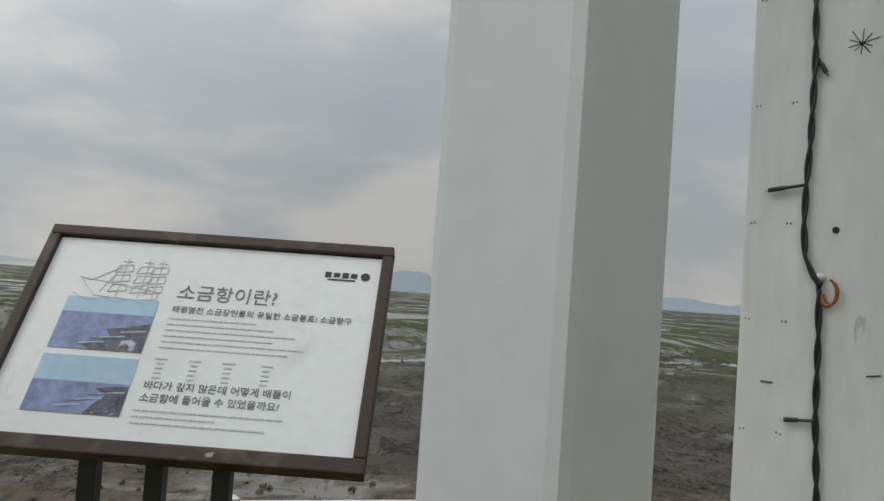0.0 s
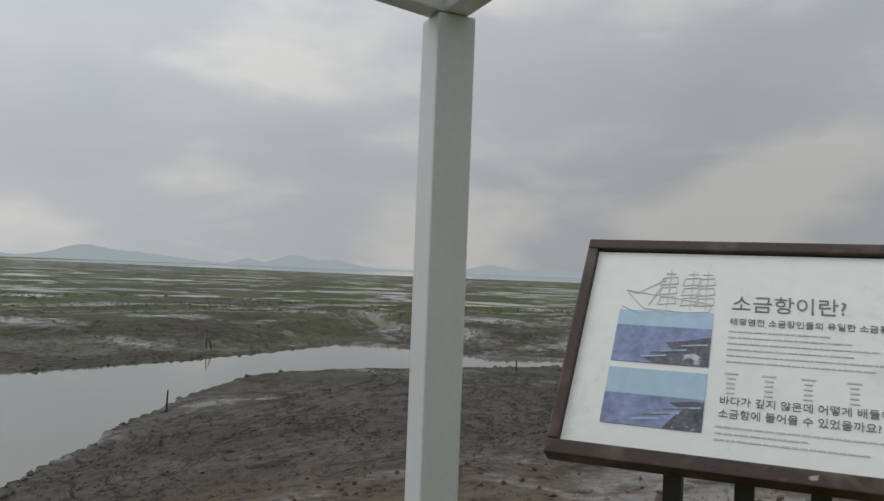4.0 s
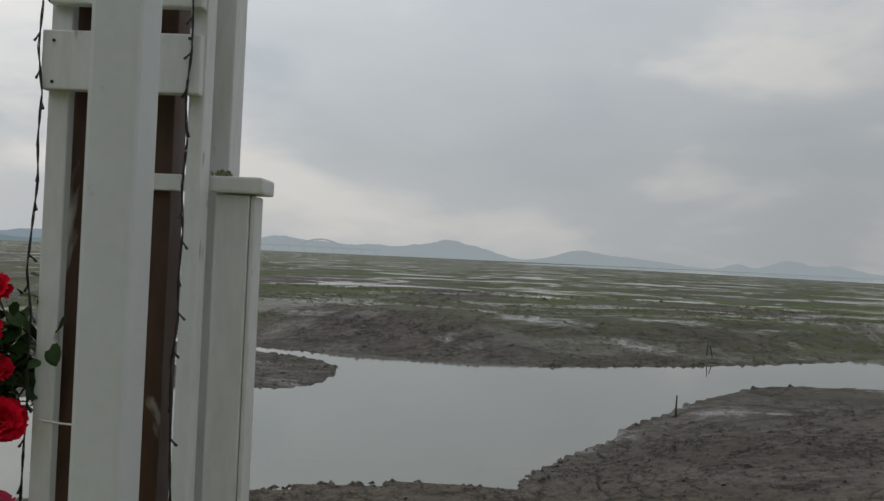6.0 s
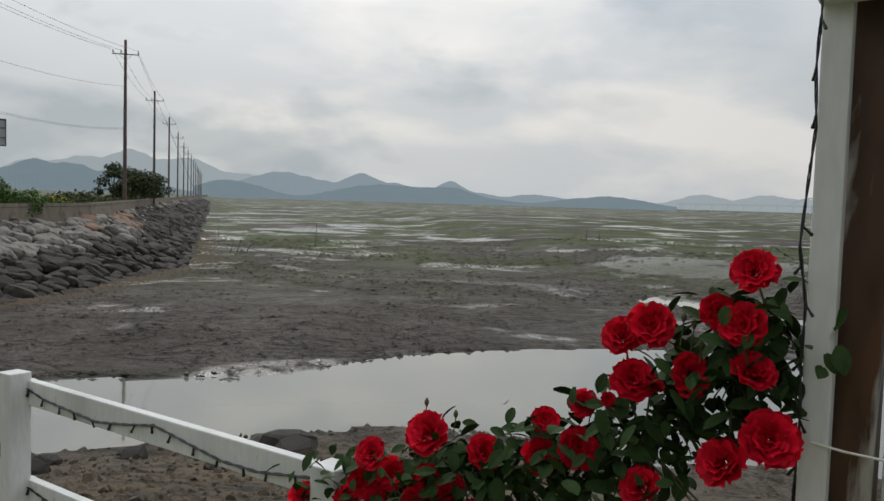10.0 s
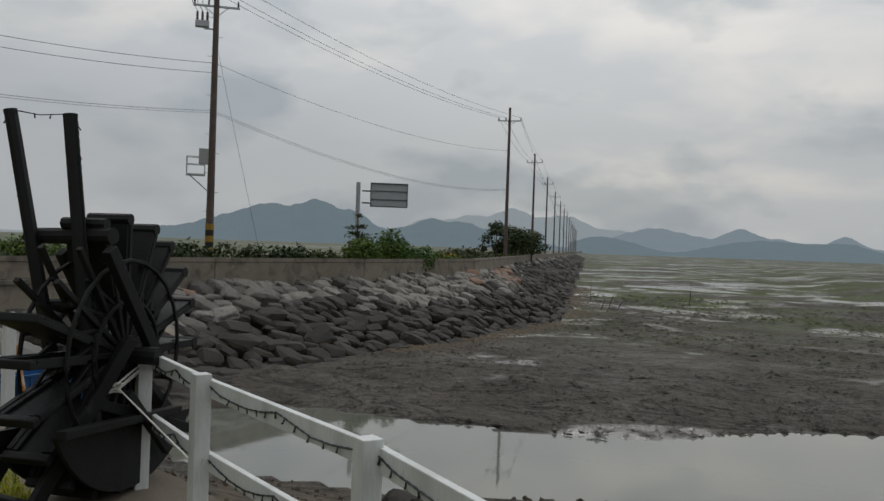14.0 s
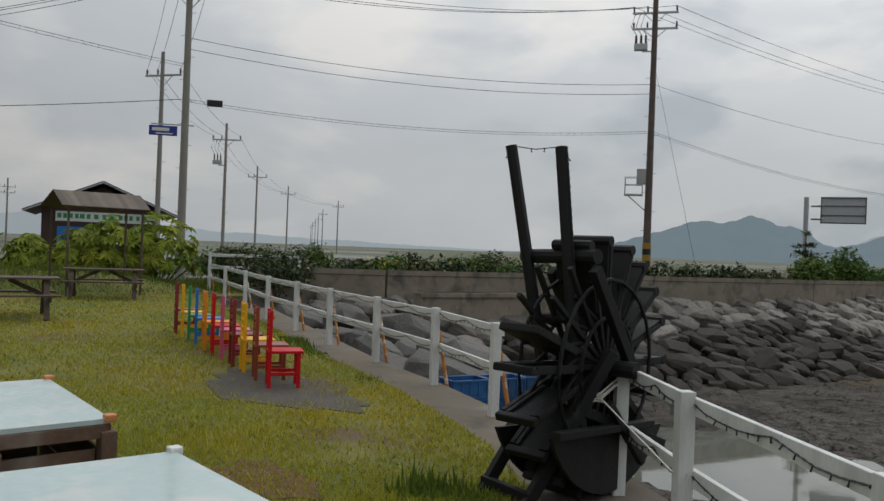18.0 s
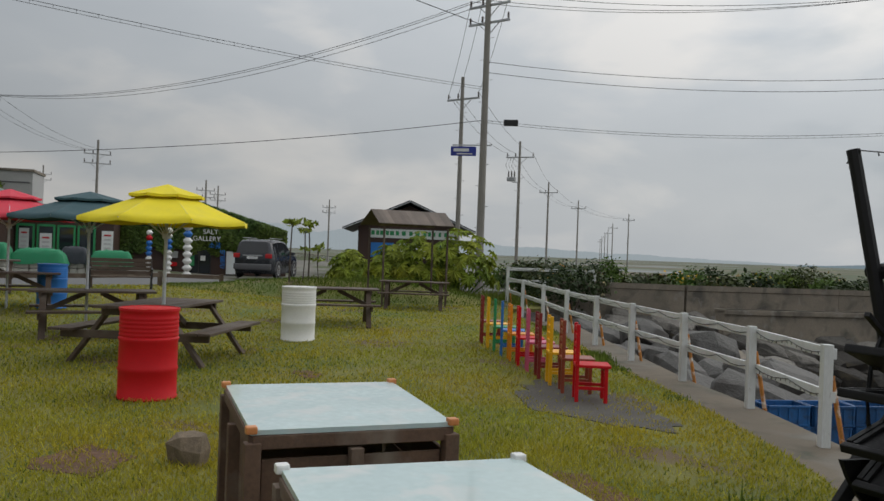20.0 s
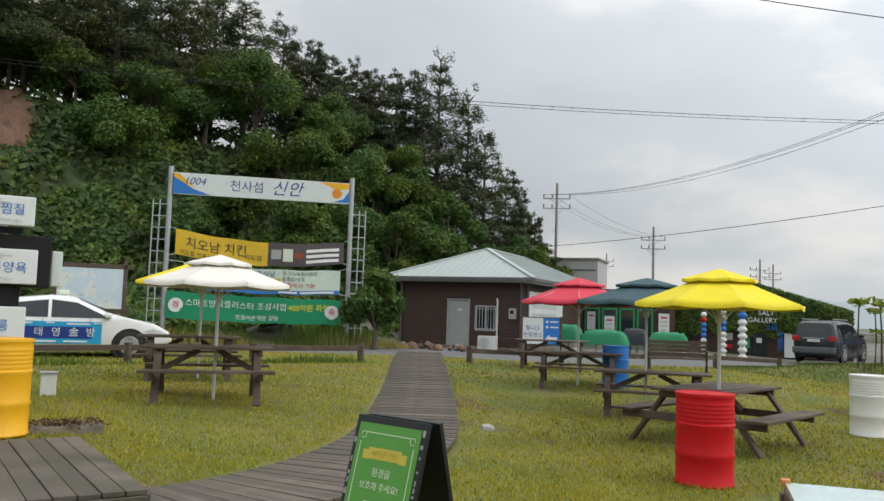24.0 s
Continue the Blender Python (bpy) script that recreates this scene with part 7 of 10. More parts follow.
TABLE = "dark brown wooden picnic table with fixed benches"
big_ = picnic_table(-11.95, 0.74, 152, TABLE + " beside the red drum")
big_.matrix_basis = big_.matrix_basis @ Matrix.Diagonal((1.1, 1.3, 1, 1))
picnic_table(-14.75, -0.15, 92, TABLE + " under a teal umbrella", 1.9)
picnic_table(-18.4, -1.75, 95, TABLE + " under a red umbrella", 1.9)
picnic_table(-21.9, -2.75, 95, TABLE + " by the road rail", 1.9)
picnic_table(-16.6, 4.35, 76, TABLE + " beside the white drum", 1.9)
picnic_table(-21.2, 7.9, 68, "dark brown wooden picnic table under a small plank roof", 1.9)
picnic_table(-10.55, -6.15, 120, TABLE + " under a white umbrella", 1.75)
picnic_table(-13.2, -8.1, 122, TABLE + " behind another table", 1.75)


def fabric(name, color):
    return material(name, color, 0.75, vary=0.08, scale=6, fine=120, bump=0.12, dist=0.003)


M_FAB_YELLOW, M_FAB_TEAL, M_FAB_RED, M_FAB_CREAM = fabric("yellow_canvas", (0.80, 0.66, 0.015)), fabric("dark_teal_canvas", (0.035, 0.085, 0.10)), fabric("red_canvas", (0.62, 0.045, 0.075)), fabric("cream_canvas", (0.78, 0.75, 0.68))


def umbrella(x, y, apex, rim_z, rad, mat, label, turn=0.0, vent=True, sides=8, alt=None):
    """A parasol: a panelled canopy with sagging hems, ribs, a vented cap, pole and runner."""
    zg = gz(x, y)
    top = thing("parasol", label, "parasol", pose(x, y, zg, 0, 0, turn), "lawn parasols")
    A, R = apex - zg, rim_z - zg
    bm = B()
    tube(bm, [(0, 0, 0.0), (0, 0, A - 0.03)], 0.024, 10)
    part("pole", bm, M_WHITE_STEEL, top)
    bm = B()
    lathe(bm, ((0.05, R - 0.25), (0.05, R - 0.17), (0.03, R - 0.15)), 12)
    part("runner", bm, M_WHITE_STEEL, top)
    neck = 0.40 * rad
    top_main = A - 0.03 if vent else A
    zc = lambda r: R + (top_main - R) * (1 - (r / rad)) ** 1.04
    for k in range(sides):
        a0, a1 = k * math.tau / sides, (k + 1) * math.tau / sides
        bm = B()
        rows = []
        for i in range(6):
            r = (0.02 if not vent else neck * 0.8) + (rad - (0.02 if not vent else neck * 0.8)) * i / 5
            row_ = []
            for j in range(5):
                t = j / 4
                a = a0 + (a1 - a0) * t
                sag = 0.05 * rad * math.sin(math.pi * t) * (i / 5)
                chord = math.cos((a1 - a0) / 2) / math.cos((t - 0.5) * (a1 - a0))
                rr = r * chord
                row_.append(bm.verts.new((rr * math.cos(a), rr * math.sin(a), zc(r) - sag * 0.5)))
            rows.append(row_)
        for i in range(5):
            for j in range(4):
                bm.faces.new((rows[i][j], rows[i + 1][j], rows[i + 1][j + 1], rows[i][j + 1]))
        hem = [bm.verts.new(v.co + Vector((0, 0, -0.05))) for v in rows[-1]]
        for j in range(4):
            bm.faces.new((rows[-1][j], hem[j], hem[j + 1], rows[-1][j + 1]))
        part("canopy_panel", bm, (alt if alt and k % 4 == 1 else mat), top, smooth=True)
        bm = B()
        tube(bm, [(0.03 * math.cos(a0), 0.03 * math.sin(a0), top_main - 0.03), (rad * math.cos(a0), rad * math.sin(a0), R - 0.012)], 0.008, 5)
        tube(bm, [(0.04 * math.cos(a0), 0.04 * math.sin(a0), R - 0.2), (0.5 * rad * math.cos(a0), 0.5 * rad * math.sin(a0), zc(0.5 * rad) - 0.03)], 0.007, 5)
        part("rib", bm, M_WHITE_STEEL, top)
        if vent:
            bm = B()
            z0 = A - 0.31 * (A - R)
            p0, p1 = (neck * 1.12 * math.cos(a0), neck * 1.12 * math.sin(a0), z0), (neck * 1.12 * math.cos(a1), neck * 1.12 * math.sin(a1), z0)
            tri = [bm.verts.new((0, 0, A)), bm.verts.new(p0), bm.verts.new(((p0[0] + p1[0]) / 2 * 0.97, (p0[1] + p1[1]) / 2 * 0.97, z0 - 0.012)), bm.verts.new(p1)]
            bm.faces.new(tri)
            lo = [bm.verts.new(v.co - Vector((0, 0, 0.035))) for v in tri[1:]]
            bm.faces.new((tri[1], lo[0], lo[1], tri[2]))
            bm.faces.new((tri[2], lo[1], lo[2], tri[3]))
            part("vent_cap", bm, mat, top)
            bm = B()
            tube(bm, [(neck * 1.05 * math.cos(a0), neck * 1.05 * math.sin(a0), z0 - 0.01), (neck * 0.9 * math.cos(a0), neck * 0.9 * math.sin(a0), zc(neck * 0.9))], 0.008, 4)
            part("vent_strut", bm, mat, top)
    return top


umbrella(-11.55, 0.72, 2.33, 1.86, 1.10, M_FAB_YELLOW, "open bright yellow two-tier parasol over a picnic table", 11, True, 4 * 2)
umbrella(-14.9, -0.25, 2.36, 1.93, 1.25, M_FAB_TEAL, "open dark teal two-tier parasol over a picnic table", 20)
umbrella(-18.5, -1.75, 2.52, 1.98, 1.28, M_FAB_RED, "open faded red two-tier parasol over a picnic table", 5)
umbrella(-10.655, -6.105, 2.35, 1.94, 1.05, M_FAB_CREAM, "open cream parasol with yellow panels over a picnic table", 50, True, 8, M_FAB_YELLOW)
umbrella(-13.24, -7.93, 2.46, 2.02, 1.2, M_FAB_YELLOW, "open yellow parasol behind the cream one", 10, False)


# ---- boardwalk, deck, road rail ----
WALK_LINE = [(-24.6, -7.15), (-21.2, -6.2), (-17.5, -5.1), (-14.0, -4.1), (-11.2, -3.35), (-9.6, -3.0), (-8.2, -2.95), (-7.0, -3.05), (-5.9, -3.35), (-4.9, -3.9), (-4.0, -4.7), (-3.3, -5.7)]


def boardwalk():
    top = thing("boardwalk", "weathered brown plank boardwalk curving across the lawn", "boardwalk", kind="structure")
    n = 400
    t = np.linspace(0, 1, n)
    P = np.array(WALK_LINE)
    seg = np.concatenate([[0], np.cumsum(np.hypot(*(P[1:] - P[:-1]).T))])
    s = t * seg[-1]
    x, y = np.interp(s, seg, P[:, 0]), np.interp(s, seg, P[:, 1])
    ker = np.ones(31) / 31
    pad = lambda v: np.convolve(np.concatenate([np.full(15, v[0]), v, np.full(15, v[-1])]), ker, "valid")
    x, y = pad(x), pad(y)
    bm = B()
    box(bm, (0, 0, 0), (0.094, 1.32, 0.035), None, 0.004)
    proto = part("plank", bm, M_DECK, top)
    cum = np.concatenate([[0], np.cumsum(np.hypot(np.diff(x), np.diff(y)))])
    for k in range(int(cum[-1] / 0.1)):
        sk = k * 0.1
        px_, py_ = float(np.interp(sk, cum, x)), float(np.interp(sk, cum, y))
        qx, qy = float(np.interp(sk + 0.25, cum, x)), float(np.interp(sk + 0.25, cum, y))
        if k * 0.1 > cum[-1] - 0.3:
            break
        m = pose(px_, py_, gz(px_, py_) + 0.05 + 0.004 * math.sin(k * 2.3), 0, 0, math.degrees(math.atan2(qy - py_, qx - px_)) + ((k * 71) % 10 - 5) * 0.1)
        if k == 0:
            proto.matrix_basis = m
        else:
            shared("plank", proto.data, top, m)


boardwalk()


def deck():
    top = thing("deck_platform", "low weathered plank deck on the lawn", "deck", pose(-7.1, -5.5, 0.07, 0, 0, 48.5), kind="structure")
    for k in range(22):
        bm = B()
        box(bm, (1.32, -0.06 - k * 0.155, 0.22 + 0.003 * math.sin(k * 2.7)), (2.64, 0.145, 0.035), None, 0.004)
        part("plank", bm, M_DECK, top)
    for c, sz in (((1.32, 0.02, 0.09), (2.6, 0.04, 0.22)), ((2.66, -1.7, 0.09), (0.04, 3.4, 0.22)), ((-0.02, -1.7, 0.09), (0.04, 3.4, 0.22))):
        bm = B()
        box(bm, c, sz, None, 0.004)
        part("fascia", bm, M_DECK, top)
    t2 = thing("planter", "shallow trough of dry reddish ground-cover behind the deck", "planter", pose(-7.25, -5.95, 0.24, 0, 0, -41.5))
    bm = B()
    box(bm, (0, 0, 0.05), (1.0, 0.2, 0.14), None, 0.012)
    part("trough", bm, M_CONCRETE, t2)
    o = leaf_cloud("foliage", [(0.1, 0, 0.13, 0.42, 0.12, 0.06), (-0.25, 0, 0.13, 0.3, 0.12, 0.07)], 900, 0.022, leaf_material("reddish_ground_cover", (0.09, 0.06, 0.04)), t2, 5)
    tagged(o, kind="stuff")


deck()


def road_rail(points, label):
    top = thing("road_rail", label, "low rail", group="low road rails")
    for x, y in points:
        bm = B()
        z = gz(x, y)
        box(bm, (x, y, z + 0.18), (0.13, 0.13, 0.52), None, 0.008)
        part("post", bm, M_PICNIC, top)
    for (ax, ay), (bx, by) in zip(points, points[1:]):
        bm = B()
        beam(bm, (ax, ay, gz(ax, ay) + 0.33), (bx, by, gz(bx, by) + 0.33), 0.07, 0.12, 0.006)
        part("rail", bm, M_PICNIC, top)


road_rail([(-9.0, -15.0), (-12.3, -13.4), (-15.8, -11.2), (-17.7, -9.2), (-19.5, -7.2)], "low dark wooden rail along the road edge")
road_rail([(-21.6, -4.9), (-22.9, -2.6), (-24.3, -0.3), (-26.0, 1.6), (-27.6, 3.6)], "low dark wooden rail along the road edge")


# ---- A-board ----
M_BOARD_GREEN = paint("poster_green", (0.10, 0.33, 0.05))
M_CUP = paint("cup_print_pale", (0.62, 0.68, 0.66))
M_CREST = paint("cup_crest_plum", (0.16, 0.02, 0.06))
M_BANNER_GOLD = paint("poster_gold", (0.62, 0.50, 0.06))
M_CREAM_INK = paint("poster_cream_ink", (0.68, 0.74, 0.58))


def a_board():
    m = pose(-4.47, -1.40, 0, 0, 0, 64)
    top = thing("a_board", "green folding A-board in a black frame on lawn", "sign board", m)
    tilt = pose(0, -0.30, 0.0, 76)
    bm = B()
    box(bm, (0, 0.53, 0), (0.52, 1.08, 0.03), tilt, 0.005)
    f = part("front_frame", bm, M_BLACK, top)
    bm = B()
    box(bm, (0, 0.53, 0.017), (0.455, 1.0, 0.004), tilt)
    p = part("poster", bm, M_BOARD_GREEN, top, "green printed poster")
    bm = B()
    box(bm, (0, 0.53, 0), (0.52, 1.08, 0.03), pose(0, 0.30, 0, 104), 0.005)
    part("back_frame", bm, M_BLACK, top)
    bm = B()
    rs = random.Random(6)
    for k in range(40):
        s = rs.choice((-1, 1))
        box(bm, (s * 0.243, rs.uniform(0.02, 1.04), 0.0155), (rs.uniform(0.006, 0.02), rs.uniform(0.01, 0.03), 0.001), tilt)
    tagged(part("frame_wear", bm, M_GREY, f), kind="stuff")
    zf = 0.0205

    def at(x, y):
        return tilt @ Matrix.Translation((x, y, zf))

    bm = B()
    for x in (-0.195, 0.195):
        box(bm, (x, 0.5, zf), (0.005, 0.86, 0.001), tilt)
    for y in (0.98,):
        box(bm, (0, y, zf), (0.33, 0.005, 0.001), tilt)
    for s in (-1, 1):
        tube(bm, [tilt @ Vector((s * (0.18 + 0.018 * math.cos(a)), 0.965 + 0.018 * math.sin(a), zf)) for a in np.linspace(0, 5.5, 12)], 0.0018, 4)
    part("border", bm, M_CREAM_INK, p)
    bm = B()
    box(bm, (0, 0.875, zf), (0.24, 0.06, 0.001), tilt)
    box(bm, (-0.135, 0.865, zf - 0.001), (0.05, 0.05, 0.001), tilt)
    box(bm, (0.135, 0.865, zf - 0.001), (0.05, 0.05, 0.001), tilt)
    part("ribbon", bm, M_BANNER_GOLD, p)
    words("60주년 기념", 0.038, paint("gold_ink", (0.42, 0.33, 0.05)), p, at(0, 0.875) @ Matrix.Translation((0, 0, 0.002)), align="CENTER")
    words("환경을", 0.050, M_CREAM_INK, p, at(0, 0.775), align="CENTER")
    words("보호해 주세요!", 0.047, M_CREAM_INK, p, at(0, 0.705), align="CENTER")
    bm = B()
    v = [bm.verts.new(at(x, y) @ Vector((0, 0, 0))) for x, y in ((-0.06, 0.36), (0.06, 0.36), (0.085, 0.63), (-0.085, 0.63))]
    bm.faces.new(v)
    part("cup_print", bm, M_CUP, p)
    bm = B()
    lathe(bm, ((0.036, 0.001), (0.036, 0.002)), 20, at(0, 0.53))
    part("cup_mark", bm, M_CREST, p)
    for k, line in enumerate(("“태평염전 소금항카페는", "염전환경을 위하여", "1회용 컵을", "사용하지 않습니다.”")):
        words(line, 0.042, M_CREAM_INK, p, at(0, 0.30 - k * 0.055), align="CENTER")


a_board()


M_PALE_STONE = material("pale_flat_stone", (0.42, 0.41, 0.38), 0.85, vary=0.2, scale=5, fine=40, bump=0.4)


def stones_on_lawn():
    tan = material("tan_block_stone", (0.20, 0.155, 0.11), 0.9, vary=0.45, scale=5, fine=40, bump=0.6, dist=0.02)
    for x, y, size, mat, seed, label in ((-6.30, 0.57, (0.30, 0.25, 0.34), tan, 29, "tan block of stone lying on the lawn"), (-11.6, -2.35, (0.22, 0.18, 0.14), M_PALE_STONE, 8, "pale flat stone lying beside the boardwalk")):
        me = stone_mesh(seed)
        me.materials.append(mat)
        ob = new("lawn_stone", me)
        ob.matrix_basis = Matrix.Translation((x, y, gz(x, y) + size[2] * 0.24)) @ Euler((0.12, 0.1, 0.8)).to_matrix().to_4x4() @ Matrix.Diagonal((*size, 1))
        tagged(ob, label, "stone")


stones_on_lawn()


# ---- plank shelter over a table ----
def shelter():
    top = thing("plank_shelter", "small open shelter with weathered plank roof on thin posts", "shelter")
    corners = [(-22.0, 7.25), (-23.5, 7.3), (-22.05, 9.2), (-23.45, 9.3)]
    for x, y in corners:
        bm = B()
        beam(bm, (x, y, -0.1), (x, y, 2.25), 0.05, 0.05, 0.005)
        part("post", bm, M_PICNIC, top)
    for k in range(16):
        f0, f1 = k / 16, (k + 0.94) / 16
        a = Vector((-21.8, 7.05, 2.32)).lerp(Vector((-21.85, 9.3, 2.32)), (f0 + f1) / 2)
        b = Vector((-22.75, 7.1, 2.74)).lerp(Vector((-22.8, 9.4, 2.74)), (f0 + f1) / 2)
        c = Vector((-23.8, 7.1, 2.32)).lerp(Vector((-23.75, 9.45, 2.32)), (f0 + f1) / 2)
        for p, q in ((a, b), (b, c)):
            bm = B()
            beam(bm, p, q, 0.18, 0.025, 0.003, up=(0.2, 0.0, 1))
            part("roof_plank", bm, M_RUSTROOF, top)


shelter()


# ---- the wooded hill and the yard behind the road ----
def hill_top(b):
    return np.interp(b, [60, 95, 98, 101, 105, 112, 120, 135, 170], [0.0, 0.2, 1.6, 4.5, 9.0, 11.5, 12.5, 13.5, 12.0])


def hill_foot(b):
    return np.interp(b, [60, 95, 98, 103, 107, 111, 123, 135, 170], [60, 56, 53, 49, 44, 35, 32.5, 30, 28])


def hill_z(x, y):
    b = np.degrees(np.arctan2(-x, y))
    d = np.hypot(x, y)
    up = smooth01((d - hill_foot(b)) / 24.0)
    return lawn_z(x, y) - 0.06 + hill_top(b) * up + up * 0.7 * fbm(x, y, 5.0, 3, 6)


M_YARD = material("worn_yard_ground", (0.17, 0.16, 0.14), 0.95, vary=0.25, scale=0.5, fine=20, bump=0.3, dist=0.02, spots=[((0.07, 0.09, 0.03), 0.25, 0.5, 0.62)])
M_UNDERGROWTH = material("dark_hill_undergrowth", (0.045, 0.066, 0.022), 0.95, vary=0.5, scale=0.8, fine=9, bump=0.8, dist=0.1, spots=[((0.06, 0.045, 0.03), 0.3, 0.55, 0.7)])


def hill():
    bs = np.arange(72, 166, 1.0)
    verts, faces, mats = [], [], []
    n = 48
    for b in bs:
        d0 = np.interp(b, [72, 92, 100, 170], [34, 33, 23, 16])
        for k in range(n):
            d = d0 + (95 - d0) * (k / (n - 1)) ** 1.2
            verts.append((-math.sin(radians(b)) * d, math.cos(radians(b)) * d))
    v = np.array(verts)
    z = hill_z(v[:, 0], v[:, 1])
    for i in range(len(bs) - 1):
        for k in range(n - 1):
            a = i * n + k
            faces.append((a, a + n, a + n + 1, a + 1))
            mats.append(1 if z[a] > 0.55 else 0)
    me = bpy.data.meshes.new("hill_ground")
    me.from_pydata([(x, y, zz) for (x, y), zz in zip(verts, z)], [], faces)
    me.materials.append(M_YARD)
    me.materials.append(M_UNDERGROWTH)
    me.polygons.foreach_set("material_index", mats)
    me.polygons.foreach_set("use_smooth", [True] * len(faces))
    tagged(new("hill_ground", me), "yard ground rising into a steep overgrown hillside", "hillside", kind="structure")
    # a slip of bare reddish earth, ragged at its rim and sinking into the growth
    verts, faces = [], []
    n = 22
    for i in range(n + 1):
        for k in range(n + 1):
            u, w = i / n * 2 - 1, k / n * 2 - 1
            a = math.atan2(w, u)
            b, d = 134.1 + 3.4 * u, 46.5 + 4.0 * w
            x, y = -math.sin(radians(b)) * d, math.cos(radians(b)) * d
            rim = 0.8 + 0.13 * math.sin(3 * a + 1) + 0.09 * math.sin(7 * a) - math.hypot(u, w)
            lump = 0.16 * math.sin(i * 1.9) * math.cos(k * 1.3) + 0.12 * math.sin(i * 0.7 + k * 1.1)
            verts.append((x, y, float(hill_z(np.array(x), np.array(y))) + (0.45 + lump if rim > 0 else 0.45 + lump + rim * 4.5)))
    for i in range(n):
        for k in range(n):
            a = i * (n + 1) + k
            faces.append((a, a + n + 1, a + n + 2, a + 1))
    me = bpy.data.meshes.new("earth_slip")
    me.from_pydata(verts, [], faces)
    me.materials.append(M_SOIL)
    me.polygons.foreach_set("use_smooth", [True] * len(faces))
    tagged(new("earth_slip", me), "bare reddish earth slip on the wooded slope", "bare soil", kind="structure")


hill()


def slope_cover(name, label, count, size, mat, lo, hi, d_from, d_to, seed, lift=0.35, skip=True):
    """Scrub and creepers over the slope, leaf by leaf, in uneven mounds."""
    rs = np.random.RandomState(seed)
    b = rs.uniform(lo, hi, count)
    d = hill_foot(b) + d_from + (d_to - d_from) * rs.rand(count)
    x, y = -np.sin(np.radians(b)) * d, np.cos(np.radians(b)) * d
    hump = np.clip(fbm(x, y, 1.3, 3, seed), -0.4, 1.2)
    ok = hump > -0.35
    if skip:
        ok &= ~(((b - 134) / 2.2) ** 2 + ((d - 46.4) / 2.7) ** 2 < 0.75 + 0.5 * rs.rand(count))
    x, y, hump = x[ok], y[ok], hump[ok]
    n = len(x)
    z = hill_z(x, y) + lift * (0.3 + 1.3 * np.maximum(0, hump + 0.4)) * rs.uniform(0.55, 1.05, n)
    p = np.stack([x, y, z], 1)
    nrm = rs.normal(size=(n, 3)) * 0.55 + np.array([0.62, 0.35, 0.75])
    nrm /= np.linalg.norm(nrm, axis=1)[:, None]
    t = np.cross(nrm, rs.normal(size=(n, 3)))
    t /= np.linalg.norm(t, axis=1)[:, None]
    q = np.cross(nrm, t)
    s = size * rs.uniform(0.6, 1.3, n)[:, None]
    quad = np.stack([p - t * s, p + q * s * 0.55, p + t * s, p - q * s * 0.55], 1).reshape(-1, 3)
    me = bpy.data.meshes.new(name)
    me.vertices.add(n * 4)
    me.vertices.foreach_set("co", quad.ravel())
    me.loops.add(n * 4)
    me.loops.foreach_set("vertex_index", np.arange(n * 4))
    me.polygons.add(n)
    me.polygons.foreach_set("loop_start", np.arange(n) * 4)
    me.update()
    me.materials.append(mat)
    tagged(new(name, me), label, "scrub", kind="stuff")


M_IVY = leaf_material("creeper_foliage", (0.058, 0.112, 0.024), 0.5, 0.22)
# darker copy of the creeper green, the shade under trees put into its colour
M_IVY_SHADE = leaf_material("shade_tinted_creeper_foliage", (0.034, 0.066, 0.018), 0.45, 0.2)
slope_cover("scrub", "dense green creepers and scrub over the steep slope", 66000, 0.16, M_IVY, 104, 150, -0.5, 17, 21, 0.75)
slope_cover("scrub", "undergrowth below the hill trees, darkened in colour for their shade", 22000, 0.26, M_IVY_SHADE, 97, 150, 3, 24, 22, 0.9)


def on_hill(b, d):
    x, y = -math.sin(radians(b)) * d, math.cos(radians(b)) * d
    return x, y, float(hill_z(np.array(x), np.array(y)))


def crown_tree(b, d, top_el, w, seed, kind):
    x, y, z = on_hill(b, d)
    h = max(3.0, 1.6 + d * math.tan(radians(top_el)) - z)
    if kind == "pine":
        pine(x, y, z, h, w, seed, "tall dark green pine on the hillside", M_FOL_DARK, 15, 12500, 0.155, random.Random(seed).uniform(-0.6, 0.6), "hillside pines")
    else:
        broadleaf(x, y, z, h, w, seed, "leafy broadleaf tree on the hillside", M_FOL_MID if seed % 3 else M_IVY, 9500, 0.115, "hillside trees")


for k, (b, d, el_, w) in enumerate(((138.5, 49, 23, 3.6), (135.5, 50, 23, 3.6), (132.6, 51, 22.5, 3.4), (130.0, 52, 22.5, 3.4), (127.2, 52, 23, 3.4), (124.6, 53, 22, 3.4), (122.3, 52, 20.5, 3.2), (137, 53, 21, 3.4), (134, 56, 20, 3.2), (131, 55, 18.5, 3.4), (128.5, 57, 21, 3.2), (126, 56, 20.5, 3.0), (123.5, 58, 19.5, 3.4), (121.2, 57, 21.0, 3.0), (119, 56, 20.3, 3.4), (116.5, 58, 19.3, 3.0), (114.6, 57, 18.3, 2.6), (113.2, 56, 17.2, 2.8), (111.4, 57, 17.0, 2.7), (109.8, 57, 16.4, 2.8), (108.4, 58, 16.4, 2.6), (107.1, 57, 17.0, 2.7), (105.4, 56, 17.9, 3.0), (103.3, 57, 15.2, 2.8), (102.0, 56, 12.7, 3.0), (100.6, 58, 10.2, 2.7), (99.5, 58, 8.2, 2.4), (98.4, 59, 6.9, 2.0))):
    crown_tree(b, d, el_, w, 700 + k, "pine")
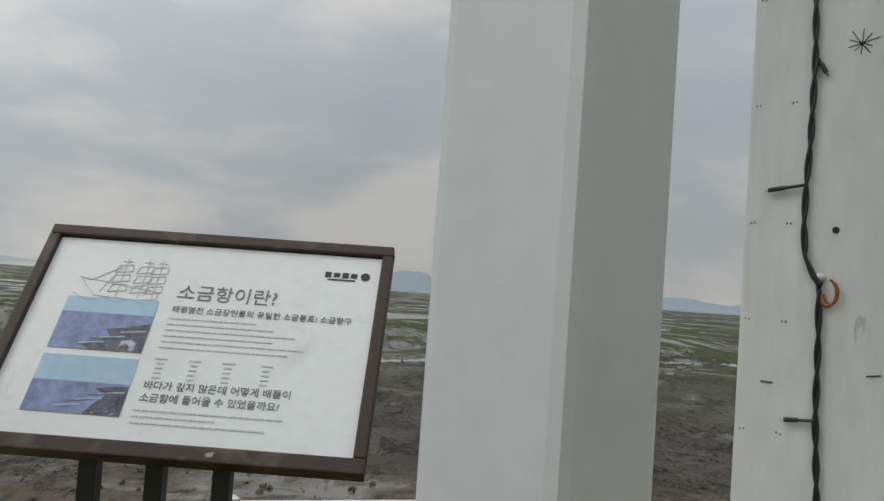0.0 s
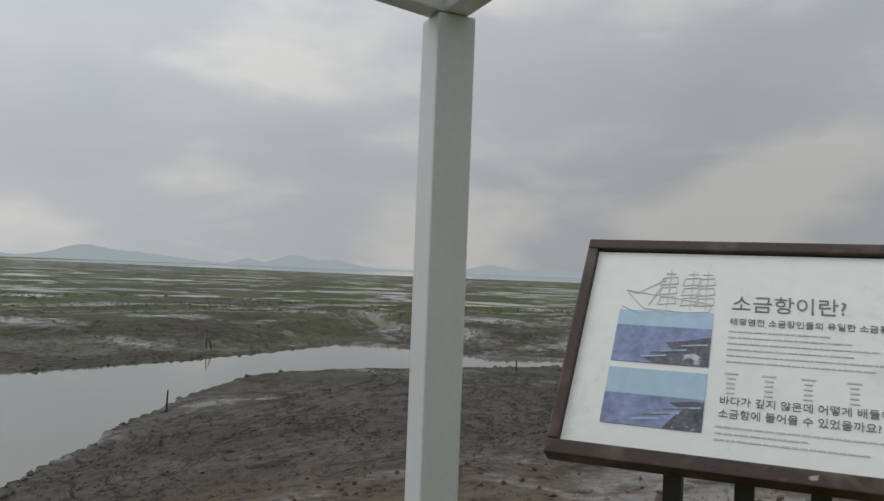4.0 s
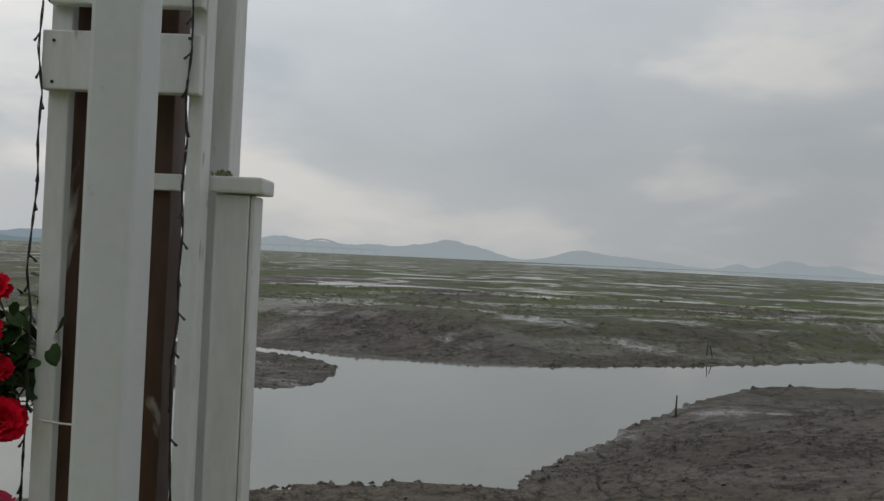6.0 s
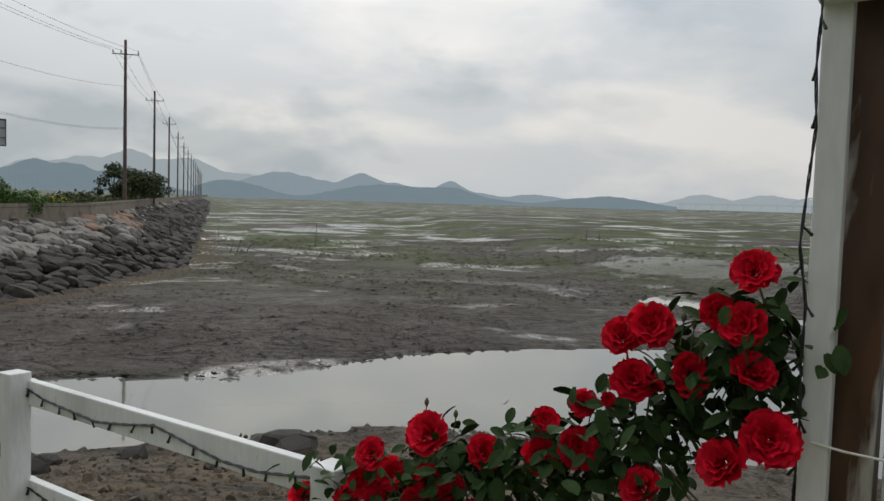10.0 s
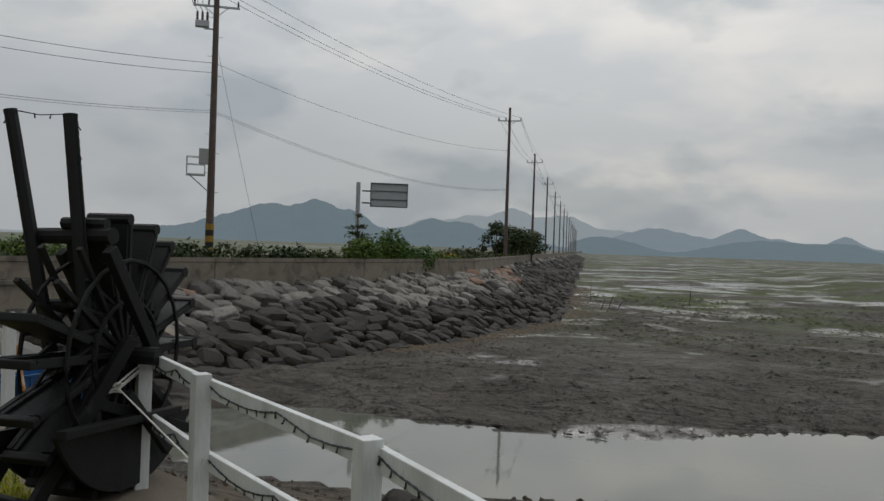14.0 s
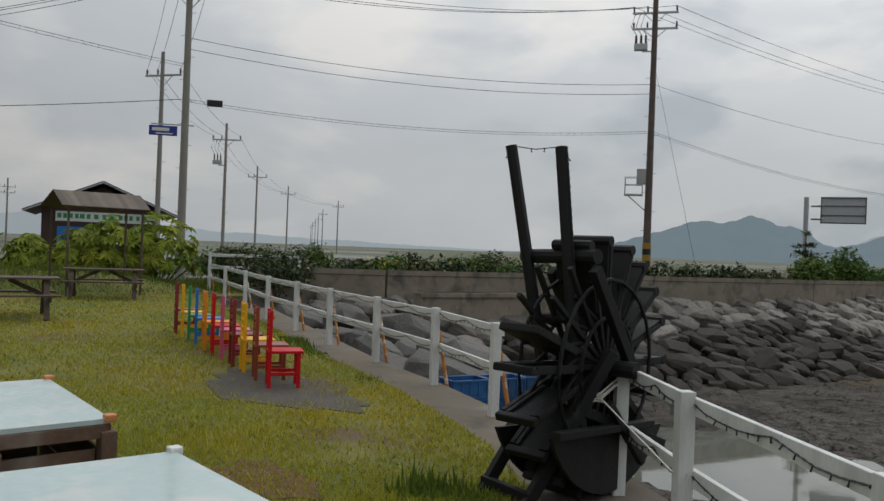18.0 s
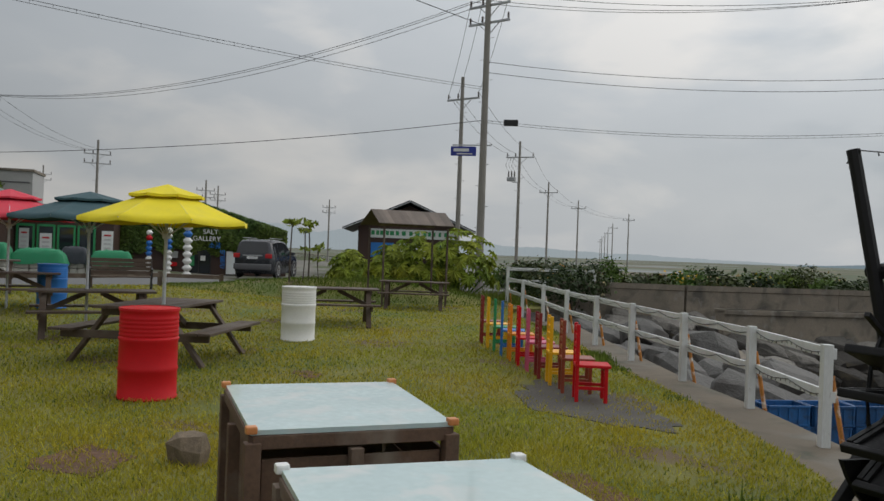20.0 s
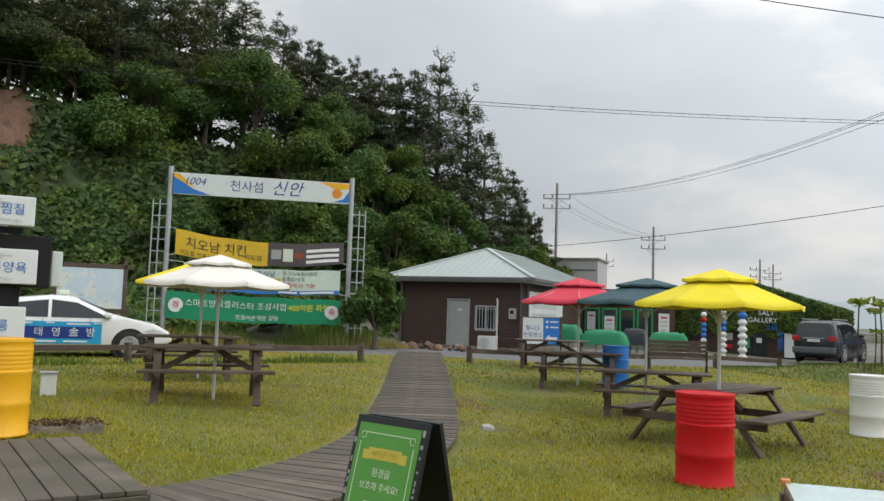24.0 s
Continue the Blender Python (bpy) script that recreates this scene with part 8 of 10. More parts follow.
for k, (b, d, el_, w) in enumerate(((138, 47, 17, 3.6), (133.5, 51, 17.5, 3.0), (129.5, 50, 16, 3.2), (127.0, 46, 13.0, 3.2), (124.5, 49, 15.5, 3.2), (121.5, 50, 16.5, 3.4), (118.2, 50, 17.6, 3.2), (116.0, 47, 12.5, 3.0), (113.6, 51, 14.0, 3.0), (112.0, 47, 11.2, 2.8), (109.6, 51, 11.6, 2.8), (107.0, 50, 10.0, 2.8), (104.5, 51, 9.4, 2.8), (110.5, 42, 8.0, 2.6), (108.3, 46, 7.3, 2.6), (105.8, 48, 6.8, 2.4), (103.2, 52, 7.0, 2.6), (101.0, 53, 6.0, 2.4), (99.2, 56, 5.4, 2.4), (97.5, 58, 4.9, 2.2), (96.6, 60, 4.5, 1.8), (136, 38, 8.5, 2.2), (114.5, 41, 7.6, 2.4), (118.5, 42, 8.6, 2.4), (122.5, 40, 7.4, 2.2), (106.9, 52, 12.6, 2.6), (112.5, 54, 14.6, 2.8))):
    crown_tree(b, d, el_, w, 760 + k, "leaf")
broadleaf(-26.35, -9.3, -0.5, 3.95, 1.3, 801, "small round green tree beside the banner frame", M_FOL_MID, 6500, 0.10)
bush(-29.0, -18.6, 0.4, 1.6, 1.3, M_FOL_LIGHT, "fresh green bush at the foot of the slope", 802, None, 0.12, 1600)


# ---- tall grass and lawn blades ----
def blades(name, label, x, y, z, h, w, mat, seed, lean=0.35, category="grass"):
    rs = np.random.RandomState(seed)
    n = len(x)
    a = rs.uniform(0, math.tau, n)
    tilt = rs.normal(0, lean, n) * h
    c = rs.uniform(0, math.tau, n)
    base = np.stack([x, y, z], 1)
    side = np.stack([np.cos(a), np.sin(a), 0 * a], 1) * (w / 2)[:, None]
    tip = base + np.stack([tilt * np.cos(c), tilt * np.sin(c), h], 1)
    tri = np.stack([base - side, base + side, tip], 1).reshape(-1, 3)
    me = bpy.data.meshes.new(name)
    me.vertices.add(n * 3)
    me.vertices.foreach_set("co", tri.ravel())
    me.loops.add(n * 3)
    me.loops.foreach_set("vertex_index", np.arange(n * 3))
    me.polygons.add(n)
    me.polygons.foreach_set("loop_start", np.arange(n) * 3)
    me.update()
    me.materials.append(mat)
    return tagged(new(name, me), label, category, kind="stuff")


M_BLADE = leaf_material("lawn_blades", (0.325, 0.335, 0.036), 0.3, 0.4, 1.28)
M_BLADE_DARK = leaf_material("green_weed_blades", (0.11, 0.17, 0.026), 0.4, 0.25, 1.2)
M_STRAW = leaf_material("dry_straw_blades", (0.30, 0.26, 0.09), 0.35, 0.2, 1.15)
LAWN_IN = INNER + [(2.2, -14), (-16, -16), (-21, -13), (-23.2, -6.5), (-26.5, 1), (-27.5, 6), (-30, 11.5), (-24, 11.8)]
rsg = np.random.RandomState(90)
gb, gd_ = np.radians(rsg.uniform(36, 144, 330000)), 2.2 * (27 / 2.2) ** rsg.rand(330000)
gb = np.concatenate([gb, rsg.uniform(-math.pi, math.pi, 60000)])
gd_ = np.concatenate([gd_, 9.0 * np.sqrt(rsg.rand(60000))])
gx, gy = -np.sin(gb) * gd_, np.cos(gb) * gd_
keepg = inside(gx, gy, LAWN_IN) & (line_dist(gx, gy, WALK_LINE)[0] > 0.72)
bare = fbm(gx, gy, 0.9, 4, 8)
keepg &= bare > -1.25 + 0.5 * rsg.rand(len(gx))
# gravel by the chairs and the deck stay clear
keepg &= rsg.rand(len(gx)) > np.clip((1.05 + 0.45 * fbm(gx, gy, 0.4, 3, 21) - np.hypot((gx + 7.75) / 1.4, (gy - 4.8) / 0.7)) / 0.4, 0, 0.93)
du, dv = (gx + 7.1) * 0.6626 + (gy + 5.5) * 0.749, (gx + 7.1) * 0.749 - (gy + 5.5) * 0.6626
keepg &= ~((du > -0.02) & (du < 2.7) & (dv > -0.02))
keepg &= ~((np.hypot(gx + 6.54, (gy + 0.15) * 1.3) < 0.36) & (rsg.rand(len(gx)) > 0.45))
gx, gy, gd_, bare = gx[keepg], gy[keepg], gd_[keepg], bare[keepg]
tuft = np.clip(fbm(gx, gy, 0.35, 3, 12), 0, 1)
gh = (0.020 + 0.022 * rsg.rand(len(gx)) + 0.028 * tuft) * (1 + 0.01 * gd_)
gw = 0.0045 + 0.0011 * gd_
gpick = rsg.rand(len(gx)) + 0.35 * fbm(gx, gy, 1.6, 3, 15)
for nm, lab, lo_, hi_, mt in (("lawn_grass", "short yellow-green lawn blades", -0.02, 0.95, M_BLADE), ("lawn_grass", "darker green clover and weeds in the lawn", 0.95, 9, M_BLADE_DARK), ("lawn_grass", "dry straw-coloured blades among the lawn", -9, -0.02, M_STRAW)):
    s_ = (gpick >= lo_) & (gpick < hi_)
    blades(nm, lab, gx[s_], gy[s_], lawn_z(gx[s_], gy[s_]), gh[s_], gw[s_], mt, 5, 0.8)


def weed_strip(label, pts, spread, count, h, seed, mat, zf=None):
    rs = np.random.RandomState(seed)
    t = rs.rand(count) * (len(pts) - 1)
    i = t.astype(int)
    P = np.array(pts, float)
    f = (t - i)[:, None]
    p = P[i] * (1 - f) + P[i + 1] * f + rs.normal(0, spread, (count, 2))
    clump = np.clip(0.6 + fbm(p[:, 0], p[:, 1], 0.7, 3, seed), 0.15, 1.6)
    z = (zf or lawn_z)(p[:, 0], p[:, 1])
    blades("weeds", label, p[:, 0], p[:, 1], z, h * clump * rs.uniform(0.5, 1.1, count), np.full(count, 0.03), mat, seed, 0.3, "weeds")


weed_strip("tall roadside grass and weeds along the road", [(-21, -19.5), (-24.5, -16.6), (-27.0, -12.0), (-28.0, -9.2)], 0.45, 5200, 0.75, 41, M_BLADE_DARK)
weed_strip("dry straw grass along the road", [(-21, -19.0), (-24.0, -16.2), (-26.5, -11.6), (-27.8, -8.7)], 0.35, 2600, 0.45, 42, M_STRAW)
weed_strip("green weeds along the low road rail", [(-9.0, -14.6), (-12.3, -13.1), (-15.6, -10.9), (-17.5, -9.0), (-19.3, -7.0)], 0.12, 1500, 0.30, 43, M_BLADE_DARK)


# ---- grassy mound with garden plants ----
def mound_z(x, y):
    r = np.hypot(((x + 25.6) * 0.95 - (y - 7.3) * 0.3) / 2.9, ((x + 25.6) * 0.3 + (y - 7.3) * 0.95) / 5.6)
    return lawn_z(x, y) - 0.06 + 0.62 * smooth01(1.15 - r) + 0.05 * fbm(x, y, 0.8, 3, 3)


sheet("grass_mound", "low grassy mound with weeds beside the road", "mound", [(-25.6 + 3.4 * math.cos(a) * 0.95 + 6.4 * math.sin(a) * 0.3, 7.3 - 3.4 * math.cos(a) * 0.3 + 6.4 * math.sin(a) * 0.95) for a in np.linspace(0, math.tau, 28)[:-1]], M_LAWN, mound_z, 0.6, 0.0, 0.2)
rsm = np.random.RandomState(12)
mx_, my_ = -25.6 + rsm.uniform(-3.6, 3.6, 26000), 7.3 + rsm.uniform(-6, 6, 26000)
mk = np.hypot(((mx_ + 25.6) * 0.95 - (my_ - 7.3) * 0.3) / 2.9, ((mx_ + 25.6) * 0.3 + (my_ - 7.3) * 0.95) / 5.6) < 1.05
mx_, my_ = mx_[mk], my_[mk]
mh = 0.07 + 0.30 * np.clip(fbm(mx_, my_, 1.1, 3, 31), 0, 1) * smooth01((my_ - 5.0) / 3)
blades("weeds", "long green grass and weeds on the mound", mx_, my_, mound_z(mx_, my_), mh * rsm.uniform(0.6, 1.2, len(mx_)), np.full(len(mx_), 0.022), M_BLADE_DARK, 4, 0.4, "weeds")


def fan_bush(x, y, w, h, seed, label):
    """A shrub of large fingered leaves on stout stems."""
    rs = random.Random(seed)
    z = float(mound_z(np.array(x), np.array(y))) if abs(x + 25.6) < 4 else gz(x, y)
    top = thing("fan_leaf_shrub", label, "shrub", pose(x, y, z), "fan-leaved shrubs")
    verts, faces = [], []
    for k in range(110):
        a, e = rs.uniform(0, math.tau), math.asin(rs.uniform(0.0, 1.0))
        shell = rs.uniform(0.72, 1.05)
        n = Vector((math.cos(a) * math.cos(e), math.sin(a) * math.cos(e), math.sin(e)))
        p = Vector((n.x * w * shell, n.y * w * shell, h * (0.22 + 0.72 * n.z * shell)))
        if k < 22:
            bm = B()
            tube(bm, [(p.x * 0.25, p.y * 0.25, -0.05), (p.x * 0.7, p.y * 0.7, p.z * 0.55), p], 0.022, 5, 0.01)
            part("stem", bm, M_FOL_MID, top)
        # a hand of seven fingers, its face turned outwards and up, its tips drooping
        n = (n + Vector((rs.uniform(-0.4, 0.4), rs.uniform(-0.4, 0.4), rs.uniform(0.1, 0.6)))).normalized()
        t = n.cross(Vector((0, 0, 1)) if abs(n.z) < 0.95 else Vector((1, 0, 0))).normalized()
        down = n.cross(t) if n.cross(t).z < 0 else -n.cross(t)
        for f in range(8):
            g = (f - 3.5) * 0.62 + rs.uniform(-0.1, 0.1)
            fin = (down * math.cos(g) + t * math.sin(g) - Vector((0, 0, 0.25))) * rs.uniform(0.24, 0.36)
            sd = fin.cross(n).normalized() * 0.058
            o = len(verts)
            verts += [tuple(p), tuple(p + fin * 0.55 + sd + n * 0.03), tuple(p + fin - n * 0.03), tuple(p + fin * 0.55 - sd + n * 0.03)]
            faces.append((o, o + 1, o + 2, o + 3))
    me = bpy.data.meshes.new("foliage")
    me.from_pydata(verts, [], faces)
    me.materials.append(M_FOL_LIGHT)
    ob = new("foliage", me)
    ob.parent = top
    tagged(ob, kind="stuff")


fan_bush(-28.9, 8.3, 0.8, 1.7, 1, "small bright green fan-leaved shrub on the mound")
fan_bush(-26.6, 10.3, 1.35, 2.25, 2, "large bright green fan-leaved shrub on the mound")
fan_bush(-25.9, 11.3, 1.3, 2.55, 3, "large bright green fan-leaved shrub on the mound")
fan_bush(-27.1, 9.3, 1.0, 1.7, 4, "bright green fan-leaved shrub on the mound")
for k, (x, y, h) in enumerate(((-25.4, 5.35, 1.9), (-25.3, 5.75, 1.6), (-25.6, 6.0, 1.8), (-25.1, 6.2, 1.1))):
    zb = float(mound_z(np.array(x), np.array(y)))
    t_ = thing("papaya_plant", "thin bare-stemmed papaya plant with a tuft of leaves", "plant", pose(x, y, zb, 0, 0, 77 * k), "papaya plants")
    bm = B()
    tube(bm, [(0, 0, -0.1), (0.05, 0, h * 0.5), (0.02, 0.04, h)], 0.03, 6, 0.018)
    part("stem", bm, M_BARK, t_)
    leaf_cloud("leaf_tuft", [(0.02, 0.04, h - 0.04, 0.26, 0.26, 0.10)] + ([(0.05, 0, h * 0.62, 0.25, 0.25, 0.06)] if k % 2 else []), 34, 0.12, M_FOL_LIGHT, t_, k, 0.5, 0.5, 0.3)["kind"] = "stuff"


# ---- banner frame over the roadside ----
def face_m(x, y, z):
    return pose(x, y, z, 90)


def bend(ob, f):
    for v in ob.data.vertices:
        v.co = Vector(f(v.co))


M_VINYL_Y, M_VINYL_W, M_VINYL_G, M_VINYL_D = fabric("yellow_banner_vinyl", (0.72, 0.47, 0.03)), fabric("white_banner_vinyl", (0.70, 0.74, 0.72)), fabric("green_banner_vinyl", (0.01, 0.26, 0.12)), fabric("dark_banner_vinyl", (0.09, 0.075, 0.075))
M_VINYL_B, M_VINYL_PALE = fabric("blue_banner_vinyl", (0.03, 0.19, 0.55)), fabric("pale_green_banner_vinyl", (0.58, 0.68, 0.58))
M_LEMON = paint("lemon_ink", (0.80, 0.72, 0.02))
M_INK_BLUE, M_INK_RED = paint("navy_ink", (0.012, 0.04, 0.24)), paint("red_ink", (0.52, 0.02, 0.02))
ARCH = pose(-24.4, -16.1, 0.22, 0, 0, 117)


def banner_frame():
    top = thing("roadside_gantry", "grey steel roadside frame with ladder sides", "banner frame", ARCH)
    for s, x in ((-1, 0.0), (1, 6.15)):
        bm = B()
        tube(bm, [(x, 0, -0.1), (x, 0, 6.1)], 0.085, 12)
        part("post", bm, M_STEEL, top)
        for dx in (0.30, 0.52):
            bm = B()
            tube(bm, [(x + s * dx, 0, 0.25), (x + s * dx, 0, 4.95)], 0.025, 6)
            part("ladder_rail", bm, M_STEEL, top)
        for k in range(12):
            bm = B()
            tube(bm, [(x + s * 0.08, 0, 0.4 + k * 0.4), (x + s * 0.52, 0, 0.4 + k * 0.4)], 0.018, 5)
            part("rung", bm, M_STEEL, top)
    bm = B()
    tube(bm, [(0, 0.06, 5.2), (6.15, 0.06, 5.2)], 0.04, 6)
    part("crossbar", bm, M_STEEL, top)
    sg = thing("arch_sign", "white long sign board with blue lettering and coloured ends", "sign board", ARCH)
    bm = B()
    box(bm, (3.08, -0.02, 5.53), (5.95, 0.10, 0.74), None, 0.01)
    p = part("panel", bm, M_VINYL_W, sg)
    f = lambda x, z, dy=-0.074: face_m(x, dy, z)
    words("천사섬", 0.42, M_INK_BLUE, p, f(1.95, 5.53))
    words("신안", 0.56, M_INK_BLUE, p, f(3.35, 5.53), shear=0.3, spacing=1.1, extrude=0.004)
    words("1004", 0.36, M_INK_BLUE, p, f(0.42, 5.62), shear=0.3)
    for pts, mt, nm in (([(0.1, 5.18), (1.35, 5.18), (0.75, 5.36), (0.35, 5.62), (0.1, 5.75)], M_VINYL_B, "blue_swoosh"), ([(0.1, 5.76), (0.4, 5.58), (0.8, 5.4), (0.3, 5.86), (0.1, 5.88)], M_YELLOW, "yellow_swoosh"), ([(6.05, 5.2), (6.05, 5.6), (5.85, 5.32), (5.5, 5.2)], M_VINYL_B, "blue_swoosh"), ([(5.0, 5.88), (6.05, 5.88), (6.05, 5.7), (5.6, 5.62), (5.35, 5.75)], M_YELLOW, "yellow_swoosh")):
        bm = B()
        bm.faces.new([bm.verts.new((x, -0.0735, z)) for x, z in pts])
        part(nm, bm, mt, p)
    bm = B()
    lathe(bm, ((0.17, 0.074), (0.17, 0.076), (0.05, 0.077)), 20, pose(5.62, 0, 5.50, 90))
    part("orange_mark", bm, M_ORANGE, p)

    def banner(label, x0, x1, zt0, zt1, h0, h1, sag, mat):
        t = thing("banner", label, "banner", ARCH, "roadside banners")

        def warp(x, v):
            u = (x - x0) / (x1 - x0)
            hgt = h0 + (h1 - h0) * u
            return (x, -0.10 - 0.10 * math.sin(math.pi * u) - 0.02 * math.sin(9 * u + 3 * v), zt0 + (zt1 - zt0) * u - sag * 4 * u * (1 - u) - hgt * (1 - v) + 0.012 * math.sin(23 * u))

        def cloth(name, u0, u1, v0, v1, mt, out=0.0, parent=t):
            bm = B()
            n = max(3, int(40 * (u1 - u0)))
            g = []
            for i in range(n + 1):
                x = x0 + (x1 - x0) * (u0 + (u1 - u0) * i / n)
                col = []
                for j in range(4):
                    p = warp(x, v0 + (v1 - v0) * j / 3)
                    col.append(bm.verts.new((p[0], p[1] - out, p[2])))
                g.append(col)
            for i in range(n):
                for j in range(3):
                    bm.faces.new((g[i][j], g[i + 1][j], g[i + 1][j + 1], g[i][j + 1]))
            return part(name, bm, mt, parent, smooth=True)

        def text(s, x, v, size, mt, parent, **kw):
            o = words(s, size, mt, parent, Matrix.Identity(4), **kw)

            def f(c):
                hgt = h0 + (h1 - h0) * (x + c.x - x0) / (x1 - x0)
                p = warp(x + c.x, v + c.y / hgt)
                return (p[0], p[1] - 0.012 - c.z, p[2])

            bend(o, f)
            return o

        for cx, cz, px_, pz_ in ((x0, zt0, 0, zt0 + 0.06), (x1, zt1, 6.15, zt1 + 0.06), (x0, zt0 - h0, 0, zt0 - h0 - 0.04), (x1, zt1 - h1, 6.15, zt1 - h1 - 0.04)):
            bm = B()
            tube(bm, [(px_, -0.07, pz_), (cx, -0.10, cz)], 0.008, 4)
            part("tie_cord", bm, M_WHITE, t)
        return t, cloth, text, mat

    t, cloth, text, mt = banner("yellow and dark vinyl banner with brush lettering, sagging", 0.28, 5.95, 3.98, 3.80, 0.86, 0.76, 0.24, None)
    a = cloth("yellow_cloth", 0.0, 0.54, 0, 1, M_VINYL_Y)
    b = cloth("dark_cloth", 0.54, 1.0, 0, 1, M_VINYL_D)
    text("치오남 치킨", 0.6, 0.52, 0.42, M_INK, a, extrude=0.003)
    text("지도점", 2.55, 0.30, 0.22, M_INK, a)
    text("지도읍 전통시장 내", 0.45, 0.12, 0.18, M_INK, a)
    for k, (u0, u1, v0, v1, m_) in enumerate(((0.56, 0.62, 0.3, 0.7, M_GREY), (0.63, 0.69, 0.2, 0.75, M_CREAM_INK), (0.70, 0.75, 0.35, 0.6, M_BROWNRED))):
        cloth("food_picture", u0, u1, v0, v1, m_, 0.008, b)
    for k in range(3):
        cloth("print_bar", 0.77, 0.97, 0.12 + 0.24 * k, 0.26 + 0.24 * k, M_WHITE, 0.008, b)
    t, cloth, text, mt = banner("pale vinyl restaurant banner with red and black lettering", 0.60, 5.86, 2.86, 2.80, 0.85, 0.84, 0.10, None)
    a = cloth("pale_cloth", 0, 1, 0.16, 1, M_VINYL_PALE)
    b = cloth("blue_strip", 0, 1, 0, 0.16, M_VINYL_B)
    c = cloth("yellow_field", 0.33, 0.61, 0.16, 0.62, M_VINYL_Y, 0.006, a)
    text("식육식당", 2.75, 0.78, 0.24, M_INK_BLUE, a)
    text("판매", 3.15, 0.40, 0.30, M_INK_RED, c)
    text("생고기/육회비빔밥", 3.85, 0.84, 0.16, M_INK, a)
    text("삼겹살/낙지", 3.85, 0.62, 0.16, M_INK, a)
    text("아침식사 가능", 3.85, 0.36, 0.20, M_INK_RED, a)
    for u0, u1 in ((0.6, 0.72), (0.74, 0.96)):
        cloth("print_bar", u0, u1, 0.04, 0.12, M_WHITE, 0.008, b)
    t, cloth, text, mt = banner("green vinyl banner with white and yellow lettering", 0.08, 5.93, 1.88, 1.76, 0.91, 0.86, 0.05, None)
    a = cloth("green_cloth", 0, 1, 0, 1, M_VINYL_G)
    text("스마트양식클러스터 조성사업", 0.70, 0.62, 0.275, M_WHITE, a, extrude=0.003)
    text("400억원 확정", 4.1, 0.62, 0.26, M_LEMON, a, extrude=0.003)
    text("전증어촌계원 일동", 2.35, 0.18, 0.19, M_WHITE, a)
    for u, s in ((0.055, "경"), (0.945, "축")):
        bm = B()
        lathe(bm, ((0.24, 0.0), (0.24, 0.004)), 22, face_m(0, 0, 0))
        o = part("round_mark", bm, M_WHITE, a)
        x = 0.08 + 5.85 * u
        zc = 1.43 - 0.11 * u - 0.05 * 4 * u * (1 - u)
        for v in o.data.vertices:
            v.co = v.co + Vector((x, -0.14, zc))
        words(s, 0.26, M_INK_RED, o, face_m(x, -0.155, zc), align="CENTER")


banner_frame()


# ---- clods and casts on the mud, past counting ----
def mud_clods(count, b0, b1, d0, d1, seed):
    rs = np.random.RandomState(seed)
    b, d = np.radians(rs.uniform(b0, b1, count)), d0 * (d1 / d0) ** rs.rand(count)
    x, y = -np.sin(b) * d, np.cos(b) * d
    ok = (line_dist(x, y, EDGE)[1] > 0) & (line_dist(x, y, PARAPET)[1] < 0) & ~inside(x, y, POOL) & (line_dist(x, y, PARAPET)[0] > 5.5)
    ok &= fbm(x, y, 2.2, 4, seed) > -0.25 + 0.4 * rs.randn(count) * 0.5
    x, y, d = x[ok], y[ok], d[ok]
    n = len(x)
    z = ground_z(x, y)
    s = (0.02 + 0.0022 * d) * rs.uniform(0.5, 1.7, n)
    a = rs.uniform(0, math.tau, n)
    V = np.zeros((n, 5, 3))
    for k in range(4):
        r = s * rs.uniform(0.7, 1.3, n) * (1.6 if k % 2 else 1.0)
        V[:, k] = np.stack([x + r * np.cos(a + k * math.pi / 2), y + r * np.sin(a + k * math.pi / 2), z - 0.03], 1)
    V[:, 4] = np.stack([x + s * 0.3 * rs.randn(n), y + s * 0.3 * rs.randn(n), z + s * rs.uniform(0.25, 0.7, n)], 1)
    base = np.arange(n)[:, None] * 5
    F = np.concatenate([base + np.array([k, (k + 1) % 4, 4]) for k in range(4)], 1).reshape(-1)
    me = bpy.data.meshes.new("mud_clods")
    me.vertices.add(n * 5)
    me.vertices.foreach_set("co", V.ravel())
    me.loops.add(len(F))
    me.loops.foreach_set("vertex_index", F)
    me.polygons.add(len(F) // 3)
    me.polygons.foreach_set("loop_start", np.arange(len(F) // 3) * 3)
    me.update()
    me.materials.append(M_MUD)
    tagged(new("mud_clods", me), "small mud clods and worm casts on the flat", "mud", kind="stuff")


mud_clods(60000, -140, 25, 5.5, 75, 77)

weed_strip("tuft of long grass at the treadwheel's foot", [(-4.05, 3.55), (-3.75, 3.7), (-3.5, 3.62)], 0.10, 900, 0.22, 44, M_BLADE_DARK)
weed_strip("green weeds at the end of the white fence", [(-28.5, 9.6), (-25.5, 11.2), (-23.6, 12.6)], 0.75, 3600, 0.42, 46, M_BLADE_DARK)
weed_strip("green weeds along the foot of the path", [(-17, 9.3), (-14.4, 8.4), (-10.3, 6.85), (-7.6, 6.0)], 0.07, 1400, 0.10, 45, M_BLADE_DARK)
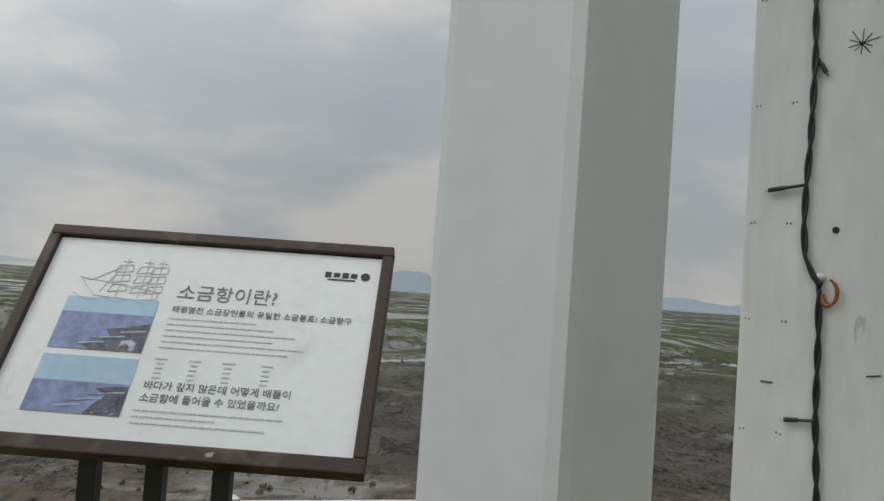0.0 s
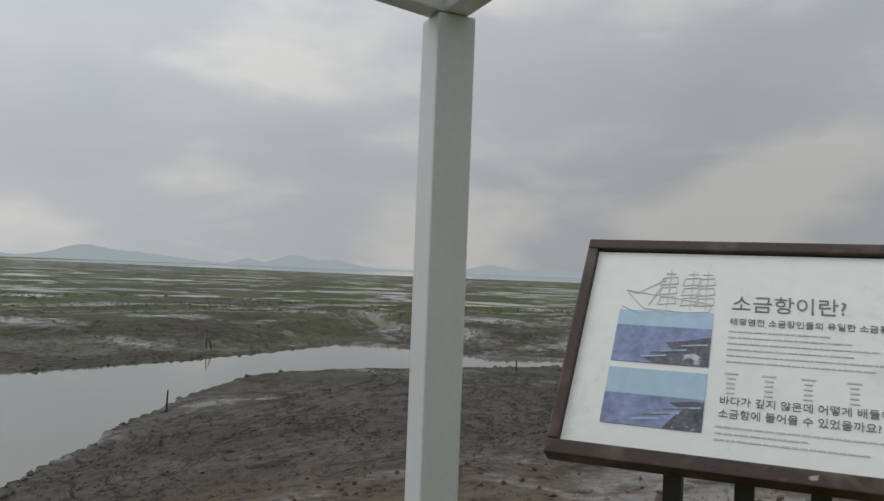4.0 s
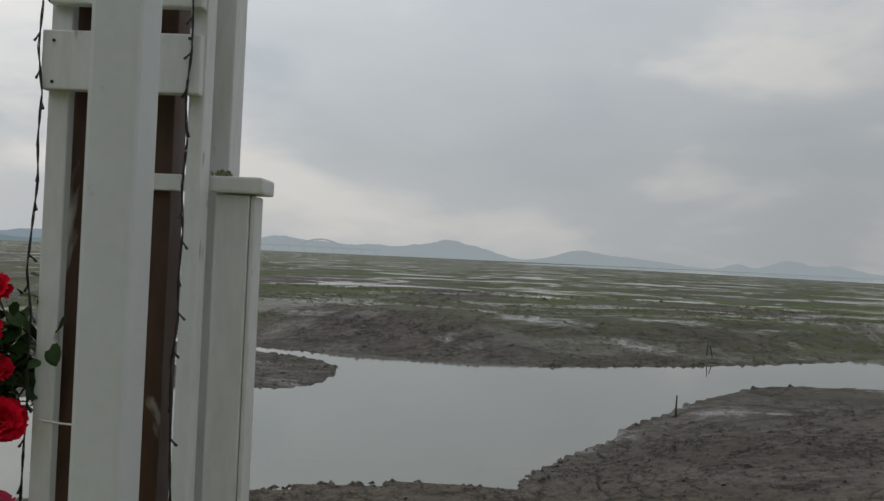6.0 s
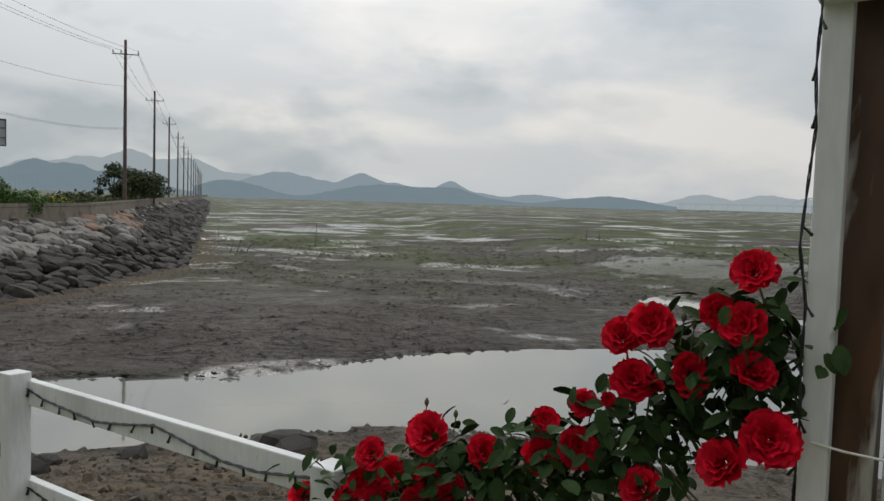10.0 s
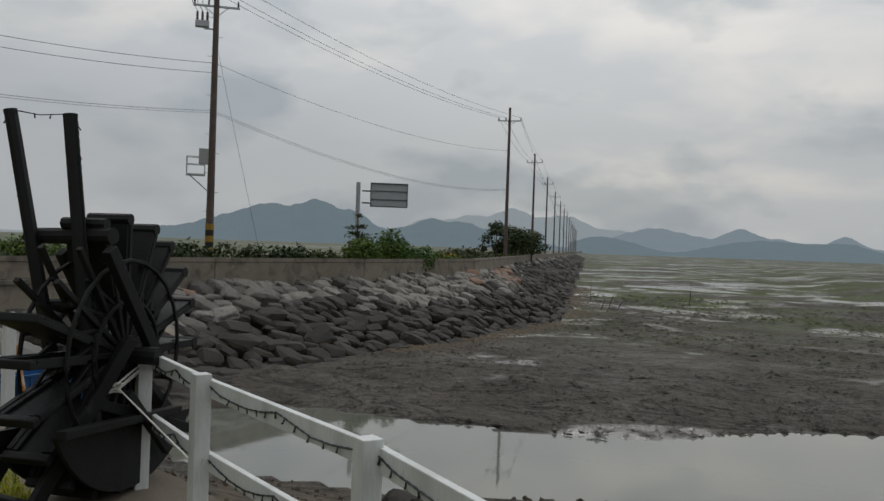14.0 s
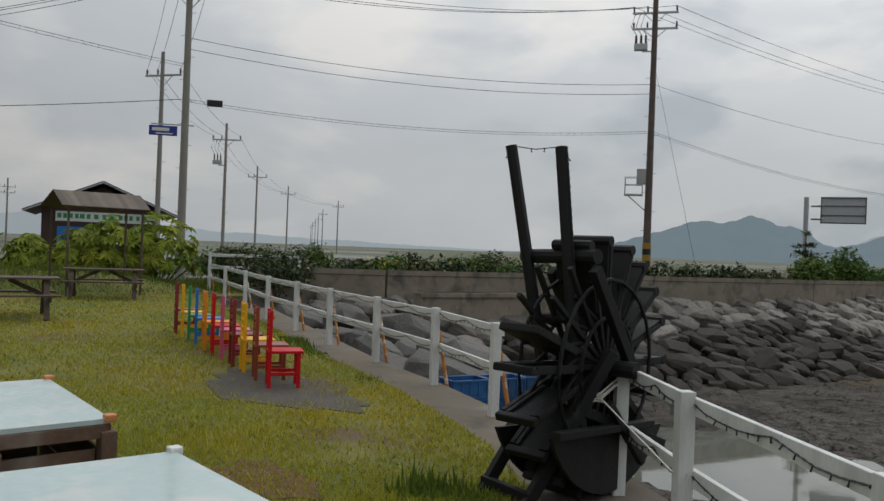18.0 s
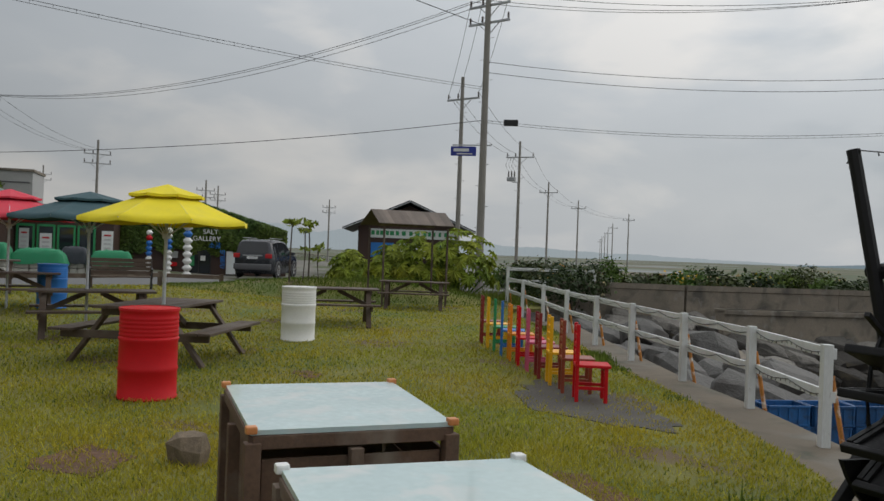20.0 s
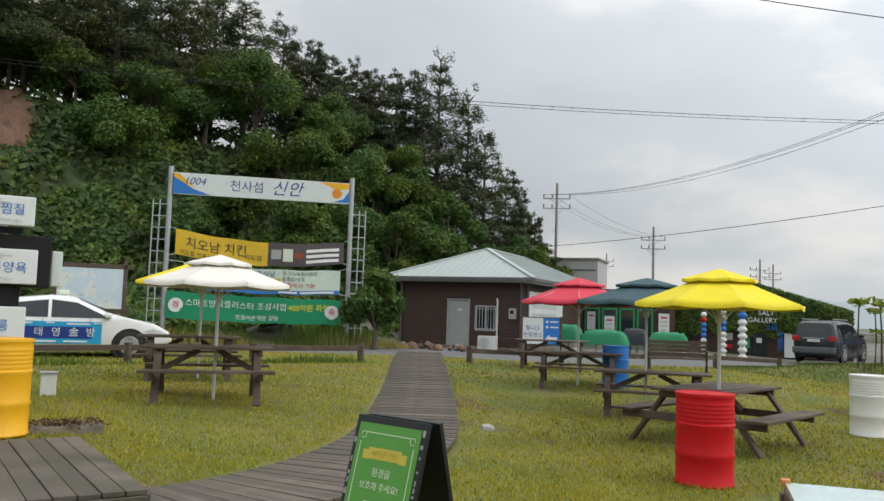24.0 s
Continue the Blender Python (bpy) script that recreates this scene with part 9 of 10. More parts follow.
# warning bands on the tall pole
M_BAND = paint("faded_warning_yellow", (0.34, 0.20, 0.03), 0.8)
for k_ in range(6):
    bm = B()
    lathe(bm, ((0.20, 0.0), (0.20, 0.28)), 14, Matrix.Translation((-21.9, 33.3, 0.55 + 0.28 * k_)))
    tagged(part("warning_band", bm, M_BAND if k_ % 2 else M_BLACK), "yellow warning band round the pole" if k_ % 2 else "black warning band round the pole", "pole band", group="pole bands")


def toe_gravel():
    """Brown shingle washed up along the dike's foot."""
    rs = np.random.RandomState(8)
    P = np.array(PARAPET)
    seg = np.concatenate([[0], np.cumsum(np.hypot(*(P[1:] - P[:-1]).T))])
    s = rs.uniform(36, 95, 9000)
    x, y = np.interp(s, seg, P[:, 0]), np.interp(s, seg, P[:, 1])
    off = 4.6 + np.abs(rs.normal(0, 1.1, 9000))
    dx, dy = np.interp(s + 1, seg, P[:, 0]) - x, np.interp(s + 1, seg, P[:, 1]) - y
    x, y = x + dy * off, y - dx * off
    ok = (~inside(x, y, POOL)) & (line_dist(x, y, EDGE)[1] > 0)
    x, y = x[ok], y[ok]
    z = ground_z(x, y)
    n = len(x)
    r = rs.uniform(0.03, 0.10, n)
    V = np.zeros((n, 6, 3))
    a = rs.uniform(0, 6.28, n)
    for k in range(4):
        V[:, k] = np.stack([x + r * np.cos(a + k * 1.57) * rs.uniform(0.7, 1.3, n), y + r * np.sin(a + k * 1.57), z + 0.01], 1)
    V[:, 4] = np.stack([x, y, z + r * rs.uniform(0.4, 0.9, n)], 1)
    V[:, 5] = np.stack([x, y, z - 0.03], 1)
    tri = np.array([(k, (k + 1) % 4, 4) for k in range(4)])
    F = (np.arange(n)[:, None, None] * 6 + tri).reshape(-1)
    me = bpy.data.meshes.new("toe_gravel")
    me.vertices.add(n * 6)
    me.vertices.foreach_set("co", V.ravel())
    me.loops.add(len(F))
    me.loops.foreach_set("vertex_index", F)
    me.polygons.add(len(F) // 3)
    me.polygons.foreach_set("loop_start", np.arange(len(F) // 3) * 3)
    me.update()
    me.materials.append(material("brown_toe_shingle", (0.085, 0.06, 0.033), 0.85, vary=0.5, scale=1.5, fine=20, bump=0.2))
    tagged(new("toe_gravel", me), "brown shingle washed up along the dike's foot", "shingle", kind="stuff")


toe_gravel()

# worn earth on the lawn
for x_, y_, w_, h_ in ((-6.54, -0.15, 0.42, 0.30), (-10.2, 2.35, 0.30, 0.16), (-4.9, 2.95, 0.5, 0.28)):
    bm = B()
    slab(bm, [(x_ + w_ * math.cos(a) * (1 + 0.16 * math.sin(3 * a + x_) + 0.1 * math.sin(7 * a)), y_ + h_ * math.sin(a) * (1 + 0.18 * math.cos(4 * a + y_) + 0.09 * math.sin(9 * a))) for a in np.linspace(0, math.tau, 44)[:-1]], gz(x_, y_) - 0.04, gz(x_, y_) + 0.006)
    tagged(part("bare_earth_patch", bm, M_SOIL), "worn patch of bare earth in the lawn", "bare earth", kind="structure")


# ---- brown house by the road: local x along its front, y into it ----
M_TARP, M_SACK, M_TARP_DARK = fabric("green_tarpaulin", (0.02, 0.22, 0.10)), fabric("white_woven_sack", (0.50, 0.49, 0.44)), fabric("dark_grey_sheeting", (0.03, 0.035, 0.045))
M_ALU = material("grey_metal_door", (0.42, 0.43, 0.42), 0.4, metal=0.2, vary=0.08, scale=3, fine=30, bump=0.05)


def boards(bm, x0, x1, z0, z1, y, h=0.125):
    """Lapped horizontal boards on a plane y, facing -y."""
    n = max(1, round((z1 - z0) / h))
    h = (z1 - z0) / n
    for k in range(n):
        z = z0 + k * h
        v = [bm.verts.new(p) for p in ((x0, y - 0.032, z), (x1, y - 0.032, z), (x1, y - 0.010, z + h - 0.012), (x0, y - 0.010, z + h - 0.012), (x1, y, z + h), (x0, y, z + h), (x0, y, z), (x1, y, z))]
        bm.faces.new((v[0], v[1], v[2], v[3]))
        bm.faces.new((v[3], v[2], v[4], v[5]))
        bm.faces.new((v[6], v[7], v[1], v[0]))


def brown_house():
    W, D, H = 5.3, 11.5, 2.75
    m = pose(-32.6, -10.4, 0.2, 0, 0, 81.5)
    top = thing("house", "single-storey brown-clad house with pale green hipped metal roof", "house", m)
    bm = B()
    dx0, dx1, dz = 2.2, 3.08, 1.98
    wx0, wx1, wz0, wz1 = 3.38, 4.22, 0.85, 1.78
    boards(bm, 0, dx0, 0.12, H, 0)
    boards(bm, dx0, dx1, dz, H, 0)
    boards(bm, dx1, wx0, 0.12, H, 0)
    boards(bm, wx0, wx1, 0.12, wz0, 0)
    boards(bm, wx0, wx1, wz1, H, 0)
    boards(bm, wx1, W, 0.12, H, 0)
    box(bm, (dx0 / 2, 0.12, H / 2), (dx0, 0.2, H))
    box(bm, ((dx0 + dx1) / 2, 0.12, (dz + H) / 2), (dx1 - dx0, 0.2, H - dz))
    box(bm, ((dx1 + wx0) / 2, 0.12, H / 2), (wx0 - dx1, 0.2, H))
    box(bm, ((wx0 + wx1) / 2, 0.12, wz0 / 2), (wx1 - wx0, 0.2, wz0))
    box(bm, ((wx0 + wx1) / 2, 0.12, (wz1 + H) / 2), (wx1 - wx0, 0.2, H - wz1))
    box(bm, ((W + wx1) / 2, 0.12, H / 2), (W - wx1, 0.2, H))
    part("wall", bm, M_SIDING, top)
    for face in range(3):
        bm = B()
        n = D if face < 2 else W
        boards(bm, 0.03, n, 0.12, H, 0)
        box(bm, (n / 2, 0.12, H / 2), (n - 0.5, 0.2, H - 0.02))
        w = part("wall", bm, M_SIDING, top)
        w.matrix_basis = (pose(W, 0, 0, 0, 0, 90), pose(0, D, 0, 0, 0, -90), pose(W, D, 0, 0, 0, 180))[face]
    bm = B()
    box(bm, (W / 2, D / 2, 0.05), (W + 0.2, D + 0.2, 0.30), None, 0.01)
    part("plinth", bm, M_CONCRETE, top)
    # hipped roof of ribbed sheets
    o, e, zr = 0.62, 2.85, 4.28
    x0, x1, y0, y1 = -o, W + o, -o, D + o
    A, C = Vector((W / 2, 3.1, zr)), Vector((W / 2, D - 3.1, zr))
    c = [Vector((x0, y0, e)), Vector((x1, y0, e)), Vector((x1, y1, e)), Vector((x0, y1, e))]
    for a, b, r0, r1 in ((c[0], c[1], A, A), (c[1], c[2], A, C), (c[2], c[3], C, C), (c[3], c[0], C, A)):
        bm = B()
        up_ = Vector((0, 0, 0.05))
        q = [a, b, r1, r0] if r0 != r1 else [a, b, r0]
        lo, hi = [bm.verts.new(p) for p in q], [bm.verts.new(p + up_) for p in q]
        bm.faces.new(lo[::-1])
        bm.faces.new(hi)
        for i in range(len(q)):
            bm.faces.new((lo[i], lo[(i + 1) % len(q)], hi[(i + 1) % len(q)], hi[i]))
        sl = part("roof", bm, M_ROOF, top)
        L = (b - a).length
        d = (b - a) / L
        n = int(L / 0.3)
        for k in range(1, n):
            s = L * k / n
            p = a + d * s
            f0, f1 = (r0 - a).dot(d), (r1 - a).dot(d)
            rise = (r0 - a) - d * f0
            t = s / f0 if s < f0 else ((L - s) / (L - f1) if s > f1 else 1.0)
            if t < 0.06:
                continue
            q2 = p + rise * t
            bm = B()
            beam(bm, p + up_ * 1.1, q2 + up_ * 1.1, 0.045, 0.03, 0.0)
            part("roof_rib", bm, M_ROOF, sl)
    for a, b in ((c[0], A), (c[1], A), (c[2], C), (c[3], C), (A, C)):
        bm = B()
        beam(bm, a + Vector((0, 0, 0.07)), b + Vector((0, 0, 0.07)), 0.2, 0.06, 0.01)
        part("ridge_cap", bm, M_ROOF, top)
    for a, b in ((0, 1), (1, 2), (2, 3), (3, 0)):
        bm = B()
        beam(bm, c[a] - Vector((0, 0, 0.0)), c[b] - Vector((0, 0, 0.0)), 0.09, 0.13, 0.01)
        part("gutter", bm, M_ROOF_DARK, top)
    bm = B()
    box(bm, (W / 2, D / 2, 2.76), (W + 1.1, D + 1.1, 0.06))
    part("soffit", bm, M_GREY, top)
    for x, y in ((W - 0.02, -0.09), (0.1, -0.09), (W + 0.09, 0.4)):
        bm = B()
        tube(bm, [(x, y, 0.1), (x, y, 2.6), (x, y - 0.35, 2.8)], 0.045, 8)
        part("downpipe", bm, M_ROOF_DARK, top)
    bm = B()
    box(bm, ((dx0 + dx1) / 2, 0.03, dz / 2 + 0.05), (dx1 - dx0, 0.06, dz - 0.1), None, 0.006)
    d_ = part("door", bm, M_ALU, top, "grey metal door, closed")
    bm = B()
    box(bm, (dx0 + 0.12, -0.03, 1.0), (0.05, 0.08, 0.12), None, 0.01)
    part("handle", bm, M_STEEL, d_)
    for cc, ss in (((dx0 - 0.025, -0.02, dz / 2 + 0.05), (0.05, 0.09, dz)), ((dx1 + 0.025, -0.02, dz / 2 + 0.05), (0.05, 0.09, dz)), (((dx0 + dx1) / 2, -0.02, dz + 0.05), (dx1 - dx0 + 0.1, 0.09, 0.05))):
        bm = B()
        box(bm, cc, ss, None, 0.004)
        part("door_frame", bm, M_ALU, top)
    bm = B()
    box(bm, ((dx0 + dx1) / 2 + 0.05, -0.006, 1.62), (0.2, 0.004, 0.09))
    part("door_notice", bm, M_WHITE, d_)
    bm = B()
    box(bm, ((wx0 + wx1) / 2, 0.06, (wz0 + wz1) / 2), (wx1 - wx0, 0.02, wz1 - wz0))
    win = part("window", bm, M_GLASS_DARK, top)
    bm = B()
    for cc, ss in (((wx0, 0, (wz0 + wz1) / 2), (0.06, 0.1, wz1 - wz0)), ((wx1, 0, (wz0 + wz1) / 2), (0.06, 0.1, wz1 - wz0)), (((wx0 + wx1) / 2, 0, wz0), (wx1 - wx0, 0.1, 0.06)), (((wx0 + wx1) / 2, 0, wz1), (wx1 - wx0, 0.1, 0.06)), (((wx0 + wx1) / 2, 0.02, (wz0 + wz1) / 2), (0.05, 0.06, wz1 - wz0))):
        box(bm, cc, ss)
    part("window_frame", bm, M_GREY, win)
    for k in range(7):
        bm = B()
        tube(bm, [(wx0 + 0.06 + 0.12 * k, -0.08, wz0 - 0.05), (wx0 + 0.06 + 0.12 * k, -0.08, wz1 + 0.05)], 0.011, 5)
        part("window_bar", bm, M_WHITE_STEEL, win)
    for z in (wz0 + 0.05, wz1 - 0.1):
        bm = B()
        tube(bm, [(wx0, -0.08, z), (wx1, -0.08, z)], 0.011, 5)
        part("window_bar", bm, M_WHITE_STEEL, win)
    bm = B()
    tube(bm, [(4.30, -0.07, 0.45), (4.30, -0.07, 2.0), (4.26, -0.02, 2.1)], 0.035, 7)
    part("refrigerant_pipe", bm, M_WHITE, top)
    bm = B()
    box(bm, (4.94, -0.1, 1.52), (0.28, 0.16, 0.42), None, 0.02)
    mb_ = part("meter_box", bm, M_GREY, top)
    bm = B()
    lathe(bm, ((0.08, 0), (0.08, 0.03)), 14, pose(4.94, -0.18, 1.58, 90))
    part("meter_dial", bm, M_GLASS_DARK, mb_)
    ac = thing("air_conditioner", "white outdoor air-conditioner unit with round fan grille", "air conditioner", m)
    bm = B()
    box(bm, (4.06, -0.42, 0.36), (0.74, 0.30, 0.54), None, 0.02)
    body = part("casing", bm, M_WHITE, ac)
    bm = B()
    for r in (0.06, 0.11, 0.16, 0.21):
        tube(bm, [(3.95 + r * math.cos(a), -0.578, 0.36 + r * math.sin(a)) for a in np.linspace(0, math.tau, 25)], 0.008, 4)
    for k in range(8):
        a = k * math.tau / 8
        tube(bm, [(3.95, -0.578, 0.36), (3.95 + 0.21 * math.cos(a), -0.578, 0.36 + 0.21 * math.sin(a))], 0.006, 4)
    part("grille", bm, M_GREY, body)
    for x in (3.8, 4.32):
        bm = B()
        box(bm, (x, -0.42, 0.03), (0.06, 0.3, 0.12))
        part("foot", bm, M_ROOF_DARK, ac)
    # sign boards on and before the side wall
    sb = thing("wall_sign", "white wall sign board with grey lettering rows", "sign board", m @ pose(W, 0, 0, 0, 0, 90))
    bm = B()
    box(bm, (3.1, -0.08, 1.86), (5.0, 0.06, 1.15), None, 0.008)
    p = part("panel", bm, M_PANEL, sb)
    rs = random.Random(2)
    for k, (z, h, a, b) in enumerate(((2.22, 0.11, 0.9, 2.6), (1.87, 0.19, 0.9, 3.2), (1.87, 0.24, 3.4, 4.6), (1.52, 0.09, 0.9, 4.4))):
        x = a
        while x < b:
            w = rs.uniform(0.5, 1.0) * h
            bm = B()
            box(bm, (x + w / 2, -0.115, z), (w, 0.008, h))
            part("print_bar", bm, M_INK_GREY, p)
            x += w + 0.35 * h
    gb2 = thing("guide_board", "white and blue guide board on short dark posts", "sign board", pose(-30.75, -5.05, 0.18, 0, 0, 97))
    for x in (0.03, 1.52):
        bm = B()
        box(bm, (x, 0, 0.72), (0.07, 0.07, 1.5), None, 0.006)
        part("post", bm, M_PICNIC, gb2)
    bm = B()
    box(bm, (0.78, -0.01, 0.93), (1.46, 0.05, 1.05), None, 0.006)
    f = part("backing", bm, M_PICNIC, gb2)
    for nm, xa, xb, mt in (("white_panel", 0.1, 0.86, M_PANEL), ("blue_panel", 0.87, 1.46, M_VINYL_B)):
        bm = B()
        box(bm, ((xa + xb) / 2, -0.042, 0.93), (xb - xa, 0.012, 0.97))
        q = part(nm, bm, mt, f)
        if nm == "white_panel":
            words("웰니스", 0.2, M_INK_BLUE, q, face_m(0.48, -0.05, 1.03), align="CENTER")
            words("관광명소", 0.2, M_INK_BLUE, q, face_m(0.48, -0.05, 0.77), align="CENTER")
        else:
            bm = B()
            bm.faces.new([bm.verts.new((x, -0.051, z)) for x, z in ((0.94, 0.66), (1.10, 0.80), (1.10, 0.72), (1.38, 0.72), (1.38, 0.60), (1.10, 0.60), (1.10, 0.52))])
            part("arrow", bm, M_WHITE, q)
            for z in (1.28, 1.08):
                bm = B()
                lathe(bm, ((0.05, 0), (0.05, 0.004)), 12, face_m(1.0, -0.05, z))
                part("round_mark", bm, M_WHITE, q)
                bm = B()
                box(bm, (1.26, -0.05, z), (0.3, 0.004, 0.05))
                part("print_bar", bm, M_WHITE, q)


brown_house()


def covered_pile(x, y, w, h, turn, label, tarp, seed):
    rs = random.Random(seed)
    top = thing("covered_goods", label, "covered goods", pose(x, y, gz(x, y) - 0.03, 0, 0, turn), "tarpaulin piles")
    for k in range(3):
        for j in (-1, 0, 1):
            bm = B()
            box(bm, (j * w * 0.3, 0, 0.11 + k * h * 0.24), (w * 0.29, 0.75, h * 0.23), None, 0.05)
            part("sack", bm, M_SACK, top, smooth=True)
    bm = B()
    n, r = 14, []
    for i in range(n + 1):
        col = []
        for j in range(n + 1):
            u, v = i / n * 2 - 1, j / n * 2 - 1
            e = max(abs(u), abs(v))
            z = h * (1.0 - 0.12 * e ** 2) if e < 0.8 else h * (0.92 - (e - 0.8) * 2.6)
            col.append(bm.verts.new((u * w * 0.54 * (1.02 if e > 0.8 else 1), v * 0.48, z + 0.03 * math.sin(9 * u + seed) * math.cos(7 * v) + rs.uniform(-0.025, 0.025))))
        r.append(col)
    for i in range(n):
        for j in range(n):
            bm.faces.new((r[i][j], r[i + 1][j], r[i + 1][j + 1], r[i][j + 1]))
    part("tarpaulin", bm, tarp, top, smooth=True)


covered_pile(-33.2, -3.55, 1.05, 1.1, 80, "tall goods pile under a green tarpaulin by the house", M_TARP, 1)
covered_pile(-33.4, -2.1, 1.75, 0.95, 82, "white sacks under a green tarpaulin by the house", M_TARP, 2)
covered_pile(-34.2, -0.95, 0.95, 1.05, 84, "goods pile under dark grey sheeting", M_TARP_DARK, 3)
covered_pile(-33.6, 0.35, 1.45, 0.95, 86, "white sacks under a green tarpaulin by the road", M_TARP, 4)


def shop_front():
    m = pose(-41.6, -3.9, 0.1, 0, 0, 84)
    top = thing("shop_annex", "low annex with green framed doors and white posters", "shop", m)
    bm = B()
    box(bm, (2.2, 2.6, 1.45), (4.4, 5.0, 2.9), None, 0.01)
    part("wall", bm, M_SIDING, top)
    bm = B()
    box(bm, (2.2, 2.5, 2.96), (4.8, 5.6, 0.12), None, 0.01)
    part("roof", bm, M_ROOF_DARK, top)
    for x in (0.3, 1.15, 2.0, 2.85):
        bm = B()
        box(bm, (x + 0.4, 0.05, 1.05), (0.62, 0.03, 1.9))
        d = part("glass_door", bm, M_GLASS_DARK, top)
        for cc, ss in (((x + 0.06, 0.03, 1.05), (0.09, 0.1, 2.1)), ((x + 0.74, 0.03, 1.05), (0.09, 0.1, 2.1)), ((x + 0.4, 0.03, 2.06), (0.6, 0.1, 0.1))):
            bm = B()
            box(bm, cc, ss)
            part("door_frame", bm, M_GREEN, d)
    for x, w, z0, z1, mt in ((1.3, 0.5, 0.5, 1.7, M_PANEL), (3.9, 0.5, 0.5, 1.9, M_PANEL), (0.45, 0.4, 1.0, 1.9, M_CUP)):
        bm = B()
        box(bm, (x + w / 2, -0.03, (z0 + z1) / 2), (w, 0.02, z1 - z0))
        q = part("poster", bm, mt, top)
        for k in range(4):
            bm = B()
            box(bm, (x + w / 2, -0.045, z1 - 0.2 - 0.2 * k), (w * 0.6, 0.006, 0.08))
            part("print_bar", bm, M_INK_RED if k == 0 else M_INK_GREY, q)
    t2 = thing("storage_building", "small grey upper-storey building behind the house", "building", pose(-59.2, -7.2, 0, 0, 0, 84))
    bm = B()
    box(bm, (1.5, 2, 2.9), (3.0, 4, 5.8), None, 0.01)
    part("wall", bm, M_GREY, t2)
    bm = B()
    box(bm, (1.5, 2, 5.88), (3.2, 4.2, 0.16), None, 0.01)
    part("roof", bm, M_CONCRETE, t2)
    bm = B()
    box(bm, (1.5, -0.02, 5.1), (2.7, 0.04, 0.08))
    part("band", bm, M_ROOF_DARK, t2)


shop_front()


# ---- ivy-grown gallery ----
def gallery():
    m = pose(-44.8, -0.4, -0.02, 0, 0, 85.4)
    top = thing("gallery", "low dark gabled gallery overgrown with ivy", "building", m)
    out = [(0, 0), (9.6, 0), (9.6, 2.3), (4.6, 3.75), (0, 2.5)]
    bm = B()
    a, b = [bm.verts.new((x, 0, z)) for x, z in out], [bm.verts.new((x, 11, z)) for x, z in out]
    bm.faces.new(a)
    bm.faces.new(b[::-1])
    for i in range(5):
        bm.faces.new((a[i], b[i], b[(i + 1) % 5], a[(i + 1) % 5]))
    bmesh.ops.recalc_face_normals(bm, faces=bm.faces)
    part("wall", bm, M_SIDING, top)
    rs = np.random.RandomState(3)
    n = 20000
    x, z = rs.uniform(0, 9.6, n), rs.uniform(0, 3.75, n)
    edge = np.interp(x, [0, 4.6, 9.6], [2.5, 3.75, 2.3]) + 0.12
    low = np.where(x < 1.9, 0.0, np.where(x < 7.0, 1.25 + 0.18 * np.sin(x * 5), 0.9)) - 0.15 * rs.rand(n)
    ok = (z < edge) & (z > low)
    y = -0.06 - 0.16 * rs.rand(n) - 0.25 * np.clip(np.sin(x * 1.7) * np.sin(z * 2.3 + x), 0, 1) * rs.rand(n)
    # the roof is overgrown too
    xr, yr = rs.uniform(0, 9.6, 9000), rs.uniform(-0.1, 8, 9000)
    zr = np.interp(xr, [0, 4.6, 9.6], [2.5, 3.75, 2.3]) + 0.05 + 0.14 * rs.rand(9000)
    p = np.concatenate([np.stack([x[ok], y[ok], z[ok]], 1), np.stack([xr, yr, zr], 1)])
    k = len(p)
    nr = np.concatenate([np.tile([0, -1, 0.45], (int(ok.sum()), 1)), np.tile([0.0, -0.3, 1.0], (9000, 1))]) + rs.normal(size=(k, 3)) * 0.4
    nr /= np.linalg.norm(nr, axis=1)[:, None]
    t = np.cross(nr, rs.normal(size=(k, 3)))
    t /= np.linalg.norm(t, axis=1)[:, None]
    q = np.cross(nr, t)
    s = 0.075 * rs.uniform(0.6, 1.3, k)[:, None]
    me = bpy.data.meshes.new("ivy")
    me.from_pydata(np.stack([p - t * s, p + q * s * 0.7, p + t * s, p - q * s * 0.7], 1).reshape(-1, 3).tolist(), [], np.arange(k * 4).reshape(-1, 4).tolist())
    me.materials.append(M_IVY)
    ob = new("ivy", me)
    ob.parent = top
    tagged(ob, "dense green ivy leaves", kind="stuff")
    words("SALT", 0.34, M_WHITE, top, face_m(5.25, -0.45, 2.22), extrude=0.02)
    words("GALLERY", 0.34, M_WHITE, top, face_m(4.75, -0.45, 1.86), extrude=0.02)
    bm = B()
    tube(bm, [(5.1 + 0.16 * math.cos(a), -0.45, 2.55 + 0.12 * math.sin(a)) for a in np.linspace(0.2, 2.94, 9)], 0.03, 5)
    part("small_mark", bm, M_WHITE, top)
    for s_, x, z in (("소금", 5.55, 1.52), ("박", 6.12, 1.15), ("물", 6.12, 0.82), ("관", 6.12, 0.49)):
        words(s_, 0.34, M_VINYL_B, top, face_m(x, -0.3, z), extrude=0.02, name="blue_lettering")
    bm = B()
    box(bm, (5.1, -0.04, 0.72), (1.15, 0.06, 1.3))
    d = part("door", bm, M_GLASS_DARK, top, "dark glass double door")
    for x in (4.52, 5.1, 5.68):
        bm = B()
        box(bm, (x, -0.08, 0.72), (0.06, 0.06, 1.36))
        part("door_frame", bm, M_BLACK, d)
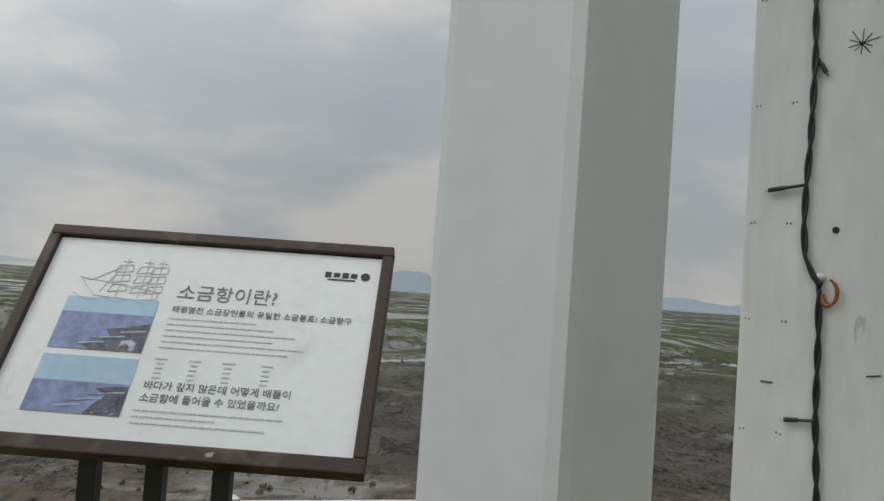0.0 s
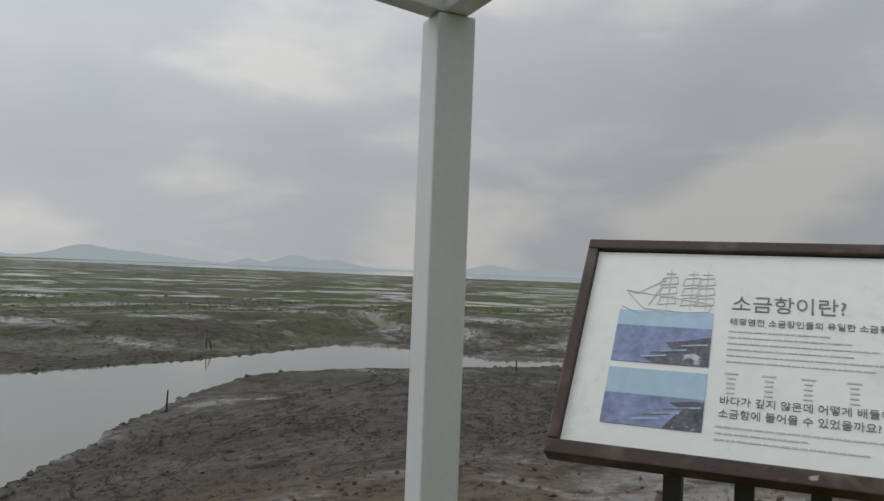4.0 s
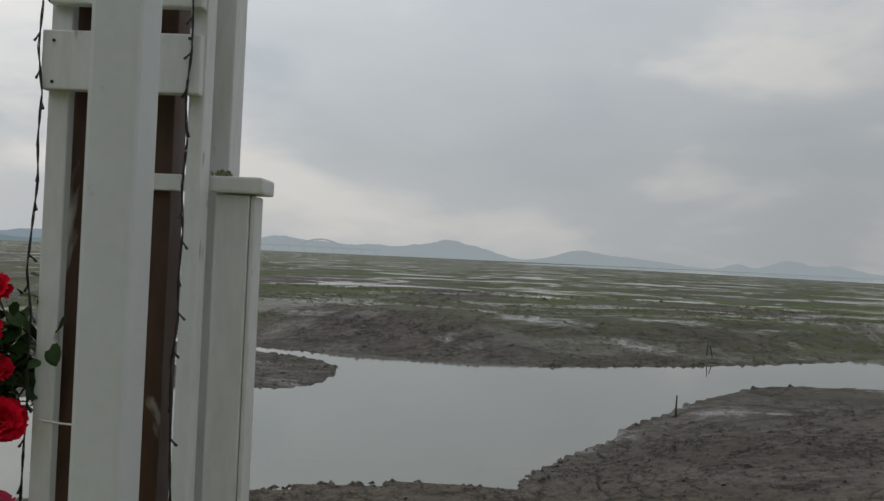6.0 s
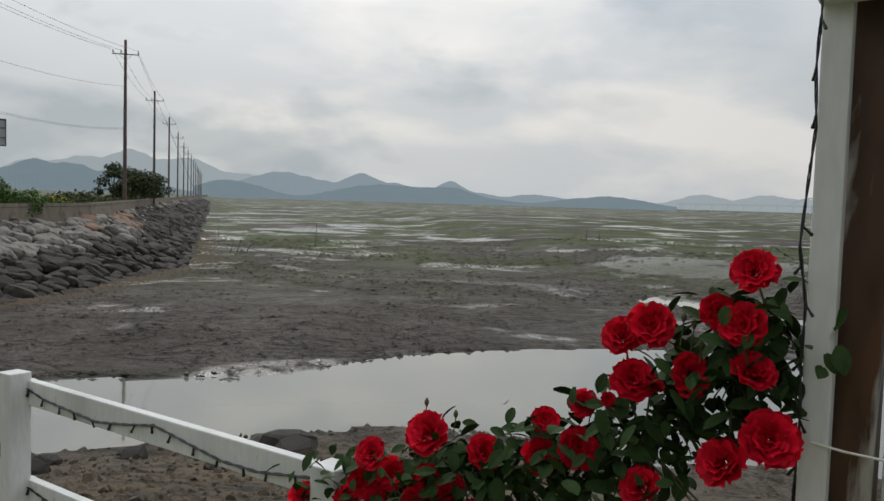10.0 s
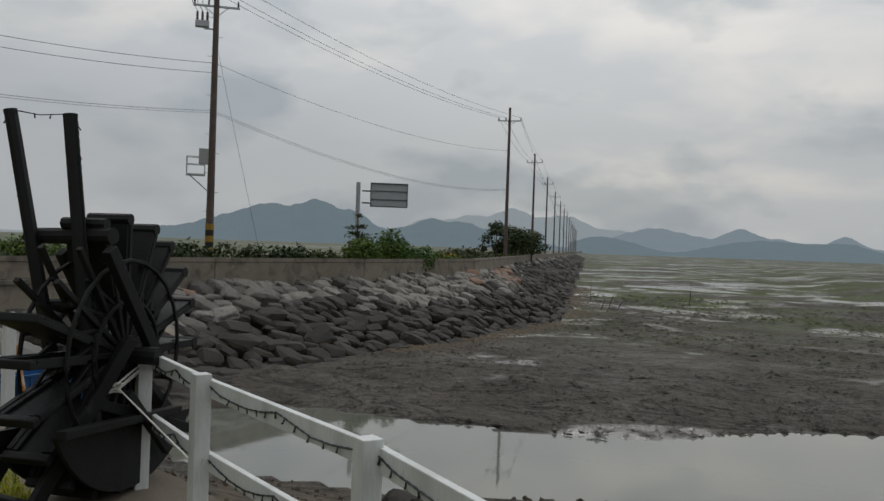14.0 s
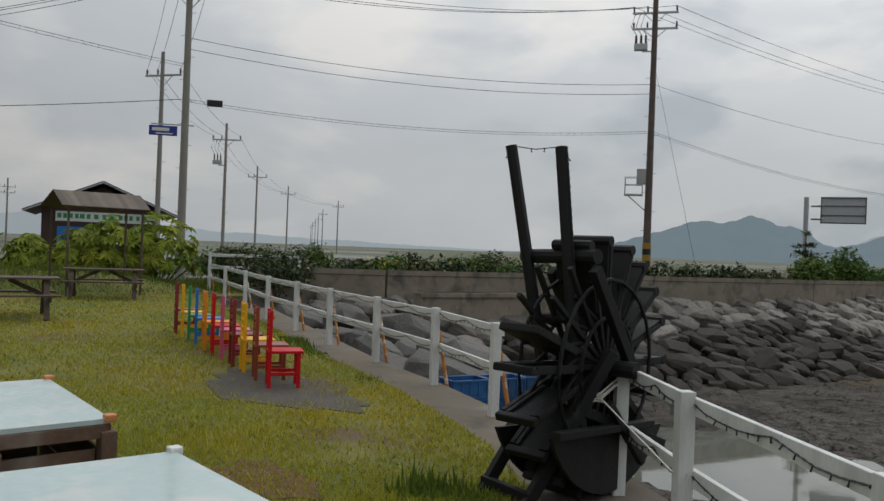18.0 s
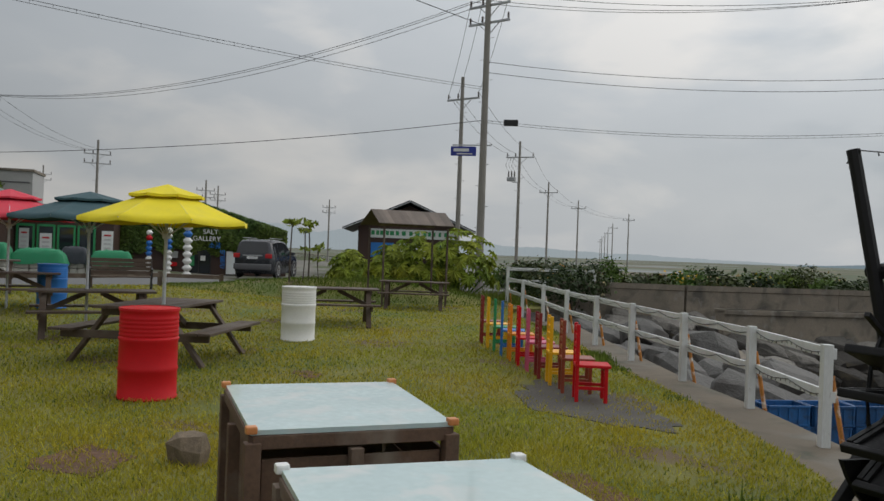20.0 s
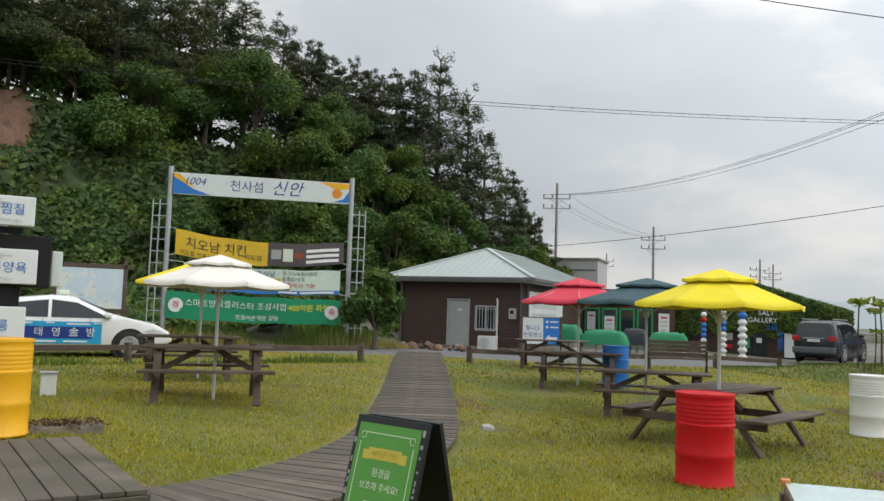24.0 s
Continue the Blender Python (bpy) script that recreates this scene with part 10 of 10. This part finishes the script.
    for x, z, w, h, mt in ((4.75, 0.75, 0.25, 0.6, M_GREEN), (5.3, 0.85, 0.25, 0.25, M_WHITE), (3.75, 1.0, 0.6, 0.35, M_GREY), (3.85, 0.5, 0.35, 0.2, M_RED), (6.75, 0.65, 0.55, 1.2, M_PANEL)):
        bm = B()
        box(bm, (x, -0.12, z), (w, 0.02, h))
        part("poster", bm, mt, top)


gallery()


def bead_post(x, y, r, n, h, colours, z=-0.03):
    top = thing("bead_post", "tall post of stacked white, blue and red beads", "ornament", pose(x, y, z), "bead posts")
    bm = B()
    tube(bm, [(0, 0, 0), (0, 0, h)], 0.02, 6)
    part("rod", bm, M_STEEL, top)
    s = h / n
    for k in range(n):
        bm = B()
        lathe(bm, ((r * 0.45, 0), (r * 0.6, s * 0.1), (r, s * 0.4), (r, s * 0.6), (r * 0.6, s * 0.9), (r * 0.45, s * 0.99)), 12, Matrix.Translation((0, 0, s * k)))
        part("bead", bm, colours.get(k, M_WHITE), top, smooth=True)


bead_post(-40.1, 2.0, 0.14, 9, 2.15, {4: M_BLUE, 5: M_BLUE, 6: M_BLUE, 7: M_RED})
bead_post(-40.1, 2.85, 0.17, 9, 2.3, {5: M_BLUE, 6: M_BLUE})
bead_post(-39.6, 3.65, 0.21, 8, 2.5, {6: M_BLUE})


# ---- dark hut beyond the shelter ----
def hut():
    m = pose(-47.1, 17.3, -0.1, 0, 0, 69.7)
    top = thing("hut", "dark gabled hut with low corrugated roof", "hut", m)
    bm = B()
    out = [(-3.1, 0), (3.1, 0), (3.1, 3.1), (0, 4.45), (-3.1, 3.1)]
    a, b = [bm.verts.new((x, 0, z)) for x, z in out], [bm.verts.new((x, 8, z)) for x, z in out]
    bm.faces.new(a)
    bm.faces.new(b[::-1])
    for i in range(5):
        bm.faces.new((a[i], b[i], b[(i + 1) % 5], a[(i + 1) % 5]))
    bmesh.ops.recalc_face_normals(bm, faces=bm.faces)
    part("wall", bm, M_SIDING, top)
    for s in (-1, 1):
        bm = B()
        beam(bm, (s * 4.0, 3.8, 2.95), (0, 3.8, 4.7), 0.12, 9.2, 0.01, up=(0, 1, 0))
        part("roof", bm, M_ROOF_DARK, top)
        bm = B()
        beam(bm, (s * 4.0, -0.82, 2.9), (0, -0.82, 4.65), 0.05, 0.22, 0.004, up=(0, 1, 0))
        part("bargeboard", bm, M_SIGNBACK, top)
    bm = B()
    box(bm, (0.2, -0.06, 2.72), (5.2, 0.03, 0.55))
    p = part("banner", bm, M_VINYL_W, top, "white banner with green lettering bars")
    rs = random.Random(9)
    x = -2.2
    while x < 2.6:
        w = rs.uniform(0.16, 0.26)
        bm = B()
        box(bm, (x, -0.08, 2.75), (w, 0.006, 0.26))
        part("print_bar", bm, M_GREEN, p)
        x += w + rs.choice((0.08, 0.08, 0.2))
    for x, w, z, h, mt in ((-1.6, 1.4, 1.7, 0.9, M_VINYL_B), (0.2, 1.6, 1.7, 0.9, M_PANEL), (1.9, 0.9, 1.6, 0.9, M_VINYL_B)):
        bm = B()
        box(bm, (x, -0.05, z), (w, 0.03, h))
        part("poster", bm, mt, top)


hut()


# ---- cars ----
M_CARWHITE = paint("white_car_paint", (0.80, 0.80, 0.79), 0.18)
M_CARDARK = material("dark_slate_car_paint", (0.035, 0.038, 0.045), 0.22, metal=0.3, vary=0.06, scale=4, fine=60, bump=0.0)
M_TYRE = material("black_tyre_rubber", (0.018, 0.018, 0.018), 0.8, vary=0.2, scale=10, fine=80, bump=0.2)
M_RIM = material("silver_alloy_rim", (0.55, 0.55, 0.56), 0.3, metal=0.8, vary=0.06, bump=0.0)
M_LAMP_RED, M_LAMP_CLEAR = paint("red_lamp_lens", (0.45, 0.01, 0.015), 0.12), paint("clear_lamp_lens", (0.55, 0.57, 0.6), 0.08)
M_TRIM = paint("grey_plastic_trim", (0.10, 0.10, 0.105), 0.5)


def car(m, label, paint_, L, W, tops, belt, wheels, rw, glass_side, screen_f, screen_r, trim=None):
    """Local x ahead, y to its left. tops: (x, height) along the roofline; belt: height of the window line."""
    top = thing("car", label, "car", m, "parked cars")
    xs = sorted(set([x for x, z in tops] + list(np.linspace(-L / 2, L / 2, 25))))
    TX, TZ = [x for x, z in tops], [z for x, z in tops]

    def ztop(x):
        return float(np.interp(x, TX, TZ))

    def hw(x):
        e = max(0.0, (abs(x) - L * 0.36) / (L * 0.14))
        return W / 2 * (1 - 0.16 * e ** 2.2)

    def ring(x):
        h, zt = hw(x), ztop(x)
        zb = 0.20 + (0.10 if abs(x) > L * 0.44 else 0)
        bl = min(belt, zt - 0.02)
        if zt > belt + 0.10:
            up_ = [(h * 0.80, zt - 0.09), (h * 0.70, zt - 0.03), (h * 0.4, zt)]
        else:
            up_ = [(h * 0.96, zt - 0.015), (h * 0.8, zt), (h * 0.4, zt + 0.012)]
        half = [(h * 0.92, zb), (h * 0.985, zb + 0.14), (h, (zb + bl) / 2 + 0.1), (h * 0.98, bl - 0.05), (h * 0.965, bl)] + up_
        return [(x, y, z) for y, z in half] + [(x, -y, z) for y, z in reversed(half)]

    bm = B()
    rings = [[bm.verts.new(p) for p in ring(x)] for x in xs]
    for a, b in zip(rings, rings[1:]):
        n = len(a)
        for k in range(n):
            bm.faces.new((a[k], a[(k + 1) % n], b[(k + 1) % n], b[k]))
    bm.faces.new(rings[0][::-1])
    bm.faces.new(rings[-1])
    bmesh.ops.recalc_face_normals(bm, faces=bm.faces)
    body = part("body", bm, paint_, top, smooth=True)
    for s in (-1, 1):
        for pts in glass_side:
            bm = B()
            vs = []
            for x, f in pts:
                h, zt = hw(x), ztop(x)
                z = belt + (zt - 0.09 - belt) * f
                vs.append(bm.verts.new((x, s * (h * (0.965 + (0.80 - 0.965) * f) + 0.008), z + 0.008 * f)))
            bm.faces.new(vs)
            part("side_window", bm, M_GLASS_DARK, body)
        for wx in wheels:
            # without trim, a black disc stands in for the arch's shaded hollow
            bm = B()
            lathe(bm, ((rw + 0.075, 0.0), (rw + 0.07, 0.012), (rw - 0.1, 0.014)), 24, pose(wx, s * (hw(wx) - 0.012), rw, -90 * s))
            part("wheel_arch", bm, trim or M_BLACK, body)
            wt_ = bmesh.new()
            lathe(wt_, ((rw * 0.66, -0.09), (rw * 0.95, -0.1), (rw, -0.07), (rw, 0.07), (rw * 0.95, 0.1), (rw * 0.66, 0.09)), 28, pose(wx, s * (W / 2 - 0.085), rw, -90 * s))
            wh = part("wheel", wt_, M_TYRE, top, smooth=True)
            bm = B()
            pm = pose(wx, s * (W / 2 + 0.005), rw, -90 * s)
            lathe(bm, ((rw * 0.68, -0.04), (rw * 0.68, 0.0), (rw * 0.60, 0.004), (rw * 0.58, -0.03), (rw * 0.1, -0.03)), 28, pm)
            part("rim", bm, M_TRIM, wh)
            bm = B()
            for k in range(5):
                a = k * math.tau / 5 + 0.3
                for da in (-0.13, 0.13):
                    beam(bm, pm @ Vector((rw * 0.1 * math.cos(a), rw * 0.1 * math.sin(a), 0.0)), pm @ Vector((rw * 0.62 * math.cos(a + da), rw * 0.62 * math.sin(a + da), 0.0)), 0.028, 0.02, 0.0)
            lathe(bm, ((rw * 0.67, -0.01), (rw * 0.67, 0.008), (rw * 0.6, 0.01)), 28, pm)
            lathe(bm, ((rw * 0.14, -0.01), (rw * 0.14, 0.012), (rw * 0.05, 0.016)), 12, pm)
            part("spokes", bm, M_RIM, wh, smooth=False)
        bm = B()
        box(bm, (screen_f[0] - 0.28, s * (W / 2 + 0.07), belt + 0.07), (0.16, 0.2, 0.13), None, 0.04)
        part("wing_mirror", bm, paint_, body, smooth=True)
        for dx in screen_r[2]:
            bm = B()
            box(bm, (dx, s * (hw(dx) - 0.002), belt * 0.68), (0.008, 0.012, belt * 0.62))
            part("door_seam", bm, M_BLACK, body)
            bm = B()
            box(bm, (dx + 0.16, s * (hw(dx) + 0.012), belt - 0.12), (0.18, 0.03, 0.03), None, 0.01)
            part("door_handle", bm, paint_, body)
    for (x0, x1) in (screen_f[:2], screen_r[:2]):
        bm = B()
        rows = []
        for x in (x0, x1):
            h, zt = hw(x) * (0.80 if ztop(x) < belt + 0.25 else 0.66), ztop(x)
            rows.append([bm.verts.new((x + (0.012 if x0 > 0 else -0.012), y, zt + 0.014)) for y in np.linspace(-h, h, 6)])
        for j in range(5):
            bm.faces.new((rows[0][j], rows[0][j + 1], rows[1][j + 1], rows[1][j]))
        part("windscreen" if x0 > 0 else "rear_window", bm, M_GLASS_DARK, body)
    return top, body, hw, ztop


taxi_m = pose(-16.85, -13.75, 0.31, 0, 0, 129.4)
taxi, tb, thw, tzt = car(taxi_m, "white saloon taxi with blue door sign on the road", M_CARWHITE, 4.75, 1.84, [(-2.38, 0.75), (-2.25, 0.98), (-1.75, 1.06), (-1.0, 1.38), (-0.3, 1.46), (0.2, 1.43), (1.25, 0.98), (2.0, 0.82), (2.3, 0.66), (2.38, 0.5)], 0.94, (-1.38, 1.42), 0.325, [[(-1.5, 0.05), (-0.35, 0.0), (-0.35, 0.93), (-0.95, 0.9)], [(-0.28, 0.0), (0.98, 0.0), (0.25, 0.9), (-0.28, 0.93)]], (1.2, 0.3), (-1.7, -1.05, (-0.45, 0.55)))
bm = B()
box(bm, (-0.05, 0, 1.52), (0.24, 0.42, 0.11), None, 0.03)
part("taxi_lamp", bm, M_CREAM_INK, tb)
for s in (-1, 1):
    bm = B()
    bm.faces.new([bm.verts.new((x, s * (thw(x) + 0.008), z)) for x, z in ((1.72, 0.66), (1.95, 0.72), (2.25, 0.62), (2.3, 0.52), (2.0, 0.56))])
    part("headlight", bm, M_LAMP_CLEAR, tb)
    bm = B()
    bm.faces.new([bm.verts.new((x, s * (thw(x) + 0.008), z)) for x, z in ((-2.3, 0.72), (-1.9, 0.78), (-1.95, 0.90), (-2.25, 0.9))])
    part("tail_light", bm, M_LAMP_RED, tb)
M_DECAL = paint("sky_blue_decal", (0.02, 0.34, 0.62))
bm = B()
box(bm, (-0.3, -0.935, 0.60), (2.2, 0.008, 0.50))
dcl = part("door_decal", bm, M_DECAL, tb, "blue door advertisement")
bm = B()
box(bm, (-0.28, -0.942, 0.60), (1.75, 0.008, 0.27))
dn = part("decal_strip", bm, M_INK_BLUE, dcl)
for k, ch in enumerate("태영金방"):
    words(ch, 0.22, M_WHITE, dn, face_m(-0.62 + 0.36 * k, -0.949, 0.60), name="decal_lettering")
bm = B()
box(bm, (-0.92, -0.948, 0.6), (0.09, 0.004, 0.2))
part("decal_mark", bm, M_YELLOW, dn)
for x, z in ((-1.0, 0.40), (-0.4, 0.40), (0.25, 0.40), (-0.9, 0.81), (0.3, 0.80)):
    bm = B()
    box(bm, (x, -0.943, z), (0.5, 0.004, 0.035))
    part("print_bar", bm, M_WHITE, dcl)

suv_m = pose(-39.7, 7.35, 0.10, 0, 0, 152.5)
suv, sb_, shw, szt = car(suv_m, "dark slate SUV parked beside the mound, rear view", M_CARDARK, 4.6, 1.9, [(-2.3, 0.95), (-2.25, 1.1), (-2.02, 1.66), (-1.7, 1.76), (-0.4, 1.79), (0.35, 1.72), (1.15, 1.12), (2.0, 0.98), (2.25, 0.82), (2.3, 0.6)], 1.08, (-1.35, 1.4), 0.37, [[(-1.9, 0.05), (-1.25, 0.0), (-1.25, 0.93), (-1.8, 0.9)], [(-1.18, 0.0), (-0.25, 0.0), (-0.25, 0.95), (-1.18, 0.93)], [(-0.18, 0.0), (0.95, 0.0), (0.38, 0.9), (-0.18, 0.95)]], (1.1, 0.42), (-2.24, -2.03, (-1.22, -0.2)), M_TRIM)
for s in (-1, 1):
    bm = B()
    box(bm, (-2.27, s * 0.74, 1.02), (0.10, 0.30, 0.2), None, 0.03)
    part("tail_light", bm, M_LAMP_RED, sb_)
    bm = B()
    beam(bm, (-1.8, s * 0.62, 1.83), (0.2, s * 0.62, 1.83), 0.04, 0.04, 0.008)
    part("roof_rail", bm, M_STEEL, sb_)
    bm = B()
    box(bm, (-2.31, s * 0.62, 0.52), (0.02, 0.26, 0.1))
    part("reflector", bm, M_LAMP_RED, sb_)
bm = B()
box(bm, (-2.26, 0, 0.52), (0.16, 1.74, 0.28), None, 0.05)
part("bumper", bm, M_TRIM, sb_, smooth=True)
bm = B()
box(bm, (-2.31, 0, 0.93), (0.02, 0.50, 0.11), None, 0.004)
npl = part("plate", bm, M_WHITE, sb_)
bm = B()
box(bm, (-2.323, 0, 0.93), (0.004, 0.34, 0.05))
part("plate_bar", bm, M_INK_GREY, npl)
bm = B()
box(bm, (-2.30, 0, 1.03), (0.03, 0.9, 0.04), None, 0.01)
part("tailgate_strip", bm, M_STEEL, sb_)


# ---- sign totem, map board, small things near the road ----
def totem():
    m = pose(-7.96, -7.43, 0.33, 0, 0, 133.5)
    top = thing("sign_totem", "dark sign post carrying white lit panels with arrows", "sign post", m)
    for x in (-0.45, 0.05):
        bm = B()
        tube(bm, [(x, 0.12, 0), (x, 0.12, 2.45)], 0.05, 10)
        part("post", bm, M_WHITE_STEEL, top)
    for x0, x1, z0, z1 in ((-0.95, 0.26, 2.05, 2.12), (-0.95, 0.574, 1.43, 2.03), (-0.95, 0.27, 0.55, 1.43)):
        bm = B()
        box(bm, ((x0 + x1) / 2, 0.02, (z0 + z1) / 2), (x1 - x0, 0.10, z1 - z0), None, 0.008)
        part("dark_board", bm, M_BLACK_WOOD, top)
    for x1, z0, z1, big, small in ((0.37, 2.13, 2.47, "온열찜질", "sea salt hot spa"), (0.43, 1.46, 1.86, "탈부양욕", "therapy"), (0.345, 0.80, 1.20, "힐링룸", "Healing Room")):
        bm = B()
        box(bm, (x1 - 0.55, -0.10, (z0 + z1) / 2), (1.1, 0.12, z1 - z0), None, 0.015)
        p = part("sign_panel", bm, M_PANEL, top)
        words(big, 0.14, M_BLUE, p, face_m(x1 - 0.36, -0.165, z0 + 0.18), align="CENTER")
        words(small, 0.075, M_INK_GREY, p, face_m(x1 - 0.36, -0.165, z0 + 0.06), align="CENTER")
        if big != "힐링룸":
            bm = B()
            box(bm, (x1 - 0.33, -0.164, z1 - 0.08), (0.13, 0.004, 0.016))
            for s in (-1, 1):
                beam(bm, (x1 - 0.40, -0.164, z1 - 0.08), (x1 - 0.355, -0.164, z1 - 0.08 + s * 0.04), 0.016, 0.004, 0.0)
            part("arrow", bm, M_INK_GREY, p)
    bm = B()
    box(bm, (0.645, 0.1, 1.66), (0.12, 0.14, 0.42), None, 0.02)
    part("side_lamp_box", bm, M_CUP, top)


totem()


def map_board():
    m = pose(-19.1, -14.85, 0.3, 0, 0, 128)
    top = thing("map_board", "brown wooden notice board with a pale blue map", "notice board", m)
    for x in (-0.88, 0.86):
        bm = B()
        box(bm, (x, 0, 1.25), (0.11, 0.11, 2.5), None, 0.008)
        part("post", bm, M_PICNIC, top)
    for z in (2.3, 1.1):
        bm = B()
        box(bm, (0, -0.01, z), (2.1, 0.09, 0.12), None, 0.008)
        part("rail", bm, M_PICNIC, top)
    bm = B()
    box(bm, (0, -0.03, 1.70), (1.64, 0.04, 1.08), None, 0.004)
    part("map_panel", bm, material("pale_blue_printed_map", (0.55, 0.66, 0.72), 0.35, vary=0.06, scale=3, fine=20, bump=0.0, spots=[((0.68, 0.72, 0.68), 2.2, 0.52, 0.58), ((0.42, 0.48, 0.50), 5, 0.64, 0.68)]), top, "pale blue map print")


map_board()
t_ = thing("utility_box", "small white box standing at the lawn's edge", "box", pose(-9.75, -8.1, 0.3, 0, 0, 130))
bm = B()
box(bm, (0, 0, 0.16), (0.2, 0.2, 0.32), None, 0.015)
part("casing", bm, M_WHITE, t_)
bm = B()
box(bm, (0, 0, 0.335), (0.23, 0.23, 0.03), None, 0.008)
part("lid", bm, M_GREY, t_)
for k in range(16):
    rk = random.Random(60 + k)
    x, y = -28.6 + rk.uniform(-0.5, 0.5) + 0.14 * k * 0.2, -9.6 + 0.22 * k + rk.uniform(-0.1, 0.1)
    ob = new("border_stone", STONES["pink" if k % 3 else "dry"][k % 7])
    s = rk.uniform(0.22, 0.42)
    ob.matrix_basis = Matrix.Translation((x, y, gz(x, y) + 0.05)) @ Euler((rk.random(), rk.random(), rk.uniform(0, 6))).to_matrix().to_4x4() @ Matrix.Diagonal((s, s, s * 0.8, 1))
    tagged(ob, "tan stone in the row beside the road", "stone", group="border stones")


# ---- arch bridge far out in the haze ----
def far_bridge():
    top = thing("arch_bridge", "pale far arch bridge across the channel", "bridge")
    # the bridge shares the far hills' emissive haze material
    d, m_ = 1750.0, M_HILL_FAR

    def at_b(b, e):
        a = radians(b)
        return Vector((-math.sin(a) * d, math.cos(a) * d, 1.6 + d * math.tan(radians(e))))

    bm = B()
    tube(bm, [at_b(-24.0, 0.28), at_b(-30, 0.33), at_b(-36.5, 0.28)], 2.2, 6)
    part("bridge_deck", bm, m_, top)
    bm = B()
    tube(bm, [at_b(-32.4 + 1.6 * u, 0.30 + 0.55 * (1 - u * u)) for u in np.linspace(-1, 1, 17)], 1.8, 6)
    part("arch", bm, m_, top)
    for k in range(9):
        u = -0.8 + 0.2 * k
        bm = B()
        tube(bm, [at_b(-32.4 + 1.6 * u, 0.3), at_b(-32.4 + 1.6 * u, 0.30 + 0.55 * (1 - u * u))], 0.5, 4)
        part("hanger", bm, m_, top)
    for k in range(13):
        b = -24.2 - k
        bm = B()
        tube(bm, [at_b(b, 0.3), at_b(b, -0.15)], 1.4, 5)
        part("pier", bm, m_, top)


far_bridge()
